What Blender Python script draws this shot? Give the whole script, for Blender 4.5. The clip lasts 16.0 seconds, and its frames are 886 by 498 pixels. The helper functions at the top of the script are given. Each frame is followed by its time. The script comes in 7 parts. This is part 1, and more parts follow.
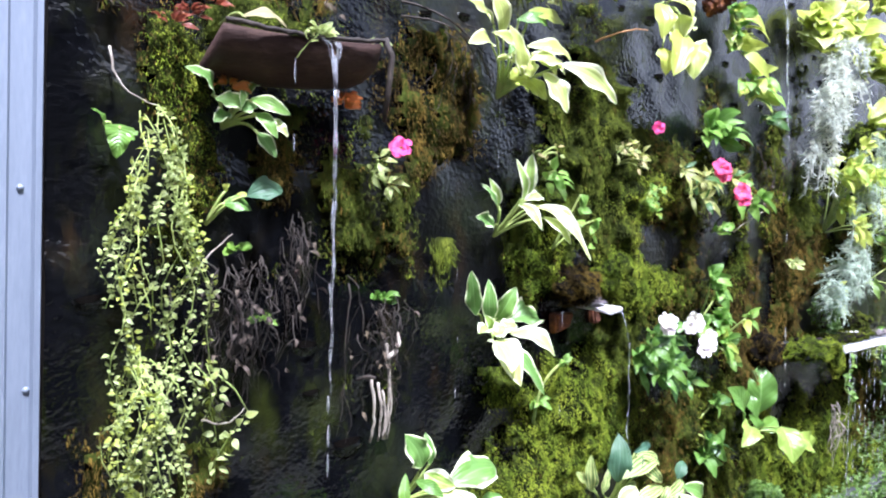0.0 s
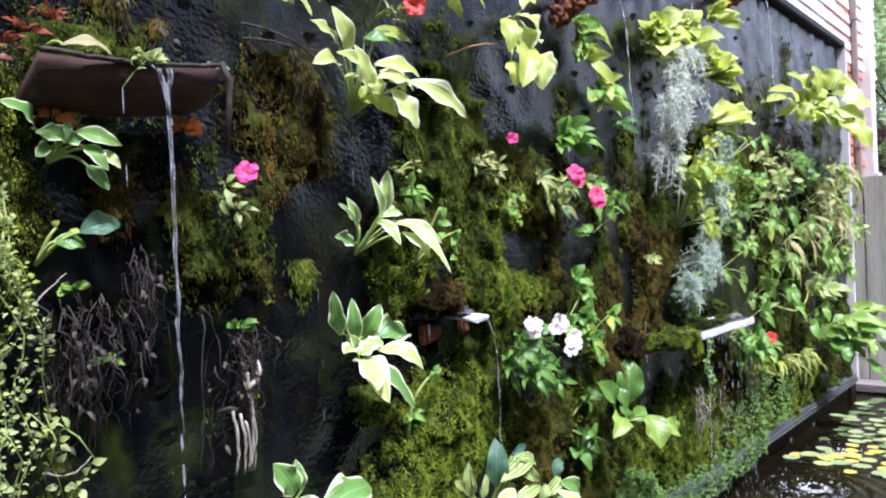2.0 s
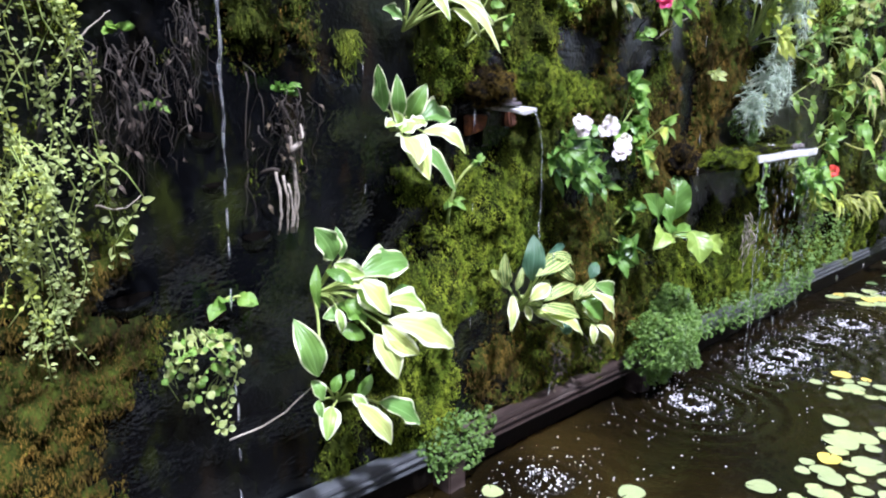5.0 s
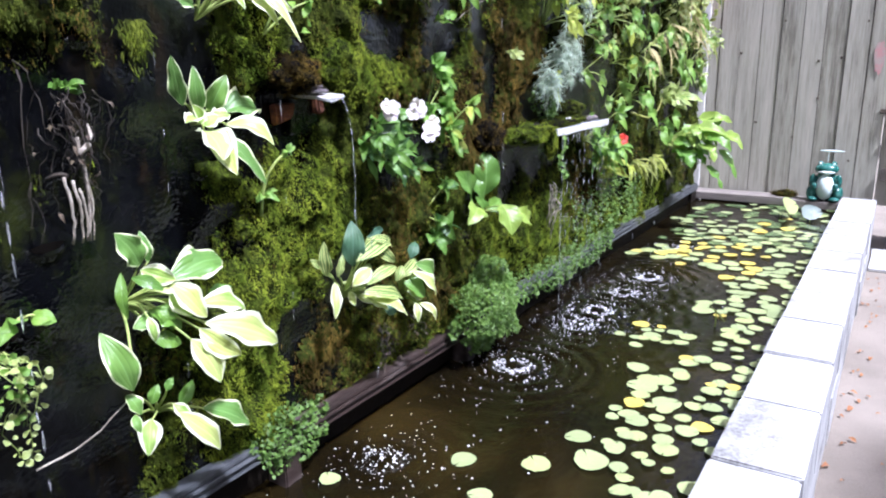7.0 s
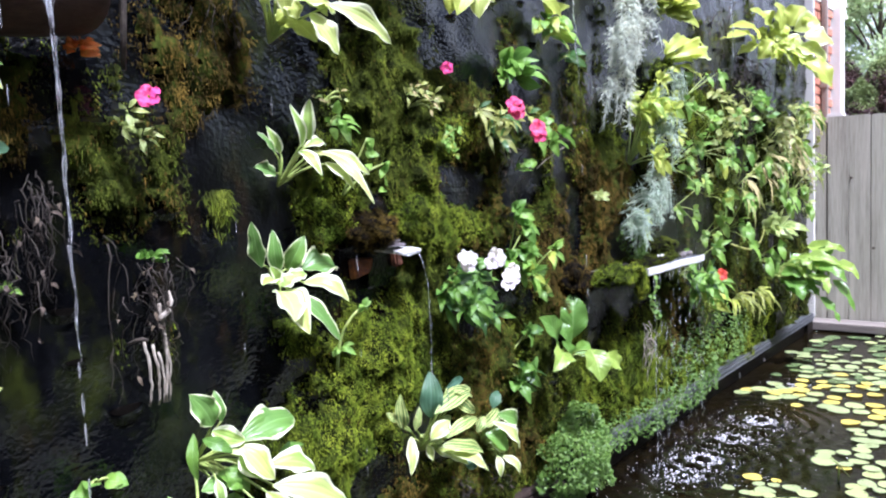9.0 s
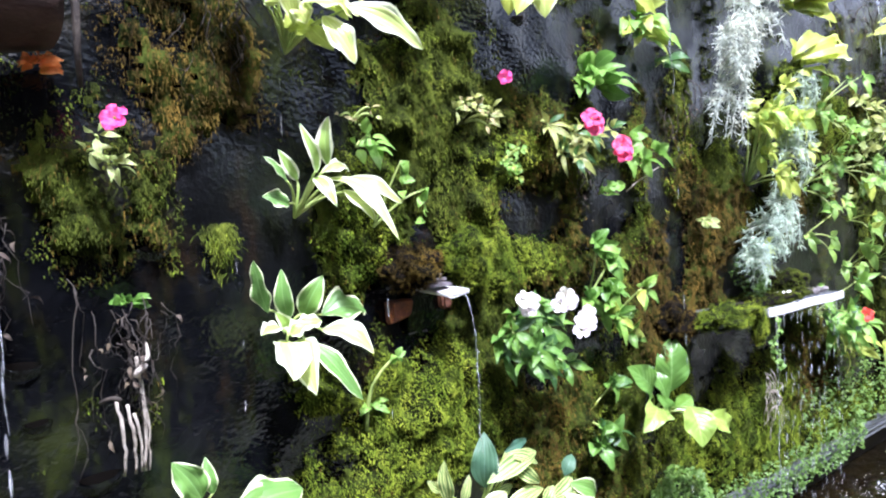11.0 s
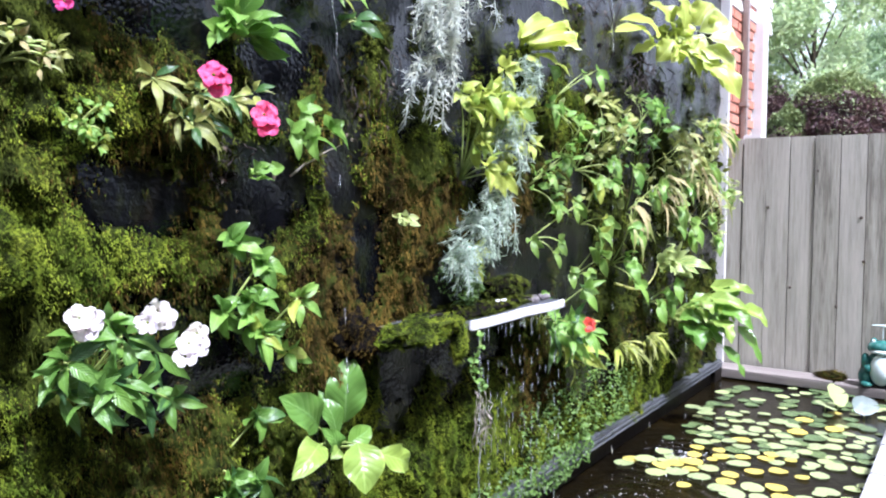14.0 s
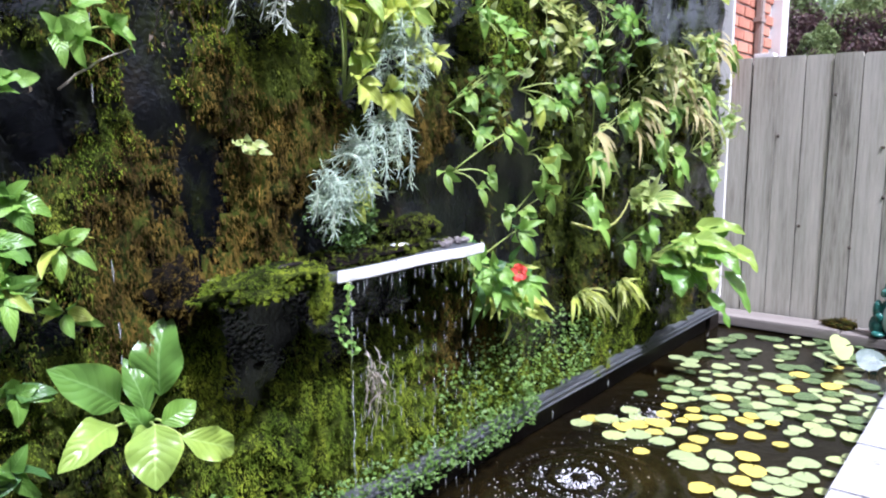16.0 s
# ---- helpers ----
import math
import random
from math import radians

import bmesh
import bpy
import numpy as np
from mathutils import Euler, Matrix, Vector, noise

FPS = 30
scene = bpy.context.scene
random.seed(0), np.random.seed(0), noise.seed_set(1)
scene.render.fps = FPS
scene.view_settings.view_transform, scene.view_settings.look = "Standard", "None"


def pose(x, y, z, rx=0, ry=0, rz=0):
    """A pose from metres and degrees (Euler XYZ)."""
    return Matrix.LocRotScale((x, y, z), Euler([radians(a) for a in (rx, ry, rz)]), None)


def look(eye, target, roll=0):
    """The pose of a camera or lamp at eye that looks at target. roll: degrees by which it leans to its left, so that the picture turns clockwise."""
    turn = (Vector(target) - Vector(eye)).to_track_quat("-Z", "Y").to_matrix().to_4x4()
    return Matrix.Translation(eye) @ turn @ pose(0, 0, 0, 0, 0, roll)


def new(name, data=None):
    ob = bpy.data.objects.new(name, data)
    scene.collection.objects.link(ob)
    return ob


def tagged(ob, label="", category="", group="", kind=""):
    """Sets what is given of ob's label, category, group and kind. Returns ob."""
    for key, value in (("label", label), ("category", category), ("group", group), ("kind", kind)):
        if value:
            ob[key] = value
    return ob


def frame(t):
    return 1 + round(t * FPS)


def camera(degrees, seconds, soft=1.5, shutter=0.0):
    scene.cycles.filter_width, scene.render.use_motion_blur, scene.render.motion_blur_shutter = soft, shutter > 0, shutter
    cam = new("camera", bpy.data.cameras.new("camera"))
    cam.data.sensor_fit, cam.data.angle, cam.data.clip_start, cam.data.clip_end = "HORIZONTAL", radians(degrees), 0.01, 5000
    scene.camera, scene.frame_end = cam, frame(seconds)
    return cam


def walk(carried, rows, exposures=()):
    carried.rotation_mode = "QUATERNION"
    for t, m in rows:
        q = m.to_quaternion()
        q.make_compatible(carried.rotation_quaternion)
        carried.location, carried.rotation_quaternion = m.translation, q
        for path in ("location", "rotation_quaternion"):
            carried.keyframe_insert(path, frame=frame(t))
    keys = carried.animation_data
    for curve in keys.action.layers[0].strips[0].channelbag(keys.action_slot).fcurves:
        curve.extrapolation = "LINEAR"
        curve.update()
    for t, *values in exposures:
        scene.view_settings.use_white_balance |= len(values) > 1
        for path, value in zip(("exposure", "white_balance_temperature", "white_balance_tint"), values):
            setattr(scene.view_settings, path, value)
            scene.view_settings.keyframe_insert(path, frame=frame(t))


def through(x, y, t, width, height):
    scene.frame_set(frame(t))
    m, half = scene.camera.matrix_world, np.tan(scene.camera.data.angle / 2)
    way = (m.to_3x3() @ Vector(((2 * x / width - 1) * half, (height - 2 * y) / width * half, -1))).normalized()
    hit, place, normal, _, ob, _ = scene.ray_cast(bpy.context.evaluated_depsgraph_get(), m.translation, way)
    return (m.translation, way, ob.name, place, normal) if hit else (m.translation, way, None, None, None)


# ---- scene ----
cam = camera(61.8, 16.0, soft=2.1)
PATH = [
    (0, (0.149, -1.205, 1.467), (1.448, 0.314, 1.43), 1.3),
    (0.5, (0.158, -1.218, 1.496), (1.517, 0.247, 1.577), -0.1),
    (1, (0.165, -1.222, 1.524), (1.547, 0.214, 1.687), -2.9),
    (1.5, (0.175, -1.23, 1.521), (1.602, 0.164, 1.662), -2.8),
    (2, (0.195, -1.255, 1.482), (1.702, 0.06, 1.469), -2.4),
    (2.5, (0.209, -1.273, 1.447), (1.706, 0.035, 1.224), -3.0),
    (3, (0.217, -1.279, 1.428), (1.752, -0.027, 1.151), -2.9),
    (3.2, (0.218, -1.274, 1.427), (1.736, -0.004, 1.141), -2.7),
    (5.3, (0.208, -1.274, 1.349), (1.573, 0.108, 0.874), 1.2),
    (5.5, (0.223, -1.282, 1.35), (1.636, 0.025, 0.809), 0.8),
    (6, (0.236, -1.298, 1.364), (1.801, -0.177, 0.823), 0.3),
    (6.5, (0.231, -1.294, 1.375), (1.862, -0.251, 0.874), -0.1),
    (7, (0.219, -1.293, 1.381), (1.865, -0.271, 0.885), -0.7),
    (7.5, (0.209, -1.294, 1.396), (1.874, -0.281, 0.945), -0.5),
    (8, (0.208, -1.296, 1.424), (1.889, -0.243, 1.167), -0.6),
    (8.5, (0.237, -1.302, 1.437), (1.876, -0.173, 1.239), -1.0),
    (9, (0.291, -1.334, 1.444), (1.821, -0.057, 1.283), -2.5),
    (9.2, (0.308, -1.333, 1.434), (1.768, 0.025, 1.277), -2.2),
    (11.3, (0.662, -1.271, 1.463), (1.948, 0.257, 1.368), -2.7),
    (11.5, (0.682, -1.276, 1.463), (2.036, 0.194, 1.37), -3.7),
    (12, (0.725, -1.238, 1.464), (2.247, 0.059, 1.405), -1.7),
    (12.5, (0.763, -1.174, 1.449), (2.358, 0.03, 1.368), 1.3),
    (13, (0.912, -1.214, 1.446), (2.354, 0.172, 1.402), 0.4),
    (13.5, (1.08, -1.289, 1.456), (2.496, 0.122, 1.368), -2.4),
    (14, (1.197, -1.273, 1.444), (2.816, -0.106, 1.314), -0.1),
    (14.5, (1.312, -1.229, 1.44), (3.051, -0.259, 1.249), -0.7),
    (15, (1.473, -1.281, 1.433), (3.174, -0.257, 1.2), -0.1),
    (15.5, (1.63, -1.367, 1.447), (3.259, -0.241, 1.162), -0.5),
    (16, (1.731, -1.365, 1.419), (3.272, -0.128, 1.113), -0.3),
]
EXPOSURES = [(t, 0.98 + e, 5260, 23) for t, e in ((0.0, 0.52), (0.5, 0.46), (1.0, 0.38), (2.0, -0.10), (2.5, -0.20), (3.0, -0.05), (5.5, 0.0), (6.0, 0.03), (7.0, 0.06), (9.0, 0.10), (11.5, 0.60), (12.5, 0.30), (13.5, 0.10), (14.5, 0.32), (15.5, 0.06), (16.0, 0.06))]
walk(cam, [(t, look(eye, target, roll)) for t, eye, target, roll in PATH], EXPOSURES)

# ---- daylight ----
world = bpy.data.worlds.new("world")
scene.world = world
world.use_nodes = True
wn, wl = world.node_tree.nodes, world.node_tree.links
sky = wn.new("ShaderNodeTexSky")
sky.sky_type = "NISHITA"
sky.sun_disc = False
sky.sun_elevation, sky.sun_rotation = radians(60), radians(195)
sky.air_density, sky.dust_density, sky.ozone_density = 1.0, 8.0, 0.6
wl.new(sky.outputs[0], wn["Background"].inputs[0])
wn["Background"].inputs[1].default_value = 0.09
sun = new("sun", bpy.data.lights.new("sun", "SUN"))
sun.data.energy, sun.data.angle, sun.data.color = 5.0, radians(5), (1.0, 0.97, 0.92)
sun.matrix_world = look((-0.13, -0.47, 0.86), (0, 0, 0))

# ---- materials ----


def material(name, rough=0.6, metal=0.0):
    m = bpy.data.materials.new(name)
    m.use_nodes = True
    b = m.node_tree.nodes["Principled BSDF"]
    b.inputs["Roughness"].default_value, b.inputs["Metallic"].default_value = rough, metal
    return m, m.node_tree.nodes, m.node_tree.links, b


def ramp(n, l, fac, stops):
    r = n.new("ShaderNodeValToRGB")
    e = r.color_ramp.elements
    while len(e) < len(stops):
        e.new(0.5)
    for el, (p, c) in zip(e, stops):
        el.position, el.color = p, (*c, 1)
    l.new(fac, r.inputs[0])
    return r.outputs[0]


def tex_noise(n, l, scale, detail=4, rough=0.6, stretch=(1, 1, 1), coord="Object"):
    tc = n.new("ShaderNodeTexCoord")
    mp = n.new("ShaderNodeMapping")
    mp.inputs["Scale"].default_value = stretch
    t = n.new("ShaderNodeTexNoise")
    t.inputs["Scale"].default_value, t.inputs["Detail"].default_value, t.inputs["Roughness"].default_value = scale, detail, rough
    l.new(tc.outputs[coord], mp.inputs[0])
    l.new(mp.outputs[0], t.inputs["Vector"])
    return t.outputs["Fac"]


def add_bump(n, l, b, height, strength, dist=0.01):
    bp = n.new("ShaderNodeBump")
    bp.inputs["Strength"].default_value, bp.inputs["Distance"].default_value = strength, dist
    l.new(height, bp.inputs["Height"])
    l.new(bp.outputs[0], b.inputs["Normal"])


def math_node(n, l, op, a, c=None):
    m = n.new("ShaderNodeMath")
    m.operation = op
    for k, v in enumerate((a, c)):
        if v is None:
            continue
        if isinstance(v, (int, float)):
            m.inputs[k].default_value = v
        else:
            l.new(v, m.inputs[k])
    return m.outputs[0]


def mixed(n, l, fac, a, c):
    m = n.new("ShaderNodeMix")
    m.data_type = "RGBA"
    for sock, v in ((m.inputs[0], fac), (m.inputs[6], a), (m.inputs[7], c)):
        if isinstance(v, (int, float)):
            sock.default_value = v
        elif isinstance(v, tuple):
            sock.default_value = (*v, 1)
        else:
            l.new(v, sock)
    return m.outputs[2]


def surface(name, stops, scale, rough=0.7, bump=0.4, metal=0.0, fine=60, stretch=(1, 1, 1), dist=0.005, per="", spec=0.5, coord="Object", vary=0.35, soft=0.0, weight=0.3):
    """Two scales of noise for colour, a fine one for relief; per: 'object' or 'island' shifts the tone from piece to piece."""
    m, n, l, b = material(name, rough, metal)
    big = tex_noise(n, l, scale, 5, 0.65, stretch, coord)
    small = tex_noise(n, l, fine, 4, 0.7, stretch, coord)
    fac = math_node(n, l, "ADD", math_node(n, l, "MULTIPLY", big, 1 - weight), math_node(n, l, "MULTIPLY", small, weight))
    if per:
        src = n.new("ShaderNodeObjectInfo").outputs["Random"] if per == "object" else n.new("ShaderNodeNewGeometry").outputs["Random Per Island"]
        shift = math_node(n, l, "MULTIPLY", math_node(n, l, "SUBTRACT", src, 0.5), vary)
        fac = math_node(n, l, "ADD", fac, shift)
    l.new(ramp(n, l, fac, stops), b.inputs["Base Color"])
    b.inputs["Specular IOR Level"].default_value = spec
    if soft:
        # fur-like growth scatters light as one cushion: blend each frond's normal with the wall's outward one
        g = n.new("ShaderNodeNewGeometry").outputs["Normal"]
        lean = n.new("ShaderNodeVectorMath")
        lean.operation = "MULTIPLY_ADD"
        l.new(g, lean.inputs[0])
        lean.inputs[1].default_value = (1 - soft, 1 - soft, 1 - soft)
        lean.inputs[2].default_value = (-0.10 * soft, -0.75 * soft, 0.62 * soft)
        unit_ = n.new("ShaderNodeVectorMath")
        unit_.operation = "NORMALIZE"
        l.new(lean.outputs[0], unit_.inputs[0])
        l.new(unit_.outputs[0], b.inputs["Normal"])
    else:
        add_bump(n, l, b, small, bump, dist)
    return m


def leaf_material(name, centre, edge, margin=1.1, rough=0.38, veins=9.0, through=0.35, streak=0.0, pinnate=False):
    """A leaf blade: centre and margin colour by its own coordinates, ribs as relief, light passing through it."""
    m, n, l, b = material(name, rough)
    grey = sum(centre) / 3
    centre = tuple((c * 0.88 + grey * 0.12) * k for c, k in zip(centre, (1.09, 1.0, 1.05)))
    uv = n.new("ShaderNodeUVMap")
    sep = n.new("ShaderNodeSeparateXYZ")
    l.new(uv.outputs[0], sep.inputs[0])
    across = math_node(n, l, "MULTIPLY", math_node(n, l, "ABSOLUTE", math_node(n, l, "SUBTRACT", sep.outputs[0], 0.5)), 2.0)
    wob = tex_noise(n, l, 38.0, 3, 0.6)
    blot = tex_noise(n, l, 9.0, 3, 0.6)
    edge_at = math_node(n, l, "ADD", across, math_node(n, l, "MULTIPLY", math_node(n, l, "SUBTRACT", wob, 0.5), 0.42))
    r = n.new("ShaderNodeMapRange")
    l.new(edge_at, r.inputs[0])
    r.inputs[1].default_value, r.inputs[2].default_value = margin - 0.05, margin + 0.05
    fac = r.outputs[0]
    if streak:
        st = math_node(n, l, "SINE", math_node(n, l, "MULTIPLY", math_node(n, l, "ADD", across, math_node(n, l, "MULTIPLY", blot, 1.1)), 14.0))
        fac = math_node(n, l, "MAXIMUM", fac, math_node(n, l, "MULTIPLY", math_node(n, l, "GREATER_THAN", st, 0.45), streak))
    rnd = n.new("ShaderNodeNewGeometry").outputs["Random Per Island"]
    obr = n.new("ShaderNodeObjectInfo").outputs["Random"]
    tone = math_node(n, l, "ADD", math_node(n, l, "MULTIPLY", rnd, 0.5), math_node(n, l, "MULTIPLY", obr, 0.5))
    tone = math_node(n, l, "ADD", math_node(n, l, "MULTIPLY", tone, 0.6), math_node(n, l, "MULTIPLY", blot, 0.5))
    dark = tuple(c * 0.55 for c in centre)
    warm = (min(1, centre[0] * 1.2 + 0.02), min(1, centre[1] * 1.12 + 0.02), centre[2] * 0.9)
    c1 = ramp(n, l, tone, [(0.15, dark), (0.5, centre), (0.9, warm)])
    col = mixed(n, l, fac, c1, edge)
    rib_at = math_node(n, l, "MULTIPLY", across, veins)
    if pinnate:
        rib_at = math_node(n, l, "SUBTRACT", math_node(n, l, "MULTIPLY", sep.outputs[1], 24.0), math_node(n, l, "MULTIPLY", across, 7.0))
    rib = math_node(n, l, "ABSOLUTE", math_node(n, l, "SINE", rib_at))
    mid = math_node(n, l, "LESS_THAN", across, 0.05)
    col = mixed(n, l, math_node(n, l, "MULTIPLY", mid, 0.45), col, tuple(min(1, c * 1.5 + 0.08) for c in centre))
    col = mixed(n, l, math_node(n, l, "MULTIPLY", math_node(n, l, "LESS_THAN", rib, 0.25), 0.10), col, dark)
    l.new(col, b.inputs["Base Color"])
    add_bump(n, l, b, math_node(n, l, "ADD", rib, math_node(n, l, "MULTIPLY", wob, 0.8)), 0.36, 0.0024)
    tr = n.new("ShaderNodeBsdfTranslucent")
    l.new(col, tr.inputs[0])
    mx = n.new("ShaderNodeMixShader")
    mx.inputs[0].default_value = through
    l.new(b.outputs[0], mx.inputs[1])
    l.new(tr.outputs[0], mx.inputs[2])
    l.new(mx.outputs[0], n["Material Output"].inputs[0])
    return m


M = {}
M["white_edge"] = leaf_material("leaf_white_edged", (0.13, 0.31, 0.045), (0.78, 0.84, 0.50), 0.85)
M["pale_edge"] = leaf_material("leaf_pale_edged", (0.30, 0.52, 0.08), (0.86, 0.90, 0.62), 0.62)
# Cream hosta blade: the bleaching by sunlight is put into its colour.
M["cream"] = leaf_material("leaf_cream_sunlit", (0.47, 0.63, 0.14), (0.80, 0.85, 0.55), 0.70)
M["rustleaf"] = leaf_material("leaf_rust_orange", (0.78, 0.31, 0.04), (0.85, 0.45, 0.10), 0.9, rough=0.5, through=0.4)
M["gold"] = leaf_material("leaf_chartreuse", (0.46, 0.60, 0.11), (0.78, 0.82, 0.46), 0.78, through=0.45)
M["lime"] = leaf_material("leaf_lime", (0.44, 0.58, 0.06), (0.68, 0.76, 0.20), 0.95, through=0.48)
M["striped"] = leaf_material("leaf_gold_striped", (0.16, 0.30, 0.06), (0.66, 0.70, 0.24), 1.3, streak=0.9)
M["green"] = leaf_material("leaf_green", (0.11, 0.27, 0.028), (0.20, 0.36, 0.05), 1.0, rough=0.32, pinnate=True)
M["fresh"] = leaf_material("leaf_fresh_green", (0.25, 0.42, 0.045), (0.36, 0.50, 0.09), 0.95, rough=0.34, through=0.4, pinnate=True)
M["bright"] = leaf_material("leaf_bright_green", (0.19, 0.41, 0.045), (0.32, 0.50, 0.09), 1.0, through=0.42, pinnate=True)
M["blue"] = leaf_material("leaf_blue_green", (0.05, 0.15, 0.08), (0.16, 0.28, 0.13), 1.0, rough=0.5)
M["deep"] = leaf_material("leaf_deep_green", (0.05, 0.15, 0.03), (0.09, 0.21, 0.05), 1.0, rough=0.3, pinnate=True)
M["tiny"] = leaf_material("leaf_tiny_green", (0.11, 0.24, 0.030), (0.20, 0.34, 0.05), 1.0)
M["trail"] = leaf_material("leaf_pale_trailing", (0.32, 0.44, 0.11), (0.50, 0.59, 0.24), 0.78)
M["vine"] = leaf_material("leaf_vine", (0.18, 0.35, 0.04), (0.34, 0.47, 0.10), 0.85, through=0.42, pinnate=True)
M["olive"] = leaf_material("leaf_olive", (0.27, 0.34, 0.06), (0.46, 0.48, 0.14), 0.9)
M["silver"] = leaf_material("leaf_silver", (0.44, 0.54, 0.43), (0.56, 0.64, 0.53), 1.0, rough=0.7, through=0.2)
M["silvergreen"] = leaf_material("leaf_silver_green", (0.30, 0.44, 0.31), (0.44, 0.54, 0.40), 0.9, rough=0.6, through=0.25)
M["dead"] = leaf_material("leaf_dead", (0.30, 0.13, 0.04), (0.42, 0.22, 0.08), 0.9, rough=0.8, through=0.15)
M["scrap"] = leaf_material("leaf_withered_dark", (0.055, 0.040, 0.024), (0.12, 0.10, 0.065), 0.9, rough=0.7, through=0.1)
M["straw"] = leaf_material("leaf_straw", (0.34, 0.32, 0.12), (0.50, 0.46, 0.22), 0.9, rough=0.7, through=0.3)
M["bronze"] = leaf_material("leaf_bronze_red", (0.24, 0.05, 0.02), (0.36, 0.12, 0.04), 0.9)
M["pad"] = leaf_material("leaf_pad_green", (0.30, 0.40, 0.15), (0.44, 0.51, 0.24), 0.95, rough=0.25, through=0.1)
# Pad green darkened to paint in the shade at the pond's far end.
M["pad_shaded"] = leaf_material("leaf_pad_shaded", (0.10, 0.17, 0.055), (0.18, 0.25, 0.09), 0.95, rough=0.25, through=0.1)
M["pad_yellow"] = leaf_material("leaf_pad_yellow", (0.52, 0.47, 0.05), (0.42, 0.44, 0.08), 0.95, rough=0.3, through=0.1)
M["pink"] = leaf_material("petal_magenta", (0.80, 0.03, 0.28), (0.85, 0.08, 0.38), 1.2, rough=0.5)
M["rose"] = leaf_material("petal_rose", (0.82, 0.05, 0.22), (0.88, 0.10, 0.32), 1.2, rough=0.5)
M["redpetal"] = leaf_material("petal_red", (0.70, 0.04, 0.01), (0.78, 0.08, 0.02), 1.2, rough=0.5)
M["whitepetal"] = leaf_material("petal_white", (0.84, 0.84, 0.82), (0.86, 0.86, 0.85), 1.2, rough=0.5)
M["stem"] = surface("stem_green", [(0.3, (0.20, 0.30, 0.06)), (0.7, (0.42, 0.48, 0.14))], 30, 0.5, 0.2)
M["root"] = surface("root_brown", [(0.3, (0.010, 0.008, 0.005)), (0.55, (0.024, 0.017, 0.011)), (0.75, (0.075, 0.060, 0.042))], 25, 0.8, 0.6, per="island")
M["bleached"] = surface("root_bleached", [(0.34, (0.09, 0.07, 0.045)), (0.52, (0.34, 0.30, 0.24)), (0.72, (0.54, 0.50, 0.43))], 40, 0.8, 0.6)


def felt_material():
    """Wet black felt: mottled, dimpled, its water film uneven, with thin brown and green algae in places."""
    m, n, l, b = material("felt_wet_black", 0.4)
    mottle = math_node(n, l, "ADD", math_node(n, l, "MULTIPLY", tex_noise(n, l, 5.0, 5, 0.65), 0.6), math_node(n, l, "MULTIPLY", tex_noise(n, l, 70.0, 3, 0.7), 0.4))
    cloth = ramp(n, l, mottle, [(0.34, (0.0006, 0.0007, 0.001)), (0.54, (0.0018, 0.0020, 0.0027)), (0.72, (0.006, 0.0064, 0.0078))])
    algae = ramp(n, l, tex_noise(n, l, 4.0, 4, 0.6, (1.6, 1, 0.8)), [(0.38, (0.024, 0.014, 0.005)), (0.50, (0.010, 0.011, 0.002)), (0.62, (0.026, 0.034, 0.004))])
    film = n.new("ShaderNodeMapRange")
    l.new(tex_noise(n, l, 6.0, 5, 0.7, (1.8, 1, 0.8)), film.inputs[0])
    film.inputs[1].default_value, film.inputs[2].default_value, film.inputs[4].default_value = 0.50, 0.70, 0.7
    l.new(mixed(n, l, film.outputs[0], cloth, algae), b.inputs["Base Color"])
    wet = tex_noise(n, l, 3.0, 4, 0.6)
    l.new(ramp(n, l, wet, [(0.36, (0.34, 0.34, 0.34)), (0.50, (0.24, 0.24, 0.24)), (0.64, (0.15, 0.15, 0.15))]), b.inputs["Roughness"])
    b.inputs["Specular IOR Level"].default_value = 0.58
    b.inputs["Specular Tint"].default_value = (0.96, 1.0, 0.90, 1)
    relief = math_node(n, l, "ADD", math_node(n, l, "MULTIPLY", tex_noise(n, l, 95.0, 1, 0.5), 0.8), math_node(n, l, "MULTIPLY", tex_noise(n, l, 18.0, 3, 0.6), 0.25))
    add_bump(n, l, b, relief, 0.42, 0.006)
    return m


M["felt"] = felt_material()
M["moss"] = surface("moss_bed", [(0.36, (0.002, 0.0025, 0.001)), (0.48, (0.012, 0.016, 0.003)), (0.60, (0.045, 0.060, 0.008)), (0.72, (0.030, 0.020, 0.007))], 6, 0.95, 1.0, fine=30, dist=0.008, spec=0.05, stretch=(1.4, 1, 0.75), weight=0.5)
M["mossblade"] = surface("moss_frond", [(0.36, (0.008, 0.010, 0.002)), (0.47, (0.026, 0.034, 0.004)), (0.57, (0.066, 0.084, 0.009)), (0.67, (0.13, 0.15, 0.016)), (0.76, (0.085, 0.058, 0.014))], 8, 0.9, 0.0, fine=24, per="island", spec=0.06, vary=0.06, stretch=(1.4, 1, 0.75), soft=0.75, weight=0.5)
M["mossbright"] = surface("moss_frond_bright", [(0.36, (0.022, 0.036, 0.003)), (0.46, (0.062, 0.094, 0.007)), (0.56, (0.135, 0.175, 0.012)), (0.66, (0.24, 0.275, 0.024)), (0.78, (0.34, 0.35, 0.05))], 8, 0.9, 0.0, fine=24, per="island", spec=0.06, vary=0.07, stretch=(1.4, 1, 0.75), soft=0.75, weight=0.5)
M["mossbrown"] = surface("moss_frond_brown", [(0.37, (0.010, 0.007, 0.003)), (0.47, (0.036, 0.025, 0.006)), (0.57, (0.085, 0.060, 0.011)), (0.66, (0.16, 0.100, 0.018)), (0.78, (0.13, 0.13, 0.02))], 8, 0.95, 0.0, fine=24, per="island", spec=0.05, vary=0.07, stretch=(1.4, 1, 0.6), soft=0.7, weight=0.5)
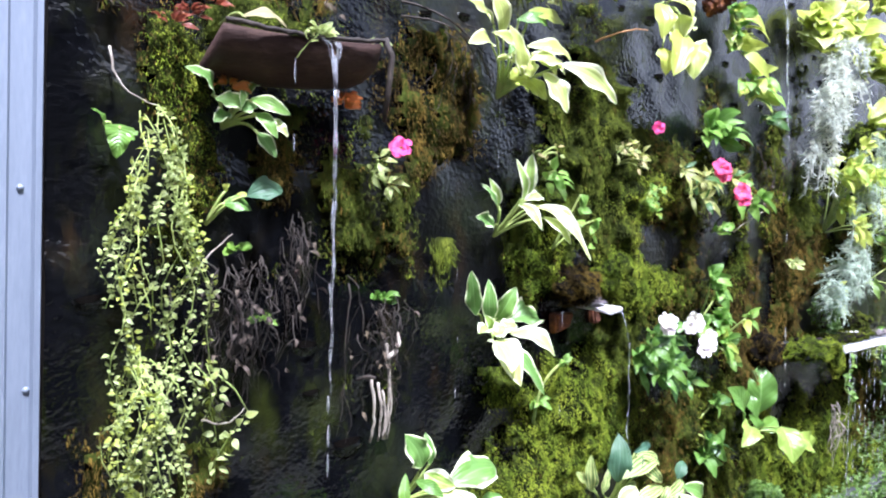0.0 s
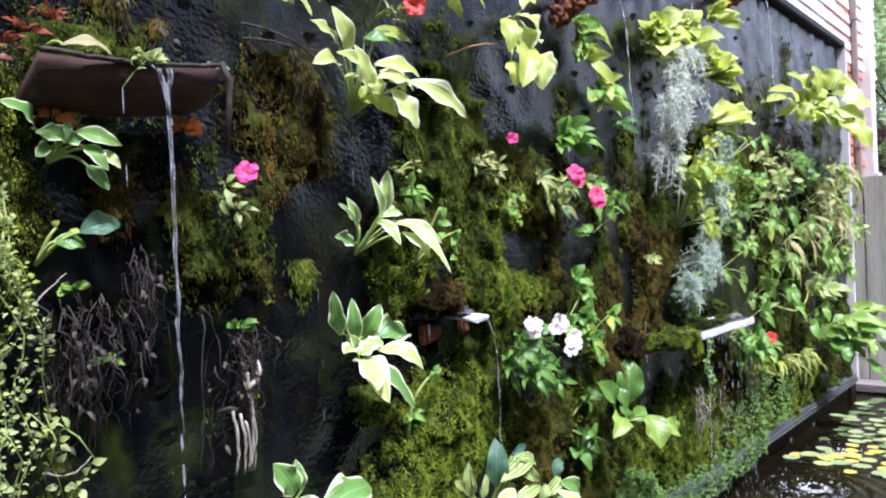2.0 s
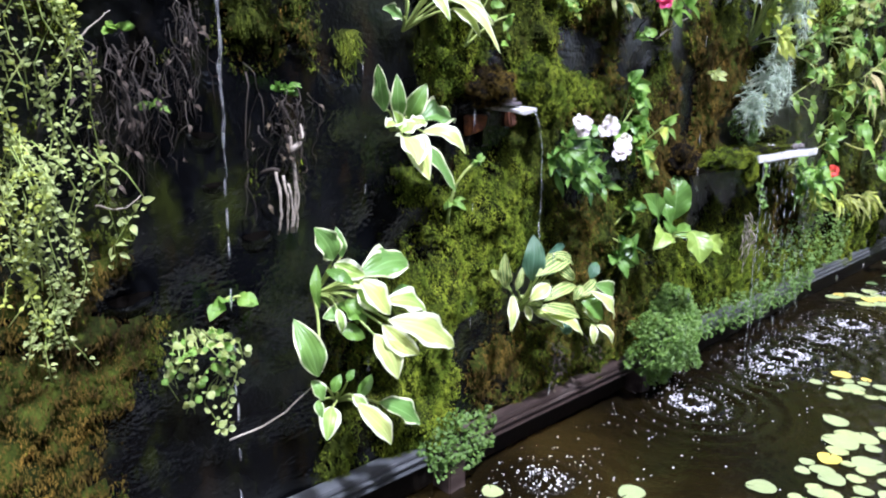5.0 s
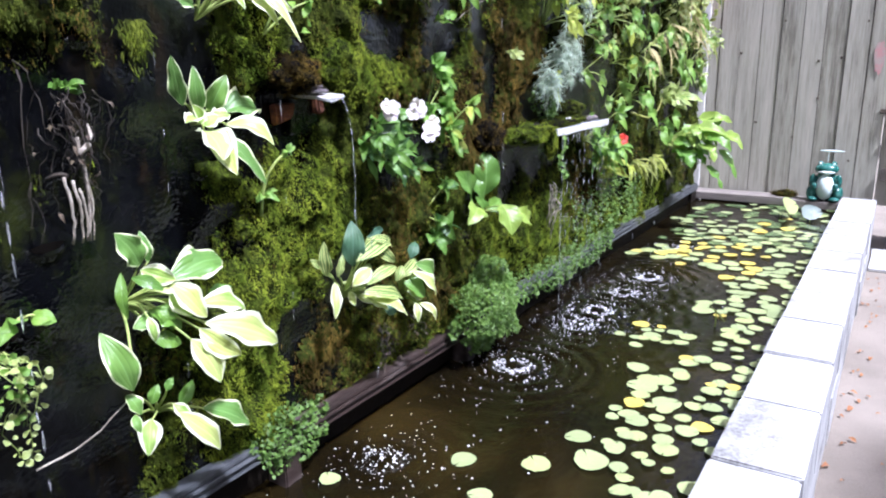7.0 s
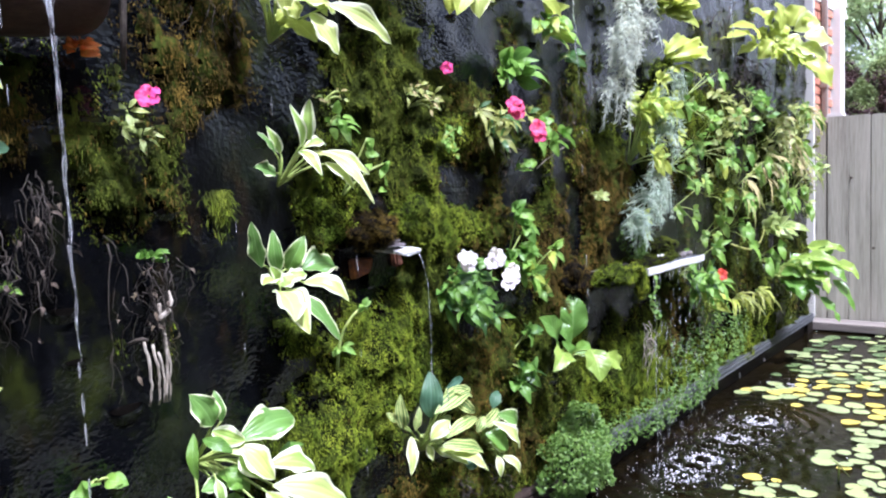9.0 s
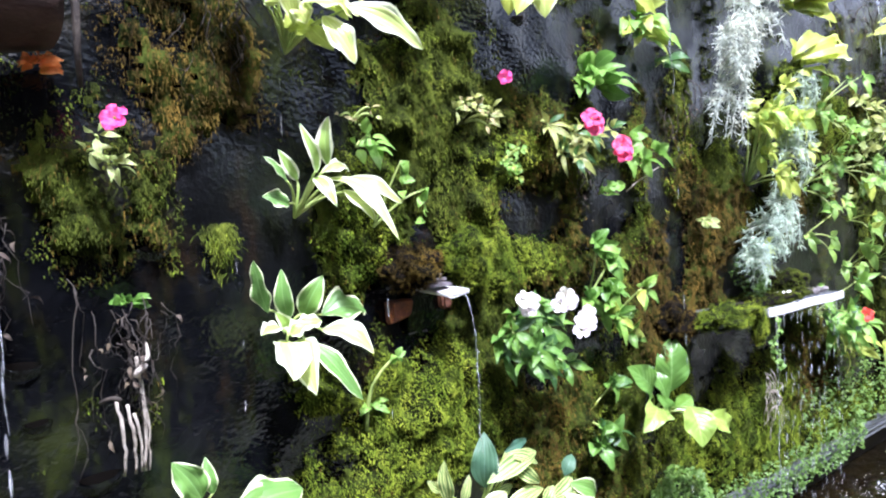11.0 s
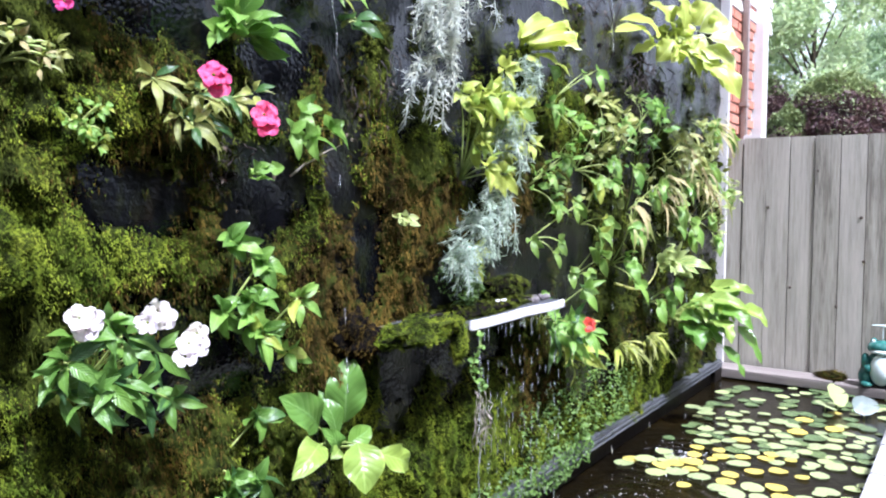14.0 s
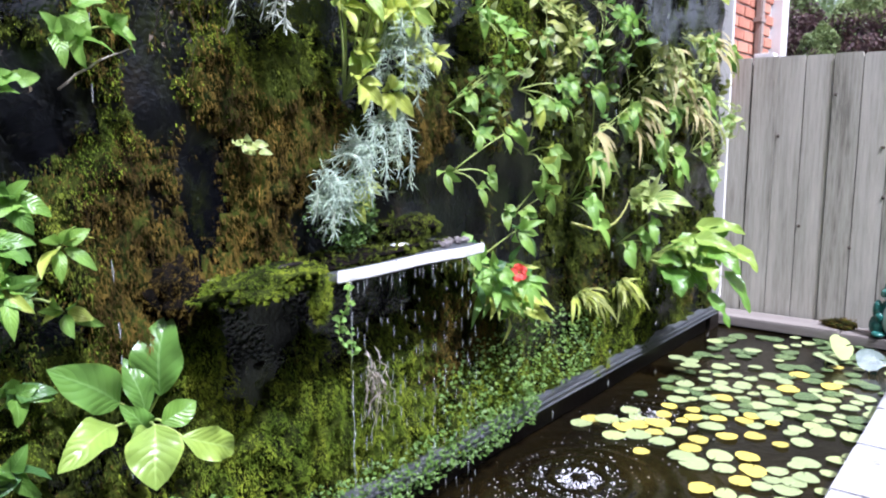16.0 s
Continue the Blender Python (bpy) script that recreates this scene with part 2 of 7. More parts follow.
# Black soil, also painted inside the felt slits as their shade.
M["soil"] = surface("soil_and_hollow_shade", [(0.4, (0.002, 0.002, 0.0015)), (0.7, (0.010, 0.007, 0.005))], 30, 0.9, 0.6, spec=0.05)
M["trough"] = surface("trough_brown", [(0.3, (0.018, 0.010, 0.008)), (0.5, (0.042, 0.023, 0.017)), (0.7, (0.085, 0.048, 0.032))], 9, 0.75, 0.5, stretch=(1, 1, 4), spec=0.2)
M["rust"] = surface("rust_orange", [(0.36, (0.012, 0.004, 0.002)), (0.50, (0.10, 0.028, 0.005)), (0.68, (0.36, 0.13, 0.015))], 18, 0.85, 0.8)
M["slate"] = surface("slab_pale_wet", [(0.3, (0.38, 0.38, 0.36)), (0.6, (0.68, 0.68, 0.66)), (0.8, (0.80, 0.80, 0.78))], 14, 0.25, 0.4)
M["slate_dark"] = surface("slate_layers", [(0.3, (0.05, 0.045, 0.05)), (0.55, (0.13, 0.115, 0.12)), (0.75, (0.26, 0.23, 0.23))], 22, 0.45, 0.5, stretch=(1, 1, 3))
M["alu"] = surface("aluminium_weathered", [(0.3, (0.13, 0.16, 0.20)), (0.6, (0.22, 0.26, 0.31)), (0.8, (0.30, 0.35, 0.40))], 3, 0.5, 0.15, metal=0.35, stretch=(4, 4, 0.5))
M["rail"] = surface("rail_grey", [(0.3, (0.04, 0.045, 0.047)), (0.55, (0.075, 0.08, 0.085)), (0.8, (0.14, 0.15, 0.155))], 9, 0.45, 0.35, stretch=(0.4, 3, 3))
M["rail_red"] = surface("rail_red_brown", [(0.32, (0.010, 0.006, 0.005)), (0.55, (0.030, 0.019, 0.015)), (0.78, (0.12, 0.10, 0.088))], 9, 0.55, 0.35, stretch=(0.4, 3, 3))
M["liner"] = surface("pond_liner", [(0.3, (0.006, 0.005, 0.004)), (0.7, (0.014, 0.011, 0.008))], 6, 0.5, 0.4, spec=0.15)
M["timber"] = surface("timber_grey", [(0.36, (0.21, 0.198, 0.155)), (0.45, (0.35, 0.335, 0.27)), (0.56, (0.45, 0.432, 0.355)), (0.76, (0.57, 0.548, 0.46))], 5.5, 0.85, 0.6, fine=30, weight=0.42, stretch=(3, 3, 0.2), per="object", spec=0.2, vary=0.11)
M["timber_gate"] = surface("timber_brown_grey", [(0.36, (0.14, 0.125, 0.10)), (0.46, (0.24, 0.22, 0.18)), (0.60, (0.34, 0.31, 0.26))], 5.5, 0.85, 0.6, fine=30, weight=0.42, stretch=(3, 3, 0.2), per="object", spec=0.2, vary=0.11)
M["timber_flat"] = surface("timber_grey_flat", [(0.25, (0.08, 0.065, 0.055)), (0.5, (0.16, 0.14, 0.12)), (0.75, (0.25, 0.225, 0.20))], 4, 0.85, 0.5, fine=40, stretch=(3, 0.2, 3), per="object", spec=0.25)
M["block"] = surface("concrete_block", [(0.33, (0.14, 0.138, 0.13)), (0.45, (0.33, 0.33, 0.32)), (0.62, (0.50, 0.50, 0.49))], 4.5, 0.9, 0.5, fine=90, per="object", vary=0.10)
M["block_dark"] = surface("concrete_block_dark", [(0.3, (0.10, 0.09, 0.09)), (0.7, (0.20, 0.18, 0.17))], 5, 0.9, 0.5, fine=60, per="object")
M["paving"] = surface("paving_tan", [(0.25, (0.135, 0.115, 0.09)), (0.5, (0.21, 0.18, 0.145)), (0.8, (0.28, 0.245, 0.20))], 2.2, 0.92, 0.5, fine=120)
# For the unseen walls behind the yard, kept dark for the felt's reflections.
M["stained"] = surface("unseen_wall_dark", [(0.3, (0.012, 0.010, 0.009)), (0.7, (0.035, 0.030, 0.026))], 4, 0.8, 0.4, stretch=(3, 3, 0.3), spec=0.1)
M["joint"] = surface("mortar", [(0.3, (0.26, 0.26, 0.25)), (0.7, (0.42, 0.42, 0.40))], 20, 0.95, 0.5)
M["brick"] = surface("brick_orange", [(0.25, (0.27, 0.10, 0.06)), (0.5, (0.42, 0.17, 0.10)), (0.8, (0.52, 0.25, 0.16))], 9, 0.9, 0.5, fine=90, per="object")
M["siding"] = surface("siding_white", [(0.3, (0.74, 0.74, 0.73)), (0.7, (0.82, 0.82, 0.81))], 2, 0.5, 0.1)
M["trimwhite"] = surface("trim_white", [(0.3, (0.62, 0.60, 0.57)), (0.7, (0.76, 0.74, 0.71))], 5, 0.6, 0.2)
M["spoutbrown"] = surface("downspout_brown", [(0.3, (0.20, 0.15, 0.12)), (0.7, (0.30, 0.24, 0.20))], 4, 0.5, 0.2)
M["frog"], fn_, fl_, fb_ = material("glaze_green", 0.18)
fl_.new(ramp(fn_, fl_, tex_noise(fn_, fl_, 16, 3), [(0.35, (0.010, 0.06, 0.05)), (0.55, (0.03, 0.13, 0.105)), (0.7, (0.10, 0.25, 0.20))]), fb_.inputs["Base Color"])
M["frogbelly"] = surface("glaze_pale", [(0.3, (0.55, 0.70, 0.64)), (0.7, (0.76, 0.82, 0.80))], 12, 0.2, 0.05)
M["bark"] = surface("bark", [(0.3, (0.05, 0.04, 0.03)), (0.7, (0.14, 0.11, 0.08))], 10, 0.9, 0.8, stretch=(3, 3, 0.5))
# Both tree greens are lightened: the distant haze is put into the colour.
M["treeleaf"] = leaf_material("tree_leaf", (0.31, 0.48, 0.23), (0.38, 0.54, 0.28), 1.0, rough=0.5, through=0.6)
M["treepale"] = leaf_material("tree_leaf_hazed_pale", (0.41, 0.58, 0.31), (0.47, 0.62, 0.36), 1.0, rough=0.5, through=0.6)
M["purple"] = leaf_material("shrub_purple", (0.075, 0.040, 0.042), (0.12, 0.07, 0.06), 1.0, rough=0.6, through=0.2)
M["shrubtip"] = leaf_material("shrub_tip", (0.17, 0.26, 0.07), (0.27, 0.34, 0.11), 1.0, rough=0.6, through=0.3)
M["foam"] = surface("foam_white", [(0.3, (0.75, 0.76, 0.78)), (0.7, (0.85, 0.86, 0.88))], 20, 0.2, 0.1)


def water_material():
    m, n, l, b = material("pond_water", 0.04)
    l.new(ramp(n, l, tex_noise(n, l, 1.7, 3), [(0.36, (0.004, 0.003, 0.0014)), (0.54, (0.007, 0.005, 0.0016)), (0.74, (0.021, 0.014, 0.0035))]), b.inputs["Base Color"])
    b.inputs["IOR"].default_value = 1.33
    b.inputs["Specular IOR Level"].default_value = 0.6
    add_bump(n, l, b, tex_noise(n, l, 30, 4, 0.6), 0.5, 0.007)
    return m


def stream_material():
    m, n, l, b = material("falling_water", 0.06)
    b.inputs["Base Color"].default_value = (0.95, 0.97, 1, 1)
    b.inputs["Transmission Weight"].default_value = 0.88
    b.inputs["IOR"].default_value = 1.33
    add_bump(n, l, b, tex_noise(n, l, 40, 3, 0.6, (1, 1, 0.25)), 0.9, 0.01)
    return m


def glass_material():
    m, n, l, b = material("clear_glass", 0.03)
    b.inputs["Base Color"].default_value = (0.86, 0.94, 0.97, 1)
    b.inputs["Transmission Weight"].default_value = 0.85
    return m


bk, bn_, bl_, bb_ = material("bright_haze", 1.0)
bb_.inputs["Base Color"].default_value = (0, 0, 0, 1)
bl_.new(ramp(bn_, bl_, tex_noise(bn_, bl_, 0.03, 2), [(0.3, (0.90, 0.95, 1.0)), (0.7, (1.0, 1.0, 1.0))]), bb_.inputs["Emission Color"])
bb_.inputs["Emission Strength"].default_value = 0.85
M["haze"] = bk
M["water"], M["stream"], M["glass"] = water_material(), stream_material(), glass_material()

# ---- mesh helpers ----
rng = np.random.default_rng(7)


def make(name, verts, faces, mat, parent=None, uv=None, smooth=True, label="", at=None):
    """One mesh object from arrays. uv: one pair for each vertex."""
    me = bpy.data.meshes.new(name)
    verts = np.asarray(verts, float)
    faces = [tuple(int(i) for i in f) for f in faces] if not isinstance(faces, np.ndarray) else faces.tolist()
    me.from_pydata(verts.tolist(), [], faces)
    if uv is not None:
        layer = me.uv_layers.new(name="UVMap")
        idx = np.empty(len(me.loops), dtype=np.int32)
        me.loops.foreach_get("vertex_index", idx)
        layer.data.foreach_set("uv", np.asarray(uv, np.float32)[idx].ravel())
    if smooth:
        me.polygons.foreach_set("use_smooth", np.ones(len(me.polygons), dtype=bool))
    me.materials.append(M[mat] if isinstance(mat, str) else mat)
    me.update()
    ob = new(name, me)
    if parent is not None:
        ob.parent = parent
    if at is not None:
        ob.location = at
    if label:
        ob["label"] = label
    return ob


def joined(pieces):
    """(verts, faces[, uv]) pieces as one."""
    vs, fs, us, k = [], [], [], 0
    for p in pieces:
        vs.append(np.asarray(p[0], float))
        fs.extend([tuple(i + k for i in f) for f in p[1]])
        if len(p) > 2:
            us.append(np.asarray(p[2], float))
        k += len(p[0])
    v = np.concatenate(vs)
    return (v, fs, np.concatenate(us)) if us else (v, fs)


def from_bm(name, bm, mat, parent=None, label="", smooth=False):
    me = bpy.data.meshes.new(name)
    bm.to_mesh(me)
    bm.free()
    if smooth:
        me.polygons.foreach_set("use_smooth", np.ones(len(me.polygons), dtype=bool))
    me.materials.append(M[mat])
    ob = new(name, me)
    if parent is not None:
        ob.parent = parent
    if label:
        ob["label"] = label
    return ob


def box_bm(x0, x1, y0, y1, z0, z1, bevel=0.0, jitter=0.0, cuts=0):
    bm = bmesh.new()
    bmesh.ops.create_cube(bm, size=1)
    for v in bm.verts:
        v.co = ((x0 + x1) / 2 + v.co.x * (x1 - x0), (y0 + y1) / 2 + v.co.y * (y1 - y0), (z0 + z1) / 2 + v.co.z * (z1 - z0))
    if bevel:
        bmesh.ops.bevel(bm, geom=bm.edges[:], offset=bevel, segments=2, affect="EDGES")
    if cuts:
        bmesh.ops.subdivide_edges(bm, edges=[e for e in bm.edges if e.calc_length() > 0.05], cuts=cuts)
    if jitter:
        for v in bm.verts:
            v.co += Vector([random.uniform(-jitter, jitter) for _ in range(3)])
    return bm


def box(name, x0, x1, y0, y1, z0, z1, mat, parent=None, bevel=0.0, jitter=0.0, label="", cuts=0):
    return from_bm(name, box_bm(x0, x1, y0, y1, z0, z1, bevel, jitter, cuts), mat, parent, label)


def unit(v):
    v = np.asarray(v, float)
    return v / (np.linalg.norm(v) + 1e-12)


def tube(points, r0, r1, sides=5, bulge=None):
    pts = np.asarray(points, float)
    n = len(pts)
    d = np.gradient(pts, axis=0)
    d /= np.linalg.norm(d, axis=1, keepdims=True) + 1e-12
    ref = np.where(np.abs(d[:, 2:3]) > 0.9, [[1.0, 0, 0]], [[0, 0, 1.0]])
    a = np.cross(d, ref)
    a /= np.linalg.norm(a, axis=1, keepdims=True) + 1e-12
    c = np.cross(d, a)
    r = np.linspace(r0, r1, n) * (1 if bulge is None else bulge)
    ang = np.arange(sides) * 2 * np.pi / sides
    v = pts[:, None] + r[:, None, None] * (np.cos(ang)[None, :, None] * a[:, None] + np.sin(ang)[None, :, None] * c[:, None])
    f = [(i * sides + j, i * sides + (j + 1) % sides, (i + 1) * sides + (j + 1) % sides, (i + 1) * sides + j) for i in range(n - 1) for j in range(sides)]
    f += [tuple(range(sides))[::-1], tuple((n - 1) * sides + j for j in range(sides))]
    return v.reshape(-1, 3), f


def bent(p0, p1, sag=(0, 0, 0), n=7):
    t = np.linspace(0, 1, n)[:, None]
    return (1 - t) * np.asarray(p0, float) + t * np.asarray(p1, float) + np.sin(np.pi * t) * np.asarray(sag, float)


PROFILE = {
    "ovate": lambda v: np.sin(np.pi * v**0.72) ** 0.85,
    "lance": lambda v: np.sin(np.pi * v**0.8) ** 1.15,
    "heart": lambda v: np.clip(v / 0.09, 0, 1) ** 0.5 * np.clip(1 - v, 0, 1) ** 0.62 * 1.12,
    "hosta": lambda v: np.where(v < 0.42, np.sin(np.pi / 2 * np.clip(v / 0.42, 0, 1)) ** 0.85, np.cos(np.pi / 2 * np.clip((v - 0.42) / 0.58, 0, 1)) ** 0.8),
    "round": lambda v: np.sqrt(np.clip(1 - (2 * v - 1) ** 2, 0, 1)),
}
FACING = unit((-0.42, -0.72, 0.55))


def blade(start, tip, width, shape="ovate", rows=9, cols=5, arch=0.12, fold=0.22, wave=0.05, turn=0.25, facing=None):
    """A leaf blade from its foot to its tip: an arched, folded and waved sheet, with coordinates along and across."""
    start, tip = np.asarray(start, float), np.asarray(tip, float)
    a = tip - start
    length = np.linalg.norm(a)
    a = a / (length + 1e-12)
    n = unit((FACING if facing is None else facing) + rng.normal(0, turn, 3))
    n = unit(n - (n @ a) * a + 1e-6)
    s = np.cross(a, n)
    v = np.linspace(0, 1, rows)
    u = np.linspace(-1, 1, cols)
    w = PROFILE[shape](v) * width / 2
    w[-1] *= 0
    lift = arch * length * np.sin(np.pi * v)
    side = np.sin(v * rng.uniform(3, 6) + rng.uniform(0, 6)) * 0.03 * length * v
    ph = rng.uniform(0, 6)
    vv, uu = np.meshgrid(v, u, indexing="ij")
    ww = w[:, None] * np.ones_like(uu)
    back = -0.16 * length * uu**2 * (1 - vv) ** 5 if shape == "heart" else 0 * uu
    up = lift[:, None] + fold * np.abs(uu) * ww + wave * width * np.sin(vv * 13 + ph + 1.7 * np.sign(uu)) * uu**2 * np.sin(np.pi * vv)
    p = start + (vv * length + back)[..., None] * a + (uu * ww + side[:, None])[..., None] * s + up[..., None] * n
    f = [(i * cols + j, i * cols + j + 1, (i + 1) * cols + j + 1, (i + 1) * cols + j) for i in range(rows - 1) for j in range(cols - 1)]
    return p.reshape(-1, 3), f, np.stack([(uu + 1) / 2, vv], -1).reshape(-1, 2)


def thing(name, x, y, z, label, category, group=""):
    ob = new(name)
    ob.empty_display_size = 0.05
    ob.location = (x, y, z)
    return tagged(ob, label, category, group)


# c picks the cream blades that have sunlight painted in.
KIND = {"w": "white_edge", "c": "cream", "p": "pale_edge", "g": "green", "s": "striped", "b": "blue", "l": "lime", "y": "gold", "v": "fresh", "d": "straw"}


def leaf_plant(name, label, crown, leaves, shape="hosta", category="plant", root=None, fill=0):
    """A plant on the wall, each blade carried from its crown by a stalk of its own; the crown sits against the felt."""
    if root is None:
        root = thing(name, crown[0], -0.01, crown[2], label, category)
    shift = np.array([0.0, crown[1] + 0.01, 0.0])
    leaves = list(leaves)
    for k in range(fill):
        # younger blades between two grown ones, shorter and nearer the crown
        a, b = leaves[int(rng.integers(0, len(leaves)))], leaves[int(rng.integers(0, len(leaves)))]
        q, g = rng.uniform(0.3, 0.7), rng.uniform(0.6, 0.85)
        leaves.append((*[(u * q + v * (1 - q)) * g + rng.uniform(-8, 8) for u, v in zip(a[:6], b[:6])], (a[6] + b[6]) * 0.40, a[7]))
    for x0, y0, z0, x1, y1, z1, w, kind in leaves:
        p0, p1 = np.array([x0, y0, z0]) / 1000 + shift, np.array([x1, y1, z1]) / 1000 + shift
        v, f, uv = blade(p0, p1, w / 1000 * 0.97, shape, 15, 9, arch=rng.uniform(0.08, 0.24), fold=rng.uniform(0.12, 0.42), wave=rng.uniform(0.06, 0.17), turn=0.2)
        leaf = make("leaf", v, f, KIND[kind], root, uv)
        sv, sf = tube(bent((0, 0, 0), p0 + (p1 - p0) * 0.06, (0, -0.012, 0.012), 8), 0.0034, 0.0020, 6)
        make("leaf_stalk", sv, sf, "stem", root)
    return root


def clump(name, label, x, z, n, length, width, mat, shape="ovate", droop=0.5, out=0.8, up=0.4, spread=1.0, y=-0.02, alt="", leaf_parts=True, group="", category="plant", rise=0.0):
    """A tuft of leaves from one crown, fanned over the wall and outwards, tips hanging by droop."""
    root = thing(name, x, y, z, label, category, group)
    pieces, stalks = [], []
    for k in range(n):
        a = rng.uniform(-1.35, 1.35) * spread
        o = rng.uniform(0.25, 1.0) * out
        d = unit((np.sin(a), -o, np.cos(a) * up + rng.uniform(-0.25, 0.35)))
        ll = length * rng.uniform(0.65, 1.15)
        st = d * ll * rng.uniform(0.25, 0.7) + np.array([0, 0, rise * rng.random()])
        tip = st + d * ll + np.array([0, -0.1 * ll, -droop * ll * rng.uniform(0.4, 1.3)])
        bl = blade(st, tip, width * rng.uniform(0.75, 1.2), shape, 8, 5, arch=rng.uniform(0.08, 0.25), turn=0.4)
        m = alt if alt and rng.random() < 0.4 else mat
        if leaf_parts:
            make("leaf", bl[0], bl[1], m, root, bl[2])
        else:
            pieces.append(bl)
        stalks.append(tube(bent((0, 0, 0), st + (tip - st) * 0.05, (0, -0.01, 0.012), 5), 0.0025, 0.0015, 4))
    if pieces:
        v, f, uv = joined(pieces)
        make("foliage", v, f, mat, root, uv)
    for v, f in stalks if leaf_parts else ():
        make("leaf_stalk", v, f, "stem", root)
    return root


def bloom(root, p, size, mat, facing=None, eye="mossbright"):
    """A five-petalled flower, its notched petals overlapping."""
    n = unit(FACING + rng.normal(0, 0.25, 3)) if facing is None else unit(facing)
    a = unit(np.cross(n, (0.3, 0.1, 1)))
    b = np.cross(n, a)
    pieces = []
    for k in range(5):
        g = k * 1.2566 + rng.uniform(-0.15, 0.15)
        d = np.cos(g) * a + np.sin(g) * b
        pieces.append(blade(np.asarray(p) + d * size * 0.05 + n * 0.002 * (k % 2), np.asarray(p) + d * size * 0.55 + n * size * 0.12, size * 0.54 * rng.uniform(0.85, 1.1), "round", 8, 5, 0.1, 0.05, 0.22, 0.22, n))
    v, f, uv = joined(pieces)
    fl = make("flower", v, f, mat, root, uv)
    ev, ef = tube([np.asarray(p) - n * 0.002, np.asarray(p) + n * size * 0.08], size * 0.07, size * 0.04, 6)
    make("flower_eye", ev, ef, eye, fl)
    return fl


def bushy(name, label, x, z, w, h, n, leaf, mat, flowers=(), petal="pink", size=0.045, y=-0.02, depth=0.12, shape="lance", alt="", category="plant", ratio=0.36, droop=0.22):
    """A leafy flowering plant: leaves in whorls on short stems; flowers: (right, up) within it."""
    root = thing(name, x, y, z, label, category)
    pieces, stems = [], []
    tips = max(4, n // 6)
    for k in range(tips):
        q = np.array([rng.uniform(-0.5, 0.5) * w, -depth * rng.uniform(0.25, 1.0), rng.uniform(-0.5, 0.5) * h])
        stems.append(tube(bent((0, 0, -0.2 * h), q, (0, -0.01, 0.01), 6), 0.003, 0.002, 5))
        for j in range(n // tips + 1):
            g = j * 2.4 + rng.uniform(-0.4, 0.4)
            d = unit((np.cos(g), -0.55 + rng.uniform(-0.3, 0.3), np.sin(g) * 0.9 + rng.uniform(-0.3, 0.3)))
            st = q + d * 0.006
            tp = st + d * leaf * rng.uniform(0.6, 1.15) + np.array([0, 0, -droop * leaf])
            pieces.append(blade(st, tp, leaf * ratio * rng.uniform(0.8, 1.2), shape, 7, 5, 0.12, 0.25, 0.05, 0.45))
    for k, pc in enumerate(pieces):
        make("leaf", pc[0], pc[1], alt if alt and k % 4 == 0 else mat, root, pc[2])
    for v, f in stems:
        make("stem", v, f, "stem", root)
    for r, u in flowers:
        bloom(root, (r, -depth - 0.03, u), size, petal, (-0.62 + rng.uniform(-0.2, 0.2), -0.75, 0.22 + rng.uniform(-0.2, 0.2)))
    return root


def trailing(name, label, x, z, strands, leaf, mat, alt="", y=-0.03, shape="ovate", gap=0.018, category="trailing plant", ratio=0.55, out=0.05, stagger=0.0):
    """Hanging shoots with small paired leaves. strands: (right, drop, sway)."""
    root = thing(name, x, y, z, label, category)
    for r, drop, sway in strands:
        n = max(5, int(drop / 0.03))
        t = np.linspace(0, 1, n)
        pts = np.stack([r * (0.35 + 0.65 * np.minimum(1, t * 3)) + sway * np.sin(t * 5 + rng.uniform(0, 6)) * t + 0.012 * np.sin(t * drop * 38 + rng.uniform(0, 6)), -out * np.sin(np.pi * np.minimum(1, t * 1.6)) - 0.012 - 0.012 * np.sin(t * 9 + r * 30), -drop * t - stagger * abs(r) * 12 * rng.random()], 1)
        v, f = tube(pts, 0.0011, 0.0008, 4)
        shoot = make("shoot", v, f, "stem", root)
        pieces = []
        m = int(drop / gap)
        ph = rng.uniform(0, 6, 2)
        for k in range(m):
            if rng.random() < 0.32 + 0.3 * np.sin(k * gap * 40 + ph[0]) * np.sin(k * gap * 17 + ph[1]):
                continue
            q = (k + rng.random()) / m * (n - 1)
            i = min(int(q), n - 2)
            p = pts[i] + (pts[i + 1] - pts[i]) * (q - i)
            for sgn in (-1, 1):
                d = unit((sgn * rng.uniform(0.4, 1), -rng.uniform(0.2, 0.9), rng.uniform(-0.4, 0.6)))
                ll = leaf * rng.uniform(0.45, 1.35)
                p2 = p + d * rng.uniform(0, 0.6) * leaf
                pieces.append(blade(p2, p2 + unit(d + rng.normal(0, 0.4, 3)) * ll, ll * ratio, shape, 5, 3, 0.1, 0.2, 0.0, 0.5))
        if pieces:
            v, f, uv = joined(pieces)
            make("foliage", v, f, alt if alt and rng.random() < 0.35 else mat, shoot, uv)
    return root


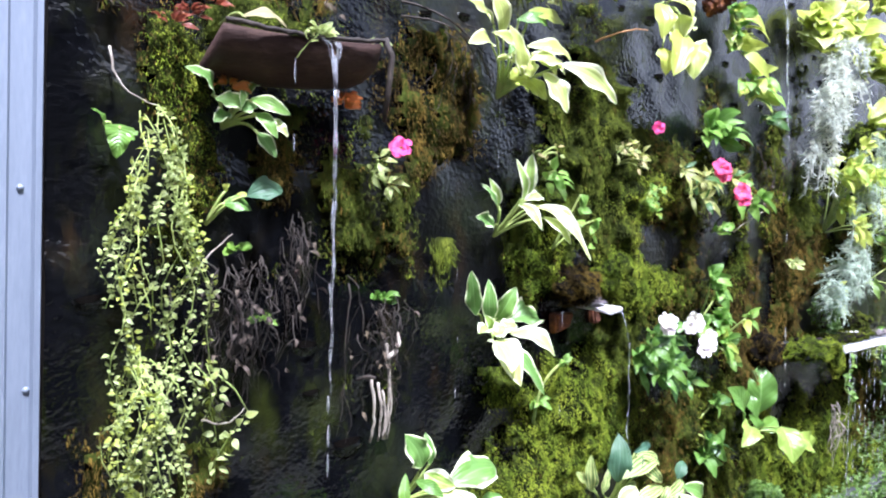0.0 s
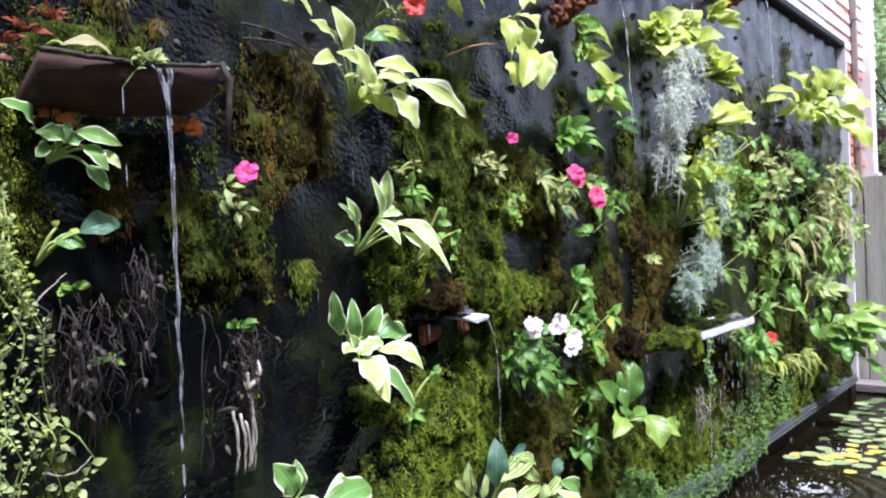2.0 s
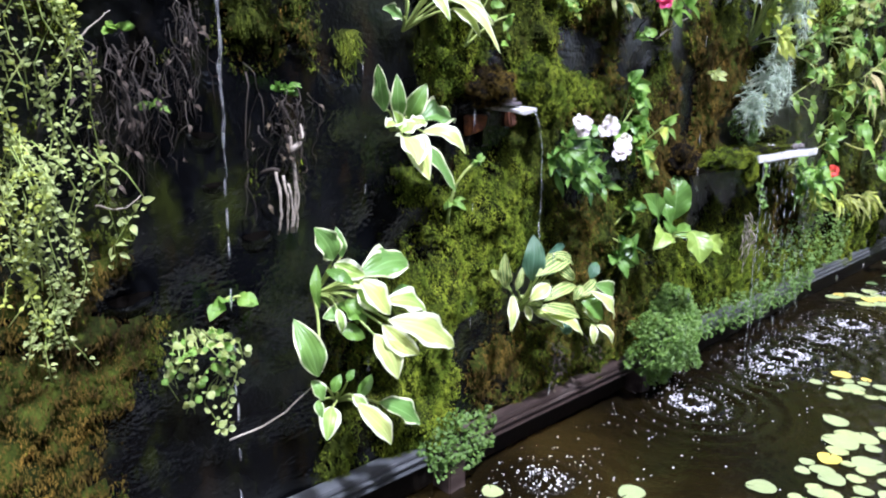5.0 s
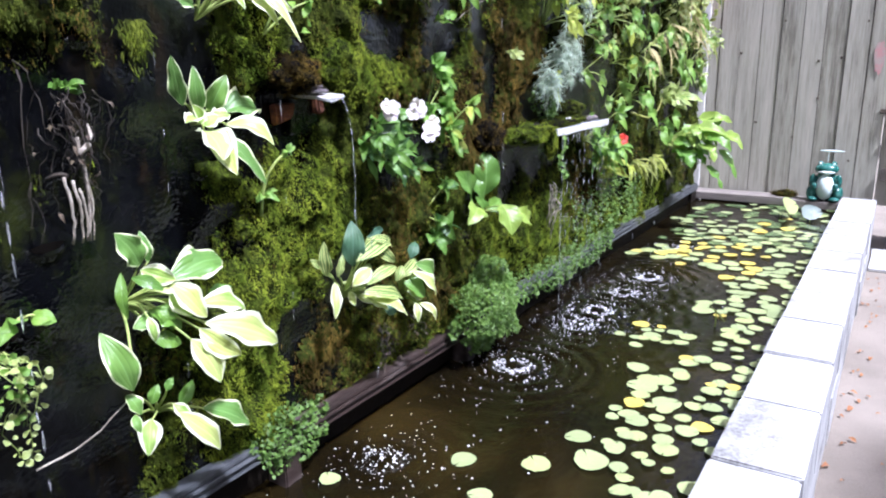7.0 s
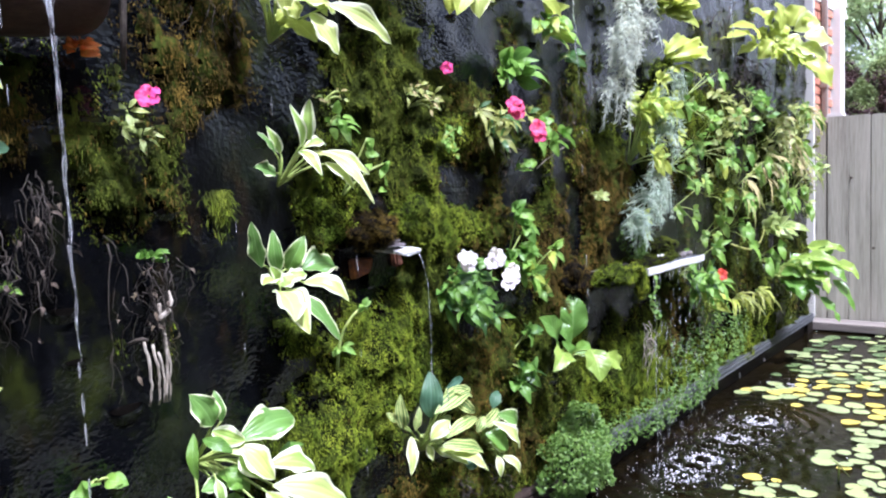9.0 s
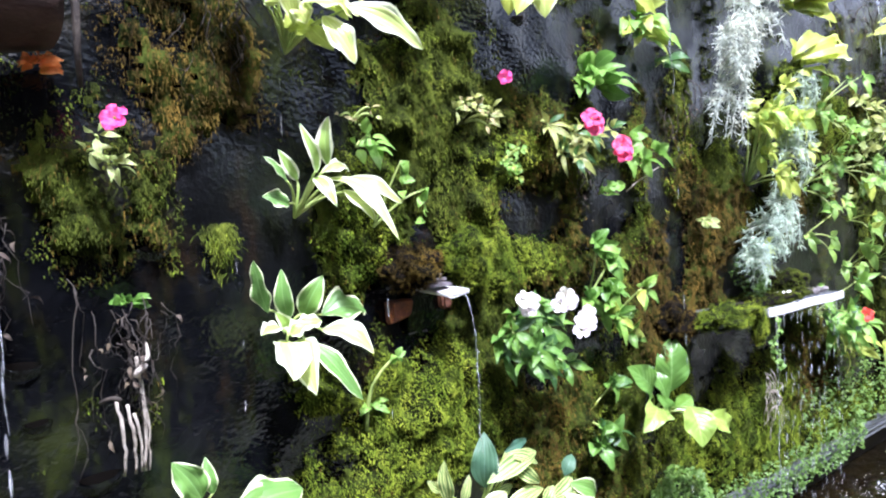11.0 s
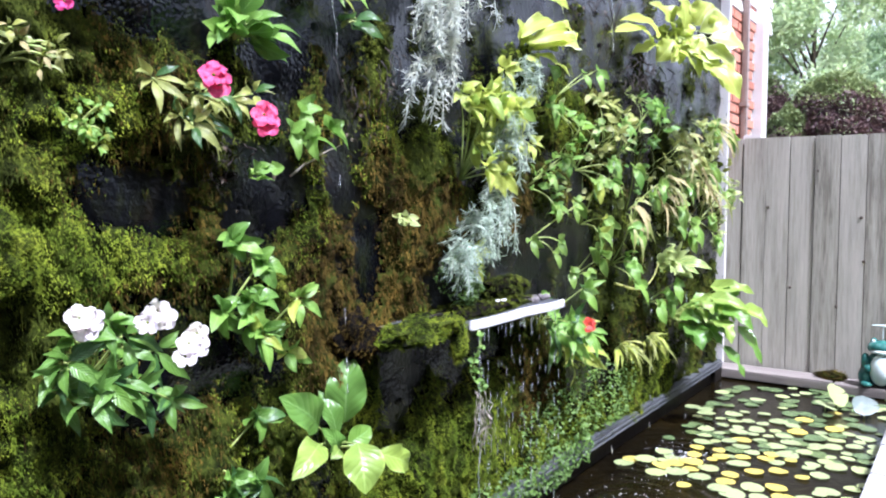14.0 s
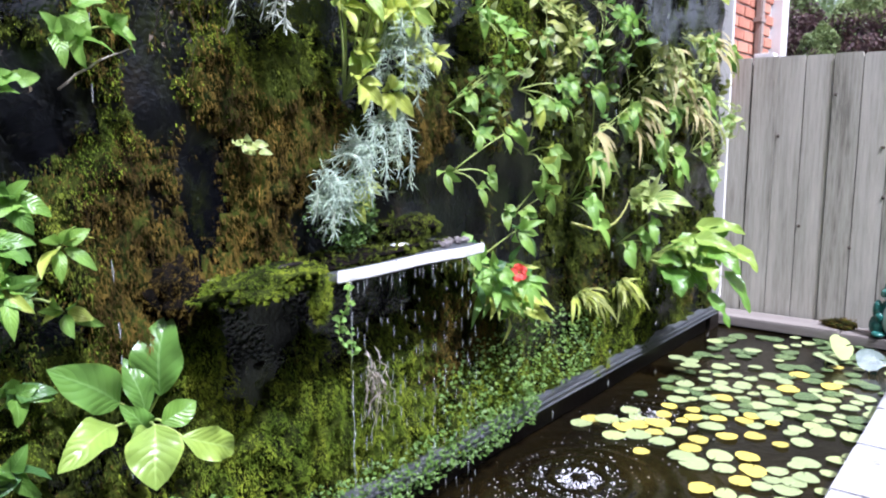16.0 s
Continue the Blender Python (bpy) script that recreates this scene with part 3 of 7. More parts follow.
def hanging_roots(name, label, x, z, n, length, spread, mat="root", y=-0.02, r=0.0010, out=0.05):
    """Tangled roots: crooked, forked strands of uneven thickness with shrivelled leaves caught in them."""
    root = thing(name, x, y, z, label, "roots")
    scraps = []
    for k in range(n):
        ll = length * rng.uniform(0.3, 1.1)
        m = 12
        t = np.linspace(0, 1, m)
        x0, z0 = rng.normal(0, spread * 0.38), rng.uniform(-0.45, 0.15) * length
        wander = np.cumsum(rng.normal(0, spread * 0.04 + 0.0032, m))
        deep = -out * rng.uniform(0.1, 1.0) * np.sin(np.pi * np.minimum(1, t * 1.2 + 0.15)) - 0.004 - np.abs(np.cumsum(rng.normal(0, 0.003, m)))
        pts = np.stack([x0 + wander, deep, z0 - ll * t ** 1.1 + rng.normal(0, 0.004, m)], 1)
        thick = r * rng.uniform(0.4, 1.5) * (1.8 if rng.random() < 0.1 else 1)
        v, f = tube(pts, thick, thick * 0.3, 5, 1 + 0.35 * rng.normal(0, 1, m).clip(-1.5, 1.5))
        strand = make("root_strand", v, f, mat, root)
        if k % 2 == 0:
            i = int(rng.integers(3, 8))
            fork = pts[i] + np.cumsum(np.stack([rng.normal(0, 0.007, 6), -np.abs(rng.normal(0, 0.003, 6)), -np.abs(rng.normal(ll * 0.06, 0.006, 6))], 1), 0)
            v, f = tube(np.concatenate([pts[i : i + 1], fork]), thick * 0.6, thick * 0.2, 4)
            make("side_root", v, f, mat, strand)
        if mat == "root" and rng.random() < 0.5:
            p = pts[int(rng.integers(2, m))]
            d = unit((rng.normal(0, 0.6), -0.5, -0.8)) * rng.uniform(0.010, 0.024)
            scraps.append(blade(p, p + d, 0.007, "ovate", 5, 3, 0.3, 0.5, 0.1, 0.6))
    if scraps:
        v, f, uv = joined(scraps)
        make("withered_scrap", v, f, "scrap", root, uv)["kind"] = "stuff"
    return root


def falling(name, label, x, y, z0, z1, r=0.006, lean=0.0, throw=0.0, broken=False, gaps=(3, 34)):
    """A thin thread of falling water, thrown out a little and twisting as it drops."""
    root = thing(name, x, y, z0, label, "water stream")
    drop = z0 - z1
    n = max(12, int(drop / 0.008))
    t = np.linspace(0, 1, n)
    fwd = throw * np.minimum(1, t * 4) ** 0.5
    pts = np.stack([lean * t + 0.002 * np.sin(t * drop * 60) * t, -fwd + 0.002 * np.cos(t * drop * 47) * t, -drop * t], 1)
    bulge = 0.75 + 0.5 * np.sin(t * drop * 75) * np.sin(t * drop * 23 + 1) + rng.normal(0, 0.38, n)
    bulge = np.clip(bulge, 0.22, 1.9)
    if not broken:
        gaps = (1, 7)
        v, f = tube(pts, r * 0.55, r * 0.3, 6, bulge)
        make("water_thread", v, f, "stream", root)
        r = r * 0.9
    if r:
        pieces, i = [], 0
        while i < n - 8:
            k = int(rng.integers(2, 6))
            k = min(k, n - 2 - i)
            q = np.sin(np.linspace(0.25, np.pi - 0.1, k + 1))
            pieces.append(tube(pts[i : i + k + 1] + rng.normal(0, 0.0015, 3), r, r, 5, q * rng.uniform(0.5, 1.0)))
            i += k + int(rng.integers(*gaps))
        v, f = joined(pieces)
        make("drip", v, f, "stream", root)["kind"] = "stuff"
    return root

# ---- the planted wall ----
WALL_X0, WALL_X1, WALL_Z0, WALL_Z1, WATER = 0.41, 5.80, 0.47, 2.70, 0.32
LATTICE = rng.random((64, 64))


def value_noise(x, z, scale, shift=0.0):
    u, v = np.asarray(x) * scale + shift, np.asarray(z) * scale + shift * 1.7
    i, j = np.floor(u).astype(int), np.floor(v).astype(int)
    a, b = u - i, v - j
    a, b = a * a * (3 - 2 * a), b * b * (3 - 2 * b)
    g = lambda p, q: LATTICE[p % 64, q % 64]
    return (g(i, j) * (1 - a) + g(i + 1, j) * a) * (1 - b) + (g(i, j + 1) * (1 - a) + g(i + 1, j + 1) * a) * b


def fractal(x, z, scale, shift=0.0):
    return 0.5 * value_noise(x, z, scale, shift) + 0.3 * value_noise(x, z, scale * 2.1, shift + 3) + 0.2 * value_noise(x, z, scale * 4.3, shift + 9)


# Bare stretches of felt and thick stretches of moss: centre along the wall, height, half width, half height.
BARE = [(0.69, 0.985, 0.055, 0.035), (0.45, 2.2, 0.09, 1.1), (0.98, 1.30, 0.13, 0.12), (0.84, 1.10, 0.15, 0.20), (1.20, 1.50, 0.09, 0.15), (1.42, 1.70, 0.07, 0.10),
        (0.80, 0.70, 0.20, 0.16), (2.86, 0.93, 0.32, 0.15), (1.98, 1.46, 0.14, 0.09), (2.28, 1.46, 0.12, 0.10), (1.05, 1.00, 0.12, 0.14),
        # the ellipse at 1.55, 0.72 uses dark bare felt for deep shade
        (1.60, 1.20, 0.07, 0.10), (0.90, 2.35, 0.62, 0.42), (2.30, 2.42, 1.1, 0.42), (1.95, 1.80, 0.20, 0.10), (3.6, 2.50, 1.0, 0.25), (1.55, 0.72, 0.10, 0.07), (0.80, 2.07, 0.5, 0.10),
        (1.645, 1.37, 0.035, 0.08), (1.62, 1.29, 0.08, 0.05)]
BARE_FAR = [(2.33, 1.74, 0.10, 0.12), (2.76, 1.72, 0.05, 0.25), (2.50, 1.62, 0.04, 0.22), (2.62, 1.30, 0.05, 0.14), (2.9, 1.25, 0.1, 0.1), (3.85, 1.3, 0.16, 0.2), (3.45, 1.25, 0.2, 0.16), (1.18, 1.18, 0.10, 0.2), (0.82, 1.5, 0.05, 0.12), (3.3, 1.8, 0.2, 0.2)]
# Where each kind of moss has spread: centre along the wall, height, half width, half height.
BRIGHT = [(1.60, 1.06, 0.16, 0.12), (1.40, 0.81, 0.19, 0.12), (1.35, 1.12, 0.06, 0.06), (1.79, 1.37, 0.10, 0.07), (1.91, 1.33, 0.14, 0.06), (2.96, 0.74, 0.30, 0.16), (3.60, 0.56, 0.45, 0.12), (1.88, 1.59, 0.09, 0.07), (1.49, 1.51, 0.06, 0.05),
          (2.60, 0.95, 0.08, 0.10), (3.27, 0.61, 0.15, 0.10), (4.51, 0.59, 0.32, 0.15), (3.73, 1.75, 0.13, 0.10), (1.38, 0.60, 0.13, 0.16), (1.62, 1.0, 0.17, 0.10), (1.46, 1.43, 0.09, 0.09)]
OLIVE = [(0.98, 1.51, 0.08, 0.12), (1.44, 1.44, 0.10, 0.08), (1.75, 1.69, 0.20, 0.15), (1.87, 1.55, 0.17, 0.11), (2.76, 1.52, 0.15, 0.20), (2.13, 0.89, 0.20, 0.14), (0.67, 1.08, 0.06, 0.12), (0.94, 1.16, 0.03, 0.03), (0.89, 1.07, 0.04, 0.04), (1.58, 1.72, 0.10, 0.11),
         (1.77, 1.81, 0.14, 0.07), (2.44, 1.36, 0.11, 0.07), (2.47, 1.61, 0.07, 0.07), (2.72, 1.60, 0.07, 0.09), (2.90, 0.87, 0.09, 0.06), (3.18, 0.80, 0.14, 0.10), (0.72, 1.86, 0.10, 0.07), (0.58, 1.72, 0.08, 0.10), (0.64, 1.55, 0.06, 0.10), (2.0, 0.62, 0.40, 0.10), (0.64, 0.74, 0.10, 0.12)]
BROWN = [(1.14, 1.74, 0.12, 0.14), (0.80, 1.60, 0.05, 0.06), (2.63, 1.27, 0.19, 0.15), (2.87, 1.36, 0.15, 0.12), (2.46, 1.11, 0.08, 0.12), (2.58, 1.22, 0.10, 0.10), (3.30, 1.43, 0.11, 0.09), (2.66, 1.52, 0.06, 0.09), (3.49, 0.80, 0.17, 0.11),
         (0.77, 1.96, 0.04, 0.05), (0.46, 1.02, 0.05, 0.12), (0.62, 0.95, 0.10, 0.12), (0.52, 0.78, 0.14, 0.20), (1.62, 0.62, 0.08, 0.10)]


def patches(x, z, rows):
    x, z = x + 0.05 * (value_noise(x, z, 11, 13.0) - 0.5) + 0.03 * (value_noise(x, z, 29, 4.0) - 0.5), z + 0.07 * (value_noise(x, z, 9, 17.0) - 0.5)
    m = 0 * x
    for cx, cz, rx, rz in rows:
        m = np.maximum(m, np.exp(-((((x - cx) / rx) ** 2 + ((z - cz) / rz) ** 2) ** 1.5) * 0.6))
    return m


def moss_amount(x, z):
    m = 0.42 * fractal(x, z, 6.0, 11.0) + 0.30 * value_noise(np.asarray(x) * 3.0, z, 3.3, 6.0) + 0.16 * (value_noise(x, z, 36, 2.0) - 0.5) + 0.14 * (value_noise(x, z, 90, 8.0) - 0.5)
    m = m + 0.01 + 0.06 * np.clip((np.asarray(x) - 1.2) / 0.5, -1, 1) - 0.10 * np.clip((np.asarray(z) - 1.75) / 0.2, 0, 1)
    for cx, cz, rx, rz in BARE + BARE_FAR:
        m = m - 0.30 * np.exp(-(((x - cx) / rx) ** 2 + ((z - cz) / rz) ** 2) ** 1.5)
    return m + 0.29 * patches(x, z, BRIGHT + OLIVE + BROWN)


def moss_kind(x, z, r):
    """0 olive, 1 bright, 2 brown."""
    jit = r.normal(0, 0.15, len(x))
    b = patches(x, z, BRIGHT) + 1.0 * (fractal(x, z, 5.0, 21.0) - 0.5) + jit
    n = patches(x, z, BROWN) + 1.1 * (fractal(x, z, 4.0, 31.0) - 0.5) - jit
    return np.where((n > b) & (n > 0.22), 2, np.where(b > 0.24, 1, 0))


def felt_bulge(x, z):
    return -0.016 * (fractal(x, z, 3.2) - 0.5) - 0.013 * (value_noise(x, z, 14, 5.0) - 0.5)


def moss_bulge(x, z):
    m = moss_amount(x, z)
    body = np.clip((m - 0.44) * 3.0, 0, 1) ** 0.6
    return body * (0.006 + 0.065 * fractal(np.asarray(x) * 1.8, np.asarray(z) * 0.7, 13, 2.0) ** 2 + 0.062 * value_noise(x, z, 40, 7.0) ** 1.5 * value_noise(x, z, 17, 1.0))


def sheet(name, x0, x1, z0, z1, step, depth, mat, keep=None, label=""):
    xs, zs = np.arange(x0, x1 + 1e-6, step), np.arange(z0, z1 + 1e-6, step)
    xx, zz = np.meshgrid(xs, zs, indexing="ij")
    v = np.stack([xx, depth(xx, zz), zz], -1).reshape(-1, 3)
    i, j = np.meshgrid(np.arange(len(xs) - 1), np.arange(len(zs) - 1), indexing="ij")
    n = len(zs)
    f = np.stack([i * n + j, (i + 1) * n + j, (i + 1) * n + j + 1, i * n + j + 1], -1).reshape(-1, 4)
    if keep is not None:
        f = f[keep(xs[i.ravel()] + step / 2, zs[j.ravel()] + step / 2)]
        used = np.unique(f)
        back = np.zeros(len(v), int)
        back[used] = np.arange(len(used))
        v, f = v[used], back[f]
    return make(name, v, f, mat)


felt = sheet("wall_felt", WALL_X0, WALL_X1, WALL_Z0, WALL_Z1, 0.018, felt_bulge, "felt")
tagged(felt, "wet black felt of the planted wall, bulging and stained", "wall", kind="structure")
box("wall_backing", WALL_X0, WALL_X1, 0.016, 0.09, 0.10, WALL_Z1, "liner")
tagged(bpy.data.objects["wall_backing"], "dark board behind the felt, reaching into the pond", "wall", kind="structure")
bed = sheet("moss_bed", WALL_X0 + 0.02, WALL_X1 - 0.02, WALL_Z0 - 0.02, 2.55, 0.012, lambda x, z: felt_bulge(x, z) - moss_bulge(x, z) - 0.002, "moss", lambda x, z: moss_amount(x, z) > 0.46)
tagged(bed, "dark green and brown moss cushions on wet felt", "moss", kind="stuff")


def moss_fronds(name, label, count, choose, mat, length, hang, lift=0.004, seed=1, slim=1.0):
    """Tiny moss fronds, each a narrow bent pair of triangles, rooted in the moss bed."""
    r = np.random.default_rng(seed)
    x, z = r.uniform(WALL_X0 + 0.03, WALL_X1 - 0.03, count * 9), r.uniform(WALL_Z0 - 0.02, 2.5, count * 9)
    near = r.random(count * 9) < np.clip(1.5 - 0.28 * x, 0.25, 1)
    ok = near & choose(x, z, r)
    x, z = x[ok][:count], z[ok][:count]
    k = len(x)
    y = felt_bulge(x, z) - moss_bulge(x, z) - lift * r.random(k)
    ll = length * r.uniform(0.5, 1.7, k) * np.clip(0.75 + 0.15 * x, 0.8, 1.5)
    d = np.stack([r.normal(0, 0.55, k), -r.uniform(0.25, 1.0, k), r.normal(-0.25, 0.5, k)], 1)
    d /= np.linalg.norm(d, axis=1, keepdims=True)
    side = np.cross(d, r.normal(0, 1, (k, 3)))
    side /= np.linalg.norm(side, axis=1, keepdims=True)
    p = np.stack([x, y, z], 1)
    w = (slim * ll * r.uniform(0.10, 0.2, k))[:, None]
    mid = p + d * (ll * 0.6)[:, None]
    tip = p + d * (ll * 0.85)[:, None] + np.stack([0 * ll, 0 * ll, -hang * ll], 1)
    v = np.stack([p, mid + side * w, tip, mid - side * w], 1).reshape(-1, 3)
    ob = make(name, v, np.arange(k * 4).reshape(-1, 4), mat, smooth=False)
    return tagged(ob, label, "moss", kind="stuff")


def grows(kind, low, span):
    return lambda x, z, r: (moss_amount(x, z) > low + span * r.random(len(x))) & (moss_kind(x, z, r) == kind)


moss_fronds("moss_fronds", "shaggy olive green moss hanging on the felt", 240000, grows(0, 0.35, 0.18), "mossblade", 0.0060, 0.6, seed=3)
moss_fronds("bright_moss_fronds", "bright yellow-green moss in wet cushions", 190000, grows(1, 0.36, 0.18), "mossbright", 0.0055, 0.4, 0.01, seed=4)
moss_fronds("brown_moss_fronds", "brown dead moss trailing on the felt", 130000, grows(2, 0.35, 0.18), "mossbrown", 0.0062, 0.8, 0.008, seed=5)

moss_fronds("moss_strands", "long olive moss strands hanging down the felt", 5000, grows(0, 0.42, 0.10), "mossblade", 0.013, 1.3, 0.01, seed=6, slim=0.28)
moss_fronds("brown_moss_strands", "long brown dead moss strands hanging down the felt", 4000, grows(2, 0.40, 0.10), "mossbrown", 0.013, 1.3, 0.01, seed=8, slim=0.28)


# Slits cut into the felt: sagging lip, hollow painted black for its shade.
def slit_mesh():
    n = 14
    g = np.linspace(0, np.pi, n)
    lip = np.stack([-np.cos(g), -0.30 * np.sin(g) - 0.02, -0.42 * np.sin(g) ** 0.8], 1)
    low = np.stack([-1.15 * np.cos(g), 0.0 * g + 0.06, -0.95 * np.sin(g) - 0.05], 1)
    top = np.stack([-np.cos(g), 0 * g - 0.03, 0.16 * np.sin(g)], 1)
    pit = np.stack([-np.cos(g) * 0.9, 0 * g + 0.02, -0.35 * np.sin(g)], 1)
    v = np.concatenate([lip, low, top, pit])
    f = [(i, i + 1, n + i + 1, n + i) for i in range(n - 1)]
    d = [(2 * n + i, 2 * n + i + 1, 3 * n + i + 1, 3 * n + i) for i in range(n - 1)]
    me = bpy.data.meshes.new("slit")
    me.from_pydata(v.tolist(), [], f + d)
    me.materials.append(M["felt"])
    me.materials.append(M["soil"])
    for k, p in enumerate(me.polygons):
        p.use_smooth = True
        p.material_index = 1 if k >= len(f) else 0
    return me


slit = slit_mesh()
spots = [(0.69, 0.985, 0.042), (0.845, 1.262, 0.026), (0.945, 1.063, 0.034), (0.86, 1.17, 0.02), (1.05, 1.43, 0.025), (0.47, 1.36, 0.022), (1.30, 1.15, 0.02), (2.75, 0.90, 0.016), (2.18, 1.50, 0.03), (1.42, 1.74, 0.018), (1.40, 1.67, 0.016)]
for row in range(6):
    for col in range(26):
        x = 0.52 + col * 0.145 + (row % 2) * 0.07 + rng.uniform(-0.03, 0.03)
        z = 1.93 + row * 0.125 + rng.uniform(-0.03, 0.03)
        if x < 4.2 and rng.random() < 0.72 and moss_amount(np.array(x), np.array(z)) < 0.5:
            spots.append((x, z, rng.uniform(0.014, 0.026)))
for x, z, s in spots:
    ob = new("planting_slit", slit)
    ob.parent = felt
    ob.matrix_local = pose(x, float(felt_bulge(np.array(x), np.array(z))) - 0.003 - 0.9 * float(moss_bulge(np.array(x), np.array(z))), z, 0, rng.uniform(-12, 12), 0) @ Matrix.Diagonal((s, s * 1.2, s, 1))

# Top edge: black hem and gutter lip; the house's white siding above.
hem = box("wall_hem", WALL_X0, WALL_X1 + 0.02, -0.045, 0.10, 2.70, 2.745, "liner", bevel=0.006)
tagged(hem, "black hem along the top of the planted wall", "trim", kind="structure")
siding = thing("house_siding", 3.0, 0.12, 2.75, "white lapped vinyl siding of the house above", "wall")
siding["kind"] = "structure"
for k in range(14):
    bm = bmesh.new()
    z = k * 0.105
    prof = [(0.0, z), (-0.016, z + 0.002), (-0.018, z + 0.012), (-0.004, z + 0.105), (0.02, z + 0.105), (0.02, z)]
    rows = [[bm.verts.new((x, y, zz)) for y, zz in prof] for x in (-7.0, 4.6)]
    for a in range(6):
        b = (a + 1) % 6
        bm.faces.new((rows[0][a], rows[0][b], rows[1][b], rows[1][a]))
    from_bm("siding_board", bm, "siding", siding)

# Metal edging at the near end and a white strip at the far end.
edging = thing("metal_edging", 0.367, -0.03, 0.1, "blue-grey aluminium edging with rivets beside the wall", "trim")
edging["kind"] = "structure"
bm = bmesh.new()
prof = [(-0.075, 0.10), (-0.075, 0.0), (-0.035, -0.004), (-0.031, -0.012), (-0.014, -0.012), (-0.010, -0.005), (0.018, -0.005), (0.022, -0.012), (0.030, -0.012), (0.030, 0.10)]
rows = [[bm.verts.new((x, y, z)) for x, y in prof] for z in (0.0, 2.65)]
for a in range(len(prof)):
    b = (a + 1) % len(prof)
    bm.faces.new((rows[0][a], rows[0][b], rows[1][b], rows[1][a]))
bmesh.ops.recalc_face_normals(bm, faces=bm.faces[:])
from_bm("edging_profile", bm, "alu", edging)
for k in range(9):
    v, f = tube([(0.004 + 0.01 * (k % 2), -0.004, 0.42 + 0.285 * k - 0.14), (0.004 + 0.01 * (k % 2), -0.0085, 0.42 + 0.285 * k - 0.14)], 0.0055, 0.004, 10)
    make("rivet", v, f, "alu", edging)
side_wall = box("wall_side", -3.0, 0.30, -0.035, 0.1, 0.0, 2.7, "block_dark")
tagged(side_wall, "dark plain wall beyond the metal edging", "wall", kind="structure")
strip = box("edge_strip", 5.80, 5.825, -0.05, 0.09, 0.45, 2.70, "trimwhite", bevel=0.003)
tagged(strip, "narrow white metal strip at the wall's end", "trim", kind="structure")
gap_board = box("wall_return", 5.827, 5.97, -0.0, 0.09, 0.3, 2.70, "liner")
tagged(gap_board, "dark board beside the planted wall", "wall", kind="structure")

# Rail along the foot of the wall, in three lengths.
for x0, x1, z, mat, lab in ((0.42, 1.36, 0.462, "rail", "grey metal rail under the planted wall"), (1.52, 2.32, 0.452, "rail_red", "red-brown grooved rail under the planted wall"), (2.62, 5.78, 0.470, "rail", "grey rail under the planted wall, half grown over")):
    r = thing("foot_rail", x0, -0.045, z, lab, "rail", "rails under the wall")
    for k, (y0, y1, z0, z1) in enumerate(((-0.006, 0.04, 0.0, 0.014), (-0.014, 0.04, -0.010, -0.002), (-0.008, 0.04, -0.021, -0.012), (-0.012, 0.04, -0.031, -0.023))):
        box("rail_strip", 0, x1 - x0, y0, y1, z0, z1, mat, r, bevel=0.003, cuts=0)
for x in (1.47, 2.40):
    post = box("support_post", x - 0.03, x + 0.03, -0.055, 0.012, 0.02, 0.43, "rail_red", bevel=0.004)
    tagged(post, "dark wet timber post carrying the rail above the pond", "post", "rail posts")

# ---- pond ----


def pond_surface():
    xs, ys = np.arange(-0.6, 6.16, 0.02), np.arange(-1.0, 0.021, 0.02)
    xx, yy = np.meshgrid(xs, ys, indexing="ij")
    zz = 0.0012 * (fractal(xx, yy, 9.0, 4.0) - 0.5)
    for sx, sy, amp in SPLASHES:
        d = np.hypot(xx - sx, yy - sy)
        zz = zz + 2.8 * amp * np.sin(d * 85) * np.exp(-d * 6.0) + amp * 0.9 * (fractal(xx, yy, 40, sx) - 0.5) * np.exp(-((d / 0.16) ** 2)) * 2
    v = np.stack([xx, yy, WATER + zz], -1).reshape(-1, 3)
    i, j = np.meshgrid(np.arange(len(xs) - 1), np.arange(len(ys) - 1), indexing="ij")
    n = len(ys)
    f = np.stack([i * n + j, (i + 1) * n + j, (i + 1) * n + j + 1, i * n + j + 1], -1).reshape(-1, 4)
    return make("pond_water", v, f, "water")


SPLASHES = [(2.43, -0.21, 0.006), (2.95, -0.26, 0.005), (3.15, -0.26, 0.007), (3.45, -0.28, 0.005), (3.75, -0.30, 0.007), (1.68, -0.18, 0.003), (4.4, -0.25, 0.003), (0.8, -0.17, 0.004)]
tagged(pond_surface(), "dark brown pond water, rippled by falling streams", "water", kind="structure")
floor_pond = box("pond_floor", -0.6, 6.16, -1.0, 0.02, -0.1, 0.0, "liner")
tagged(floor_pond, "black liner on the pond's floor", "floor", kind="structure")

half = []
for a in range(5):
    for b in range(8):
        half.append((np.cos(b * np.pi / 4) * np.cos(a * np.pi / 8), np.sin(b * np.pi / 4) * np.cos(a * np.pi / 8), np.sin(a * np.pi / 8)))
half = np.array(half)
half_f = [(a * 8 + b, a * 8 + (b + 1) % 8, (a + 1) * 8 + (b + 1) % 8, (a + 1) * 8 + b) for a in range(4) for b in range(8)]


def domes(name, label, spots, mat):
    pieces = [(half * (r, r, r * h) + (x, y, WATER + 0.001), half_f) for x, y, r, h in spots]
    v, f = joined(pieces)
    return tagged(make(name, v, f, mat), label, "foam", kind="stuff")


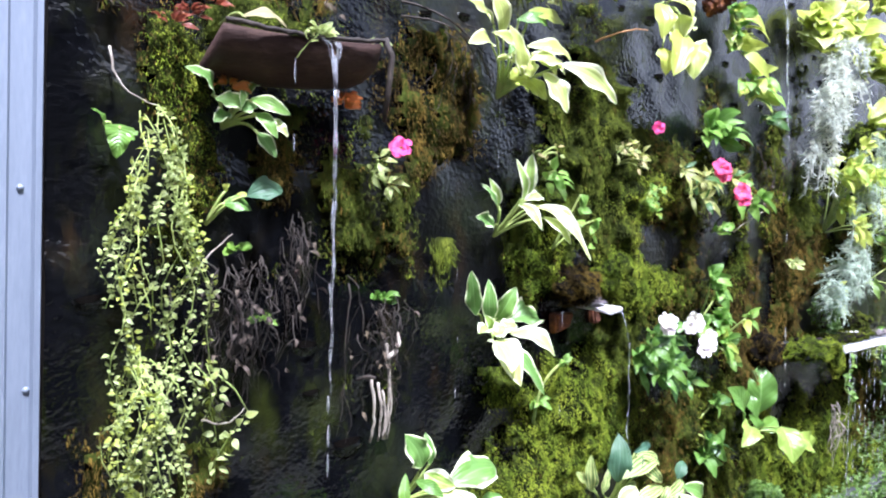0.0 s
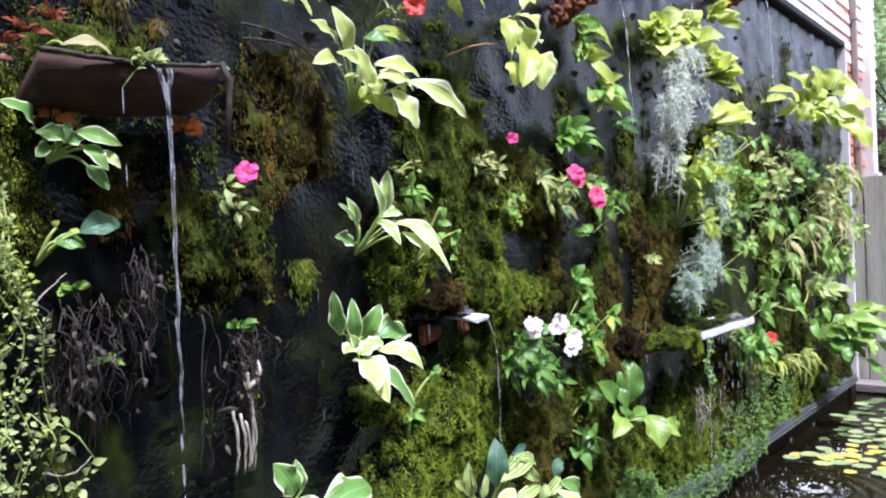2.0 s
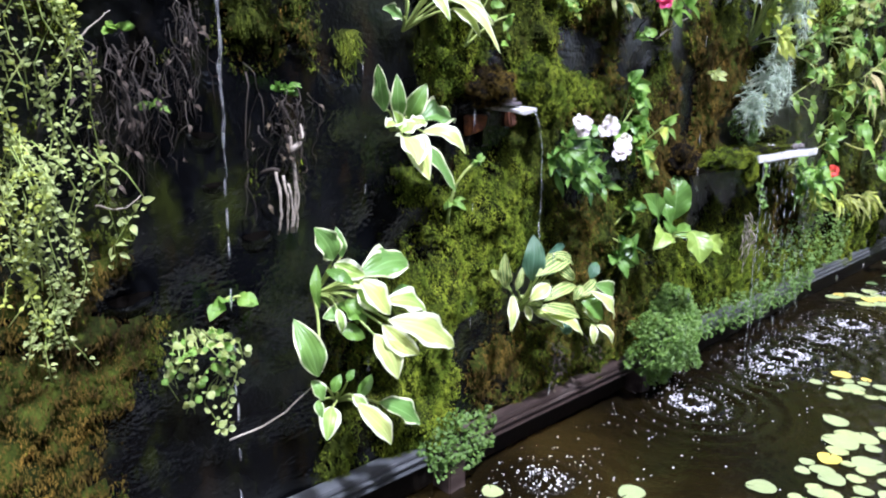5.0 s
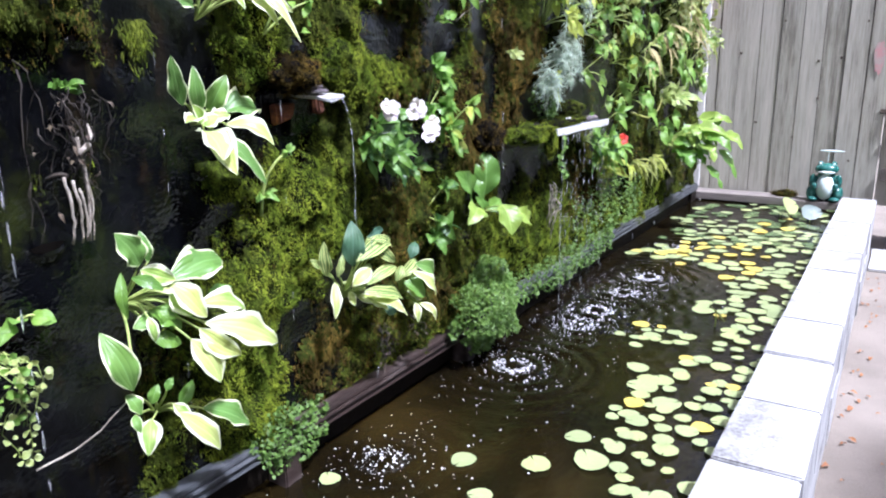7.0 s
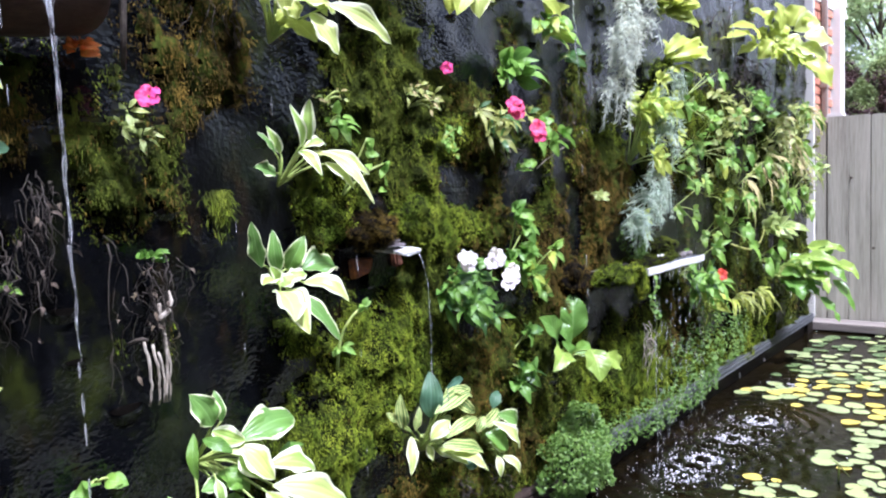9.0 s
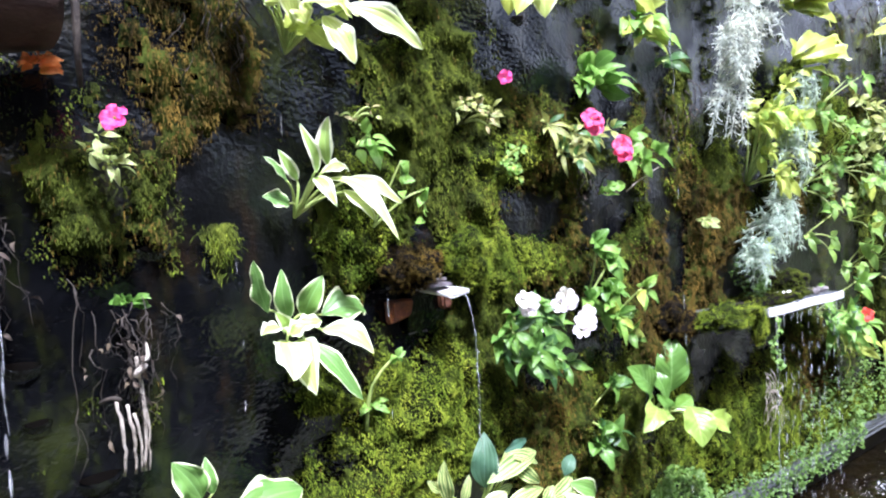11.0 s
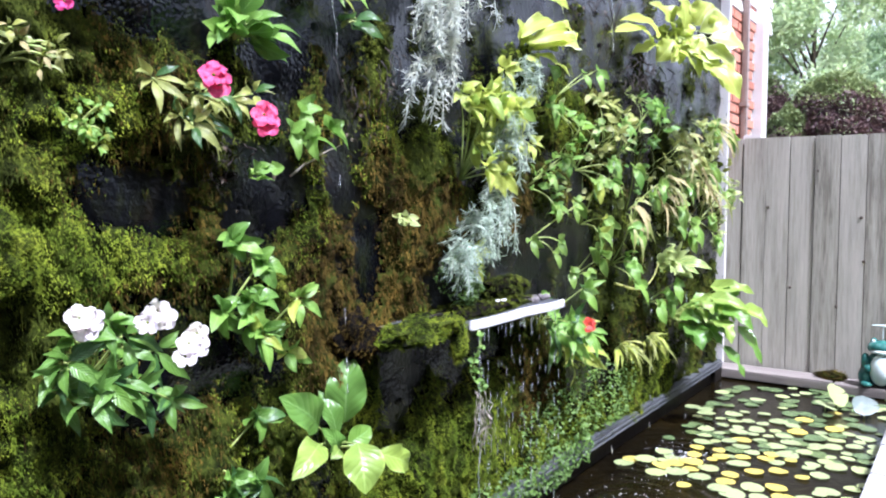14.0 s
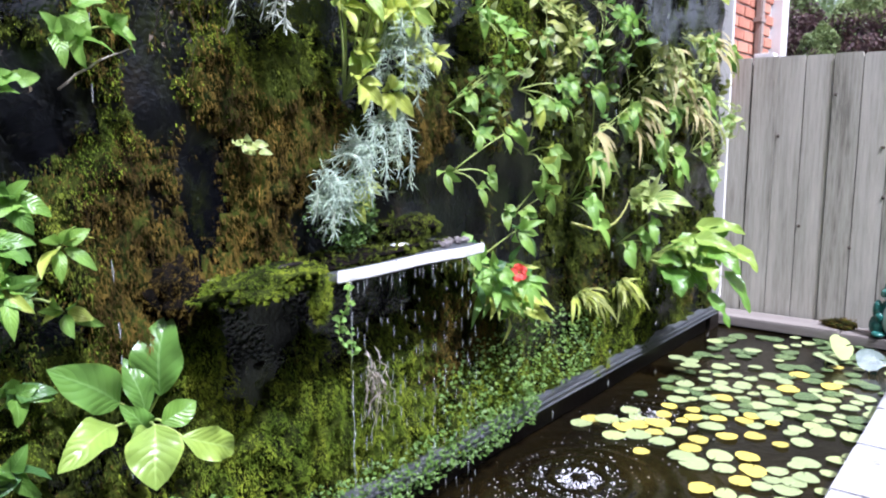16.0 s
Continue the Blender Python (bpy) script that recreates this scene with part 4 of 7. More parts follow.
bub = []
for k in range(220):
    sx, sy, amp = SPLASHES[int(rng.integers(0, len(SPLASHES)))]
    x, y = sx + rng.normal(0, 0.34), sy - abs(rng.normal(0, 0.22)) + 0.06
    if -0.97 < y < -0.02 and x < 6.0:
        bub.append((x, y, rng.uniform(0.0012, 0.0034), 0.5))
domes("foam_bubbles", "small white bubbles drifting on the dark water", bub, "foam")
sp = []
for sx, sy, amp in SPLASHES:
    for k in range(int(amp * 60000)):
        d = abs(rng.normal(0, 0.06))
        g = rng.uniform(0, 6.3)
        sp.append((sx + d * np.cos(g), sy + d * np.sin(g), rng.uniform(0.0008, 0.0028), rng.uniform(0.5, 2.6)))
# White flecks modelled in place of light glinting on the ripples.
fl = []
for sx, sy, amp in SPLASHES:
    for k in range(int(amp * 60000)):
        d = 0.03 + abs(rng.normal(0, 0.13))
        g = rng.uniform(0, 6.3)
        fl.append((sx + d * np.cos(g) * 1.3, sy + d * np.sin(g), rng.uniform(0.0008, 0.0024), rng.uniform(0.2, 0.5)))
domes("ripple_glints", "white flecks standing in for glints on ripples round the streams", [q for q in fl if -0.97 < q[1] < -0.02], "foam")
domes("splash_drops", "white splashing water where streams meet the pond", sp, "foam")

# Floating pads: a notched, slightly dished disc.


def pad_mesh(name, mat, seed):
    r = np.random.default_rng(seed)
    n, rings = 22, (0.12, 0.45, 0.8, 1.0)
    ang = np.linspace(0.06, 2 * np.pi - 0.06, n)
    rim = 1 + 0.05 * np.sin(ang * 3 + seed) + 0.03 * r.normal(0, 1, n)
    v, uv = [], []
    for q in rings:
        for a, e in zip(np.pi + (ang - np.pi) * (1.018 if q < 0.7 else 1.0), rim):
            v.append((q * e * np.cos(a), q * e * np.sin(a), 0.035 * q**3 + 0.025 * q * np.sin(a * 2 + seed)))
            uv.append((0.5 + 0.5 * q * abs(np.sin(4 * a)), q))
    f = [(i * n + j, (i + 1) * n + j, (i + 1) * n + j + 1, i * n + j + 1) for i in range(len(rings) - 1) for j in range(n - 1)] + [tuple(range(n))]
    me = bpy.data.meshes.new(name)
    me.from_pydata(v, [], f)
    layer = me.uv_layers.new(name="UVMap")
    for loop in me.loops:
        layer.data[loop.index].uv = uv[loop.vertex_index]
    for p in me.polygons:
        p.use_smooth = True
    me.materials.append(M[mat])
    return me


pads = [pad_mesh("pad", "pad", s) for s in (1, 2, 3)] + [pad_mesh("pad_yellow", "pad_yellow", s) for s in (4, 5)]
laid = []


def lay_pad(x, y, r, yellow):
    laid.append((x, y, r))
    ob = new("lily_pad", pads[int(rng.integers(3, 5)) if yellow else int(rng.integers(0, 3))])
    ob.matrix_world = pose(x, y, WATER + 0.004 + 0.0015 * (len(laid) % 5), rng.uniform(-3, 3), rng.uniform(-3, 3), rng.uniform(0, 360)) @ Matrix.Diagonal((r, r * rng.uniform(0.85, 1), r * 0.6, 1))
    tagged(ob, "yellowing round lily pad floating on the pond" if yellow else "pale green round lily pad floating on the pond", "lily pad", "floating lily pads")


for x, y, r in ((2.06, -0.60, 0.038), (1.78, -0.38, 0.036), (1.52, -0.13, 0.03), (2.48, -0.66, 0.05), (2.40, -0.76, 0.045), (2.56, -0.70, 0.04), (1.86, -0.56, 0.04), (1.95, -0.68, 0.05), (2.62, -0.60, 0.04), (1.66, -0.50, 0.032), (1.45, -0.42, 0.03)):
    lay_pad(x, y, r, False)
tries = 0
while len(laid) < 265 and tries < 9000:
    tries += 1
    x, y = rng.uniform(1.2, 6.0) if len(laid) < 60 else rng.uniform(1.7, 5.2), -rng.uniform(0.05, 0.97)
    zone = (y < -0.70 - 0.08 * np.sin(x * 4.4 + 0.6)) or ((x - 2.95) ** 2 + (y + 0.56) ** 2 < 0.018) or (x > 4.05 and y < -0.12 + 0.1 * np.sin(x * 5)) or (3.3 < x < 4.1 and y < -0.62)
    if not zone or (5.2 < x < 5.9 and y > -0.3 and rng.random() < 0.5):
        continue
    r = rng.uniform(0.026, 0.050) if x > 3.3 else rng.uniform(0.018, 0.038)
    if all((x - a) ** 2 + (y - b) ** 2 > ((0.62 if x > 3.9 else 0.45) + 0.4 * rng.random()) ** 2 * (r + c) ** 2 for a, b, c in laid):
        lay_pad(x, y, r, rng.random() < (0.45 if 3.85 < x < 4.6 and y > -0.75 else 0.06))
# Far pads, with the shade that falls there put into their colour.
shaded_pads = [pad_mesh("pad_shaded", "pad_shaded", s) for s in (9, 10)]
tries = 0
while len(laid) < 330 and tries < 6000:
    tries += 1
    x, y, r = rng.uniform(4.6, 5.95), -rng.uniform(0.12, 0.95), rng.uniform(0.026, 0.05)
    if all((x - a) ** 2 + (y - b) ** 2 > (0.62 * (r + c)) ** 2 for a, b, c in laid):
        laid.append((x, y, r))
        ob = new("lily_pad", shaded_pads[len(laid) % 2])
        ob.matrix_world = pose(x, y, WATER + 0.003 + 0.0012 * (len(laid) % 5), rng.uniform(-3, 3), rng.uniform(-3, 3), rng.uniform(0, 360)) @ Matrix.Diagonal((r, r * rng.uniform(0.85, 1), r * 0.6, 1))
        tagged(ob, "round olive-green lily pad, coloured darker as far-end shade", "lily pad", "floating lily pads")
M["bluepale"] = leaf_material("leaf_pale_blue", (0.16, 0.24, 0.21), (0.26, 0.34, 0.31), 0.9, rough=0.25, through=0.3)
# Leaves that stand out of the water.
for x, y, z, tilt, turn, r, m in ((3.18, -0.74, 0.385, 48, 30, 0.055, "pad"), (5.6, -0.70, 0.40, 55, -20, 0.08, "pad"), (5.52, -0.84, 0.385, 60, -62, 0.065, "glass"), (5.5, -0.66, 0.36, 20, 20, 0.07, "pad")):
    root = thing("raised_lily_leaf", x, y, WATER, "pale lily leaf standing up out of the pond", "lily leaf", "raised lily leaves")
    ob = new("leaf", pads[1] if m == "pad" else pad_mesh("pale_leaf", "bluepale", 8))
    ob.parent = root
    ob.matrix_local = pose(0, 0, z - WATER, tilt, 0, turn) @ Matrix.Diagonal((r, r * 0.8, r * 1.6, 1))
    v, f = tube(bent((0.01, 0.01, -0.1), (0, 0, z - WATER), (0.01, 0, 0)), 0.004, 0.003, 6)
    make("leaf_stalk", v, f, "stem", root)

# ---- pond rim and ground ----
rim = thing("pond_rim", 2.8, -1.09, 0.0, "low wall of pale concrete blocks round the pond", "wall")
rim["kind"] = "structure"
core = box("mortar_core", -3.4, 3.23, -0.085, 0.085, 0.0, 0.395, "joint", rim)
for course in range(2):
    x = -3.42 + 0.2 * course
    while x < 3.22:
        e = min(x + 0.395, 3.24)
        z0 = 0.012 + course * 0.203
        dy = rng.uniform(-0.004, 0.004)
        box("block", x, e - 0.006, -0.1 + dy, 0.113 + dy, z0, z0 + 0.197 + rng.uniform(-0.002, 0.003), "block", rim, bevel=0.005)
        x += 0.4
ledge = thing("back_ledge", 6.07, -0.48, 0.385, "weathered timber ledge at the pond's far end", "ledge")
box("ledge_board", -0.10, 0.10, -0.14, 0.56, -0.055, 0.0, "timber_flat", ledge, bevel=0.006)
box("ledge_board", -0.11, 0.10, -0.51, -0.146, -0.060, -0.008, "timber_flat", ledge, bevel=0.006)
box("ledge_riser", -0.06, 0.10, -0.51, 0.56, -0.40, -0.062, "liner", ledge)
bm = bmesh.new()
bmesh.ops.create_grid(bm, x_segments=2, y_segments=2, size=150)
ground = from_bm("ground", bm, "paving")
ground.location = (0, 0, 0.012)
tagged(ground, "tan concrete paving with scattered dead leaves", "ground", kind="structure")
# the pond's basin is cut below the paving by its own floor sheet, so the paving stays under the liner
step = thing("gate_step", 6.22, -1.75, 0.0, "step of dark concrete blocks under the gate", "step")
for k in range(4):
    box("block", -0.03, 0.5, 0.48 - 0.4 * (k + 1) + 0.004, 0.48 - 0.4 * k - 0.004, 0.01, 0.325, "block_dark", step, bevel=0.006)
apron = box("paving_edge", 5.6, 6.19, -3.4, -1.2, 0.013, 0.035, "block", bevel=0.004)
tagged(apron, "pale paving strip before the gate step", "paving", kind="structure")
for k in range(60):
    x, y = rng.uniform(2.2, 6.0), -rng.uniform(1.2, 1.7) if k % 2 else -rng.uniform(1.2, 1.3)
    s = rng.uniform(0.018, 0.04)
    g = rng.uniform(0, 6.3)
    v, f, uv = blade((0, 0, 0), (s * np.cos(g), s * np.sin(g), 0.004), s * 0.5, "ovate", 6, 3, 0.2, 0.4, 0.1, 0.2, (0, 0, 1))
    ob = make("dead_leaf", v, f, "dead", uv=uv, at=(x, y, 0.017))
    tagged(ob, "dry brown fallen leaf on the paving", "leaf", "fallen leaves")

# Unseen walls, added so that the felt mirrors dark instead of bright yard.
unseen_wall = box("wall_behind", -5.0, 6.19, -3.2, -3.0, 0.0, 2.7, "stained")
unseen_tall_wall = box("wall_behind_house", -5.0, 2.6, -3.45, -3.205, 0.0, 3.5, "stained")
tagged(unseen_tall_wall, "unseen taller wall added to darken reflections in the near felt", "wall", kind="structure")
tagged(unseen_wall, "unseen dark wall added to darken reflections in the felt", "wall", kind="structure")

# ---- fence and gate ----
fence = thing("fence", 6.20, -0.5, 0.30, "weathered grey wooden board fence with uneven tops", "fence")
for k in range(10):
    y1 = 0.094 + 0.14 - 0.14 * k
    h = 1.535 + rng.uniform(-0.006, 0.006)
    bm = bmesh.new()
    w, c = 0.134, rng.uniform(0.004, 0.012)
    lean = rng.uniform(-0.004, 0.004)
    prof = [(-w, 0), (0, 0), (lean, h - c), (lean - c * 0.8, h), (lean - w + c * 0.8, h), (lean - w, h - c)]
    rows = [[bm.verts.new((x, y1 + 0.5 + a, b)) for a, b in prof] for x in (0.0, 0.018)]
    bm.faces.new(rows[0]), bm.faces.new(rows[1][::-1])
    for a in range(6):
        b = (a + 1) % 6
        bm.faces.new((rows[0][b], rows[0][a], rows[1][a], rows[1][b]))
    bmesh.ops.recalc_face_normals(bm, faces=bm.faces[:])
    bd = from_bm("board", bm, "timber", fence)
    bd.location.x = rng.uniform(-0.004, 0.004)
# Dark strips added behind the boards so that the gaps look shaded.
for k in range(10):
    y1 = 0.094 + 0.14 - 0.14 * k + 0.5
    box("cover_board", 0.0195, 0.024, y1 - 0.03, y1 + 0.03, 0.0, 1.50, "bark", fence)
for z in (0.25, 1.25):
    box("fence_rail", 0.024, 0.062, -0.65, 0.73, z, z + 0.09, "timber_flat", fence, bevel=0.003)
for k, (yy, zz) in enumerate(((-0.36, 1.06), (-0.24, 0.78), (-0.22, 1.04), (0.16, 0.60), (0.02, 1.32), (0.30, 1.10), (-0.48, 0.35), (-0.50, 1.30), (-0.1, 0.5))):
    v, f = tube([(-0.001, yy, zz), (-0.0055, yy, zz)], 0.010, 0.007, 8)
    make("knot", v * (1, 1, 1) + (0, 0, 0), f, "bark", fence)
M["faded_red"] = surface("paint_faded_red", [(0.38, (0.47, 0.42, 0.37)), (0.56, (0.58, 0.33, 0.31)), (0.75, (0.62, 0.27, 0.26))], 14, 0.9, 0.3)
bm = bmesh.new()
bmesh.ops.create_circle(bm, cap_ends=True, segments=18, radius=1)
for v in bm.verts:
    q = 1 + 0.14 * math.sin(v.co.x * 7 + v.co.y * 4)
    v.co = (-0.0048, v.co.x * 0.034 * q - 0.595, v.co.y * 0.11 * q + 1.06)
from_bm("paint_mark", bm, "faded_red", fence, "faded red paint rubbed on a board")
gate = thing("gate", 6.205, -1.166, 0.345, "weathered grey wooden gate with a diagonal brace", "gate")
for k in range(6):
    h = 1.43 + rng.uniform(-0.01, 0.01)
    box("board", 0.0, 0.018, -0.14 * (k + 1) + 0.003, -0.14 * k - 0.003, 0.0, h, "timber_gate", gate, bevel=0.003)
for z in (0.18, 0.60, 1.24):
    box("gate_rail", -0.030, -0.002, -0.84, -0.02, z, z + 0.085, "timber_flat", gate, bevel=0.004)
bm = box_bm(-0.028, -0.004, -0.045, 0.045, -0.40, 0.40, 0.003)
bmesh.ops.rotate(bm, cent=(0, 0, 0), matrix=Matrix.Rotation(radians(44), 3, "X"), verts=bm.verts[:])
bmesh.ops.translate(bm, vec=(0, -0.34, 0.92), verts=bm.verts[:])
from_bm("brace", bm, "timber_gate", gate)
bm = box_bm(-0.028, -0.004, -0.04, 0.04, -0.20, 0.20, 0.003)
bmesh.ops.rotate(bm, cent=(0, 0, 0), matrix=Matrix.Rotation(radians(-46), 3, "X"), verts=bm.verts[:])
bmesh.ops.translate(bm, vec=(0, -0.20, 0.38), verts=bm.verts[:])
from_bm("brace", bm, "timber_gate", gate)
box("hinge", -0.012, -0.001, -0.09, 0.03, 0.64, 0.67, "bark", gate, bevel=0.002)
post_far = box("gate_post", 6.20, 6.29, -2.12, -2.03, 0.0, 1.9, "timber", bevel=0.006)
tagged(post_far, "grey wooden gate post", "post")
for k in range(14):
    bd = box("fence_board", 6.21, 6.228, -2.13 - 0.14 * (k + 1) + 0.004, -2.13 - 0.14 * k - 0.004, 0.02, 1.83 + rng.uniform(-0.01, 0.01), "timber", bevel=0.003)
    tagged(bd, "weathered grey wooden fence board beyond the gate", "fence board", "boards beyond the gate")
cap = box("pale_block", 6.24, 6.34, -0.14, -0.03, 1.80, 1.865, "trimwhite", bevel=0.006)
tagged(cap, "pale wooden block behind the fence top", "block")
box_post = box("post_behind_fence", 6.25, 6.33, -0.13, -0.04, 0.0, 1.80, "timber", bevel=0.004)
tagged(box_post, "grey wooden post behind the fence", "post")

# Unseen wall, added to keep side light from the near end off the felt.
near_light_block = box("wall_near_end", -5.2, -5.0, -3.2, 0.0, 0.0, 3.0, "block_dark")
tagged(near_light_block, "unseen dark wall added to block light from the near end", "wall", kind="structure")
sky_v = [(70 * math.cos(a), 70 * math.sin(a), z) for a in np.linspace(-0.75, 0.75, 25) for z in (0.0, 30.0)]
backdrop = make("backdrop", sky_v, [(2 * i, 2 * i + 1, 2 * i + 3, 2 * i + 2) for i in range(24)], "haze")
tagged(backdrop, "bright white hazy sky behind the trees", "sky", kind="structure")

# ---- the neighbouring house corner: bricks, downspout, corner board ----
house = thing("house_corner", 6.5, 0.12, 0.0, "orange-red brick house wall with pale mortar", "wall")
house["kind"] = "structure"
box("mortar", -0.52, 0.62, 0.004, 0.2, 0.0, 3.9, "joint", house)
bm = box_bm(0, 0.205, -0.008, 0.06, 0, 0.060, 0.004)
brick_mesh = bpy.data.meshes.new("brick")
bm.to_mesh(brick_mesh)
bm.free()
brick_mesh.materials.append(M["brick"])
for row in range(32):
    for col in range(5):
        ob = new("brick", brick_mesh)
        ob.parent = house
        ob.location = (-0.52 + col * 0.215 - (0.107 if row % 2 else 0.0) + 0.1, rng.uniform(-0.002, 0.002), 1.55 + row * 0.071)
down = thing("downspout", 6.72, 0.03, 0.0, "brown square downspout on the brick wall", "downspout")
box("pipe", -0.035, 0.035, 0.035, 0.075, 0.0, 3.9, "spoutbrown", down, bevel=0.008)
for z in (1.1, 2.1, 3.1):
    box("bracket", -0.045, 0.045, 0.03, 0.085, z, z + 0.03, "spoutbrown", down, bevel=0.003)
corner = box("corner_board", 7.10, 7.24, 0.05, 0.28, 0.0, 3.9, "trimwhite", bevel=0.006)
tagged(corner, "white painted corner board of the house", "trim", kind="structure")

# ---- trees and shrubs beyond the fence ----


def leaf_cloud(centres, per, size, rad, seed):
    r = np.random.default_rng(seed)
    vs, fs, us, k = [], [], [], 0
    for c in centres:
        n = per
        d = r.normal(0, 1, (n, 3))
        d /= np.linalg.norm(d, axis=1, keepdims=True)
        p = np.asarray(c[:3]) + d * (rad * c[3] * r.uniform(0.45, 1.05, (n, 1)))
        a = r.normal(0, 1, (n, 3))
        a /= np.linalg.norm(a, axis=1, keepdims=True)
        b = np.cross(a, r.normal(0, 1, (n, 3)))
        b /= np.linalg.norm(b, axis=1, keepdims=True)
        s = size * r.uniform(0.6, 1.3, (n, 1))
        v = np.stack([p - a * s, p + b * s * 0.45, p + a * s, p - b * s * 0.45], 1).reshape(-1, 3)
        vs.append(v)
        us.append(np.tile([(0.5, 0), (0.9, 0.5), (0.5, 1), (0.1, 0.5)], (n, 1)))
        fs.append(np.arange(n * 4).reshape(-1, 4) + k)
        k += n * 4
    return np.concatenate(vs), np.concatenate(fs), np.concatenate(us)


def tree(name, label, x, y, height, width, seed, mat, per=700, size=0.062, clumps=44, low=0.3, category="tree"):
    r = np.random.default_rng(seed)
    root = thing(name, x, y, 0.0, label, category)
    tops, limbs = [], [tube(bent((0, 0, -0.05), (r.uniform(-0.2, 0.2), r.uniform(-0.2, 0.2), height * 0.8), (0.1, 0.05, 0), 9), 0.016 * height, 0.004 * height, 8)]
    for k in range(clumps):
        g, q = r.uniform(0, 6.28), r.uniform(0.15, 1.0) ** 0.6
        z = height * r.uniform(low, 0.95)
        fall = np.sqrt(max(0.05, 1 - ((z / height - 0.58) / 0.45) ** 2))
        c = (np.cos(g) * q * width * fall * 0.75, np.sin(g) * q * width * fall * 0.75, z)
        tops.append((*c, r.uniform(0.7, 1.3)))
        if k % 2 == 0:
            limbs.append(tube(bent((0, 0, z * 0.7), c, (0, 0, 0.1), 6), 0.004 * height, 0.001 * height, 5))
    v, f = joined(limbs)
    make("trunk", v, f, "bark", root)
    v, f, uv = leaf_cloud(tops, per, size, width * 0.27, seed + 1)
    make("crown", v, f, mat, root, uv, smooth=False)
    return root


tree("tree", "tall leafy tree in green leaf, lightened for distant haze", 18.0, 1.5, 6.6, 2.2, 11, "treepale")
tree("tree", "broad leafy tree in full green leaf", 20.0, 4.6, 8.6, 3.4, 12, "treeleaf", per=800)
tree("tree", "leafy tree with a rounded crown, lightened for distant haze", 21.0, -1.3, 4.5, 2.2, 13, "treepale")
tree("tree", "leafy tree closing the gap between the others", 23.0, 0.9, 5.8, 2.3, 16, "treeleaf")
tree("tree", "low yellow-green tree beyond the fence", 12.5, -1.9, 3.35, 1.2, 14, "shrubtip", per=420, size=0.04, clumps=30)
tree("tree", "leafy tree at the back of the gardens", 24.0, -5.5, 6.0, 3.0, 15, "treeleaf")


def shrub(x, y, height, width, seed):
    """A clipped dome: leaves in lumps over its surface, the sunlit crown olive, the flanks purple."""
    r = np.random.default_rng(seed)
    root = thing("purple_shrub", x, y, 0.0, "rounded purple-leaved shrub with an olive-green crown", "shrub", "shrubs beyond the fence")
    half_h = 0.75
    n = 30000
    d = r.normal(0, 1, (n, 3))
    d /= np.linalg.norm(d, axis=1, keepdims=True)
    lumps = 0.06 * np.sin(d[:, 0] * 9 + seed) * np.sin(d[:, 1] * 8 + 2 * seed) + 0.05 * np.sin(d[:, 2] * 13 + d[:, 0] * 7)
    rad = (1 + lumps) * r.uniform(0.82, 1.0, n) ** 0.5
    p = d * rad[:, None] * (width, width, half_h) + (0, 0, height - half_h)
    a = r.normal(0, 1, (n, 3))
    a /= np.linalg.norm(a, axis=1, keepdims=True)
    b = np.cross(a, r.normal(0, 1, (n, 3)))
    b /= np.linalg.norm(b, axis=1, keepdims=True)
    s = 0.022 * r.uniform(0.6, 1.4, (n, 1))
    quads = np.stack([p - a * s, p + b * s * 0.45, p + a * s, p - b * s * 0.45], 1)
    top = d[:, 2] + 0.10 * r.normal(0, 1, n) > 0.62
    uv = [(0.5, 0), (0.9, 0.5), (0.5, 1), (0.1, 0.5)]
    for nm, pick, m in (("crown", ~top, "purple"), ("tip_foliage", top, "shrubtip")):
        v = quads[pick].reshape(-1, 3)
        make(nm, v, np.arange(len(v)).reshape(-1, 4), m, root, np.tile(uv, (len(v) // 4, 1)), smooth=False)
    v, f = joined([tube(bent((0, 0, 0), (q[0] * 0.7, q[1] * 0.7, q[2]), (0, 0, 0.1), 5), 0.02, 0.006, 5) for q in p[:14]])
    make("branch_frame", v, f, "bark", root)


shrub(10.4, 0.02, 2.84, 0.56, 21)
shrub(10.5, 1.0, 3.0, 0.5, 22)
shrub(10.0, 0.42, 2.45, 0.30, 24)
shrub(11.2, 2.6, 2.9, 0.8, 23)

# ---- plants on the wall ----
rng = np.random.default_rng(23)
# rows: foot (right, out, up), tip (right, out, up) and width of each blade in millimetres from the crown, and its kind
leaf_plant("hosta", "chartreuse hosta with upright and drooping leaves", (1.319, -0.040, 1.467), [
    (38, -40, 92, 41, -50, 184, 36, "p"), (7, 22, 70, -42, 6, 126, 26, "p"), (7, -50, 79, -33, -70, 166, 24, "p"),
    (-38, -20, 66, -79, -10, 111, 17, "w"), (-22, 4, 24, -76, 7, 39, 40, "w"), (45, -19, 71, 93, -172, -51, 36, "c"),
    (96, -17, 73, 179, -78, 18, 30, "c"), (6, -39, 71, 11, -107, 15, 31, "p"), (43, -80, 46, 78, -130, -14, 24, "c"),
    (20, -44, 80, 83, -42, 83, 29, "p"),
])
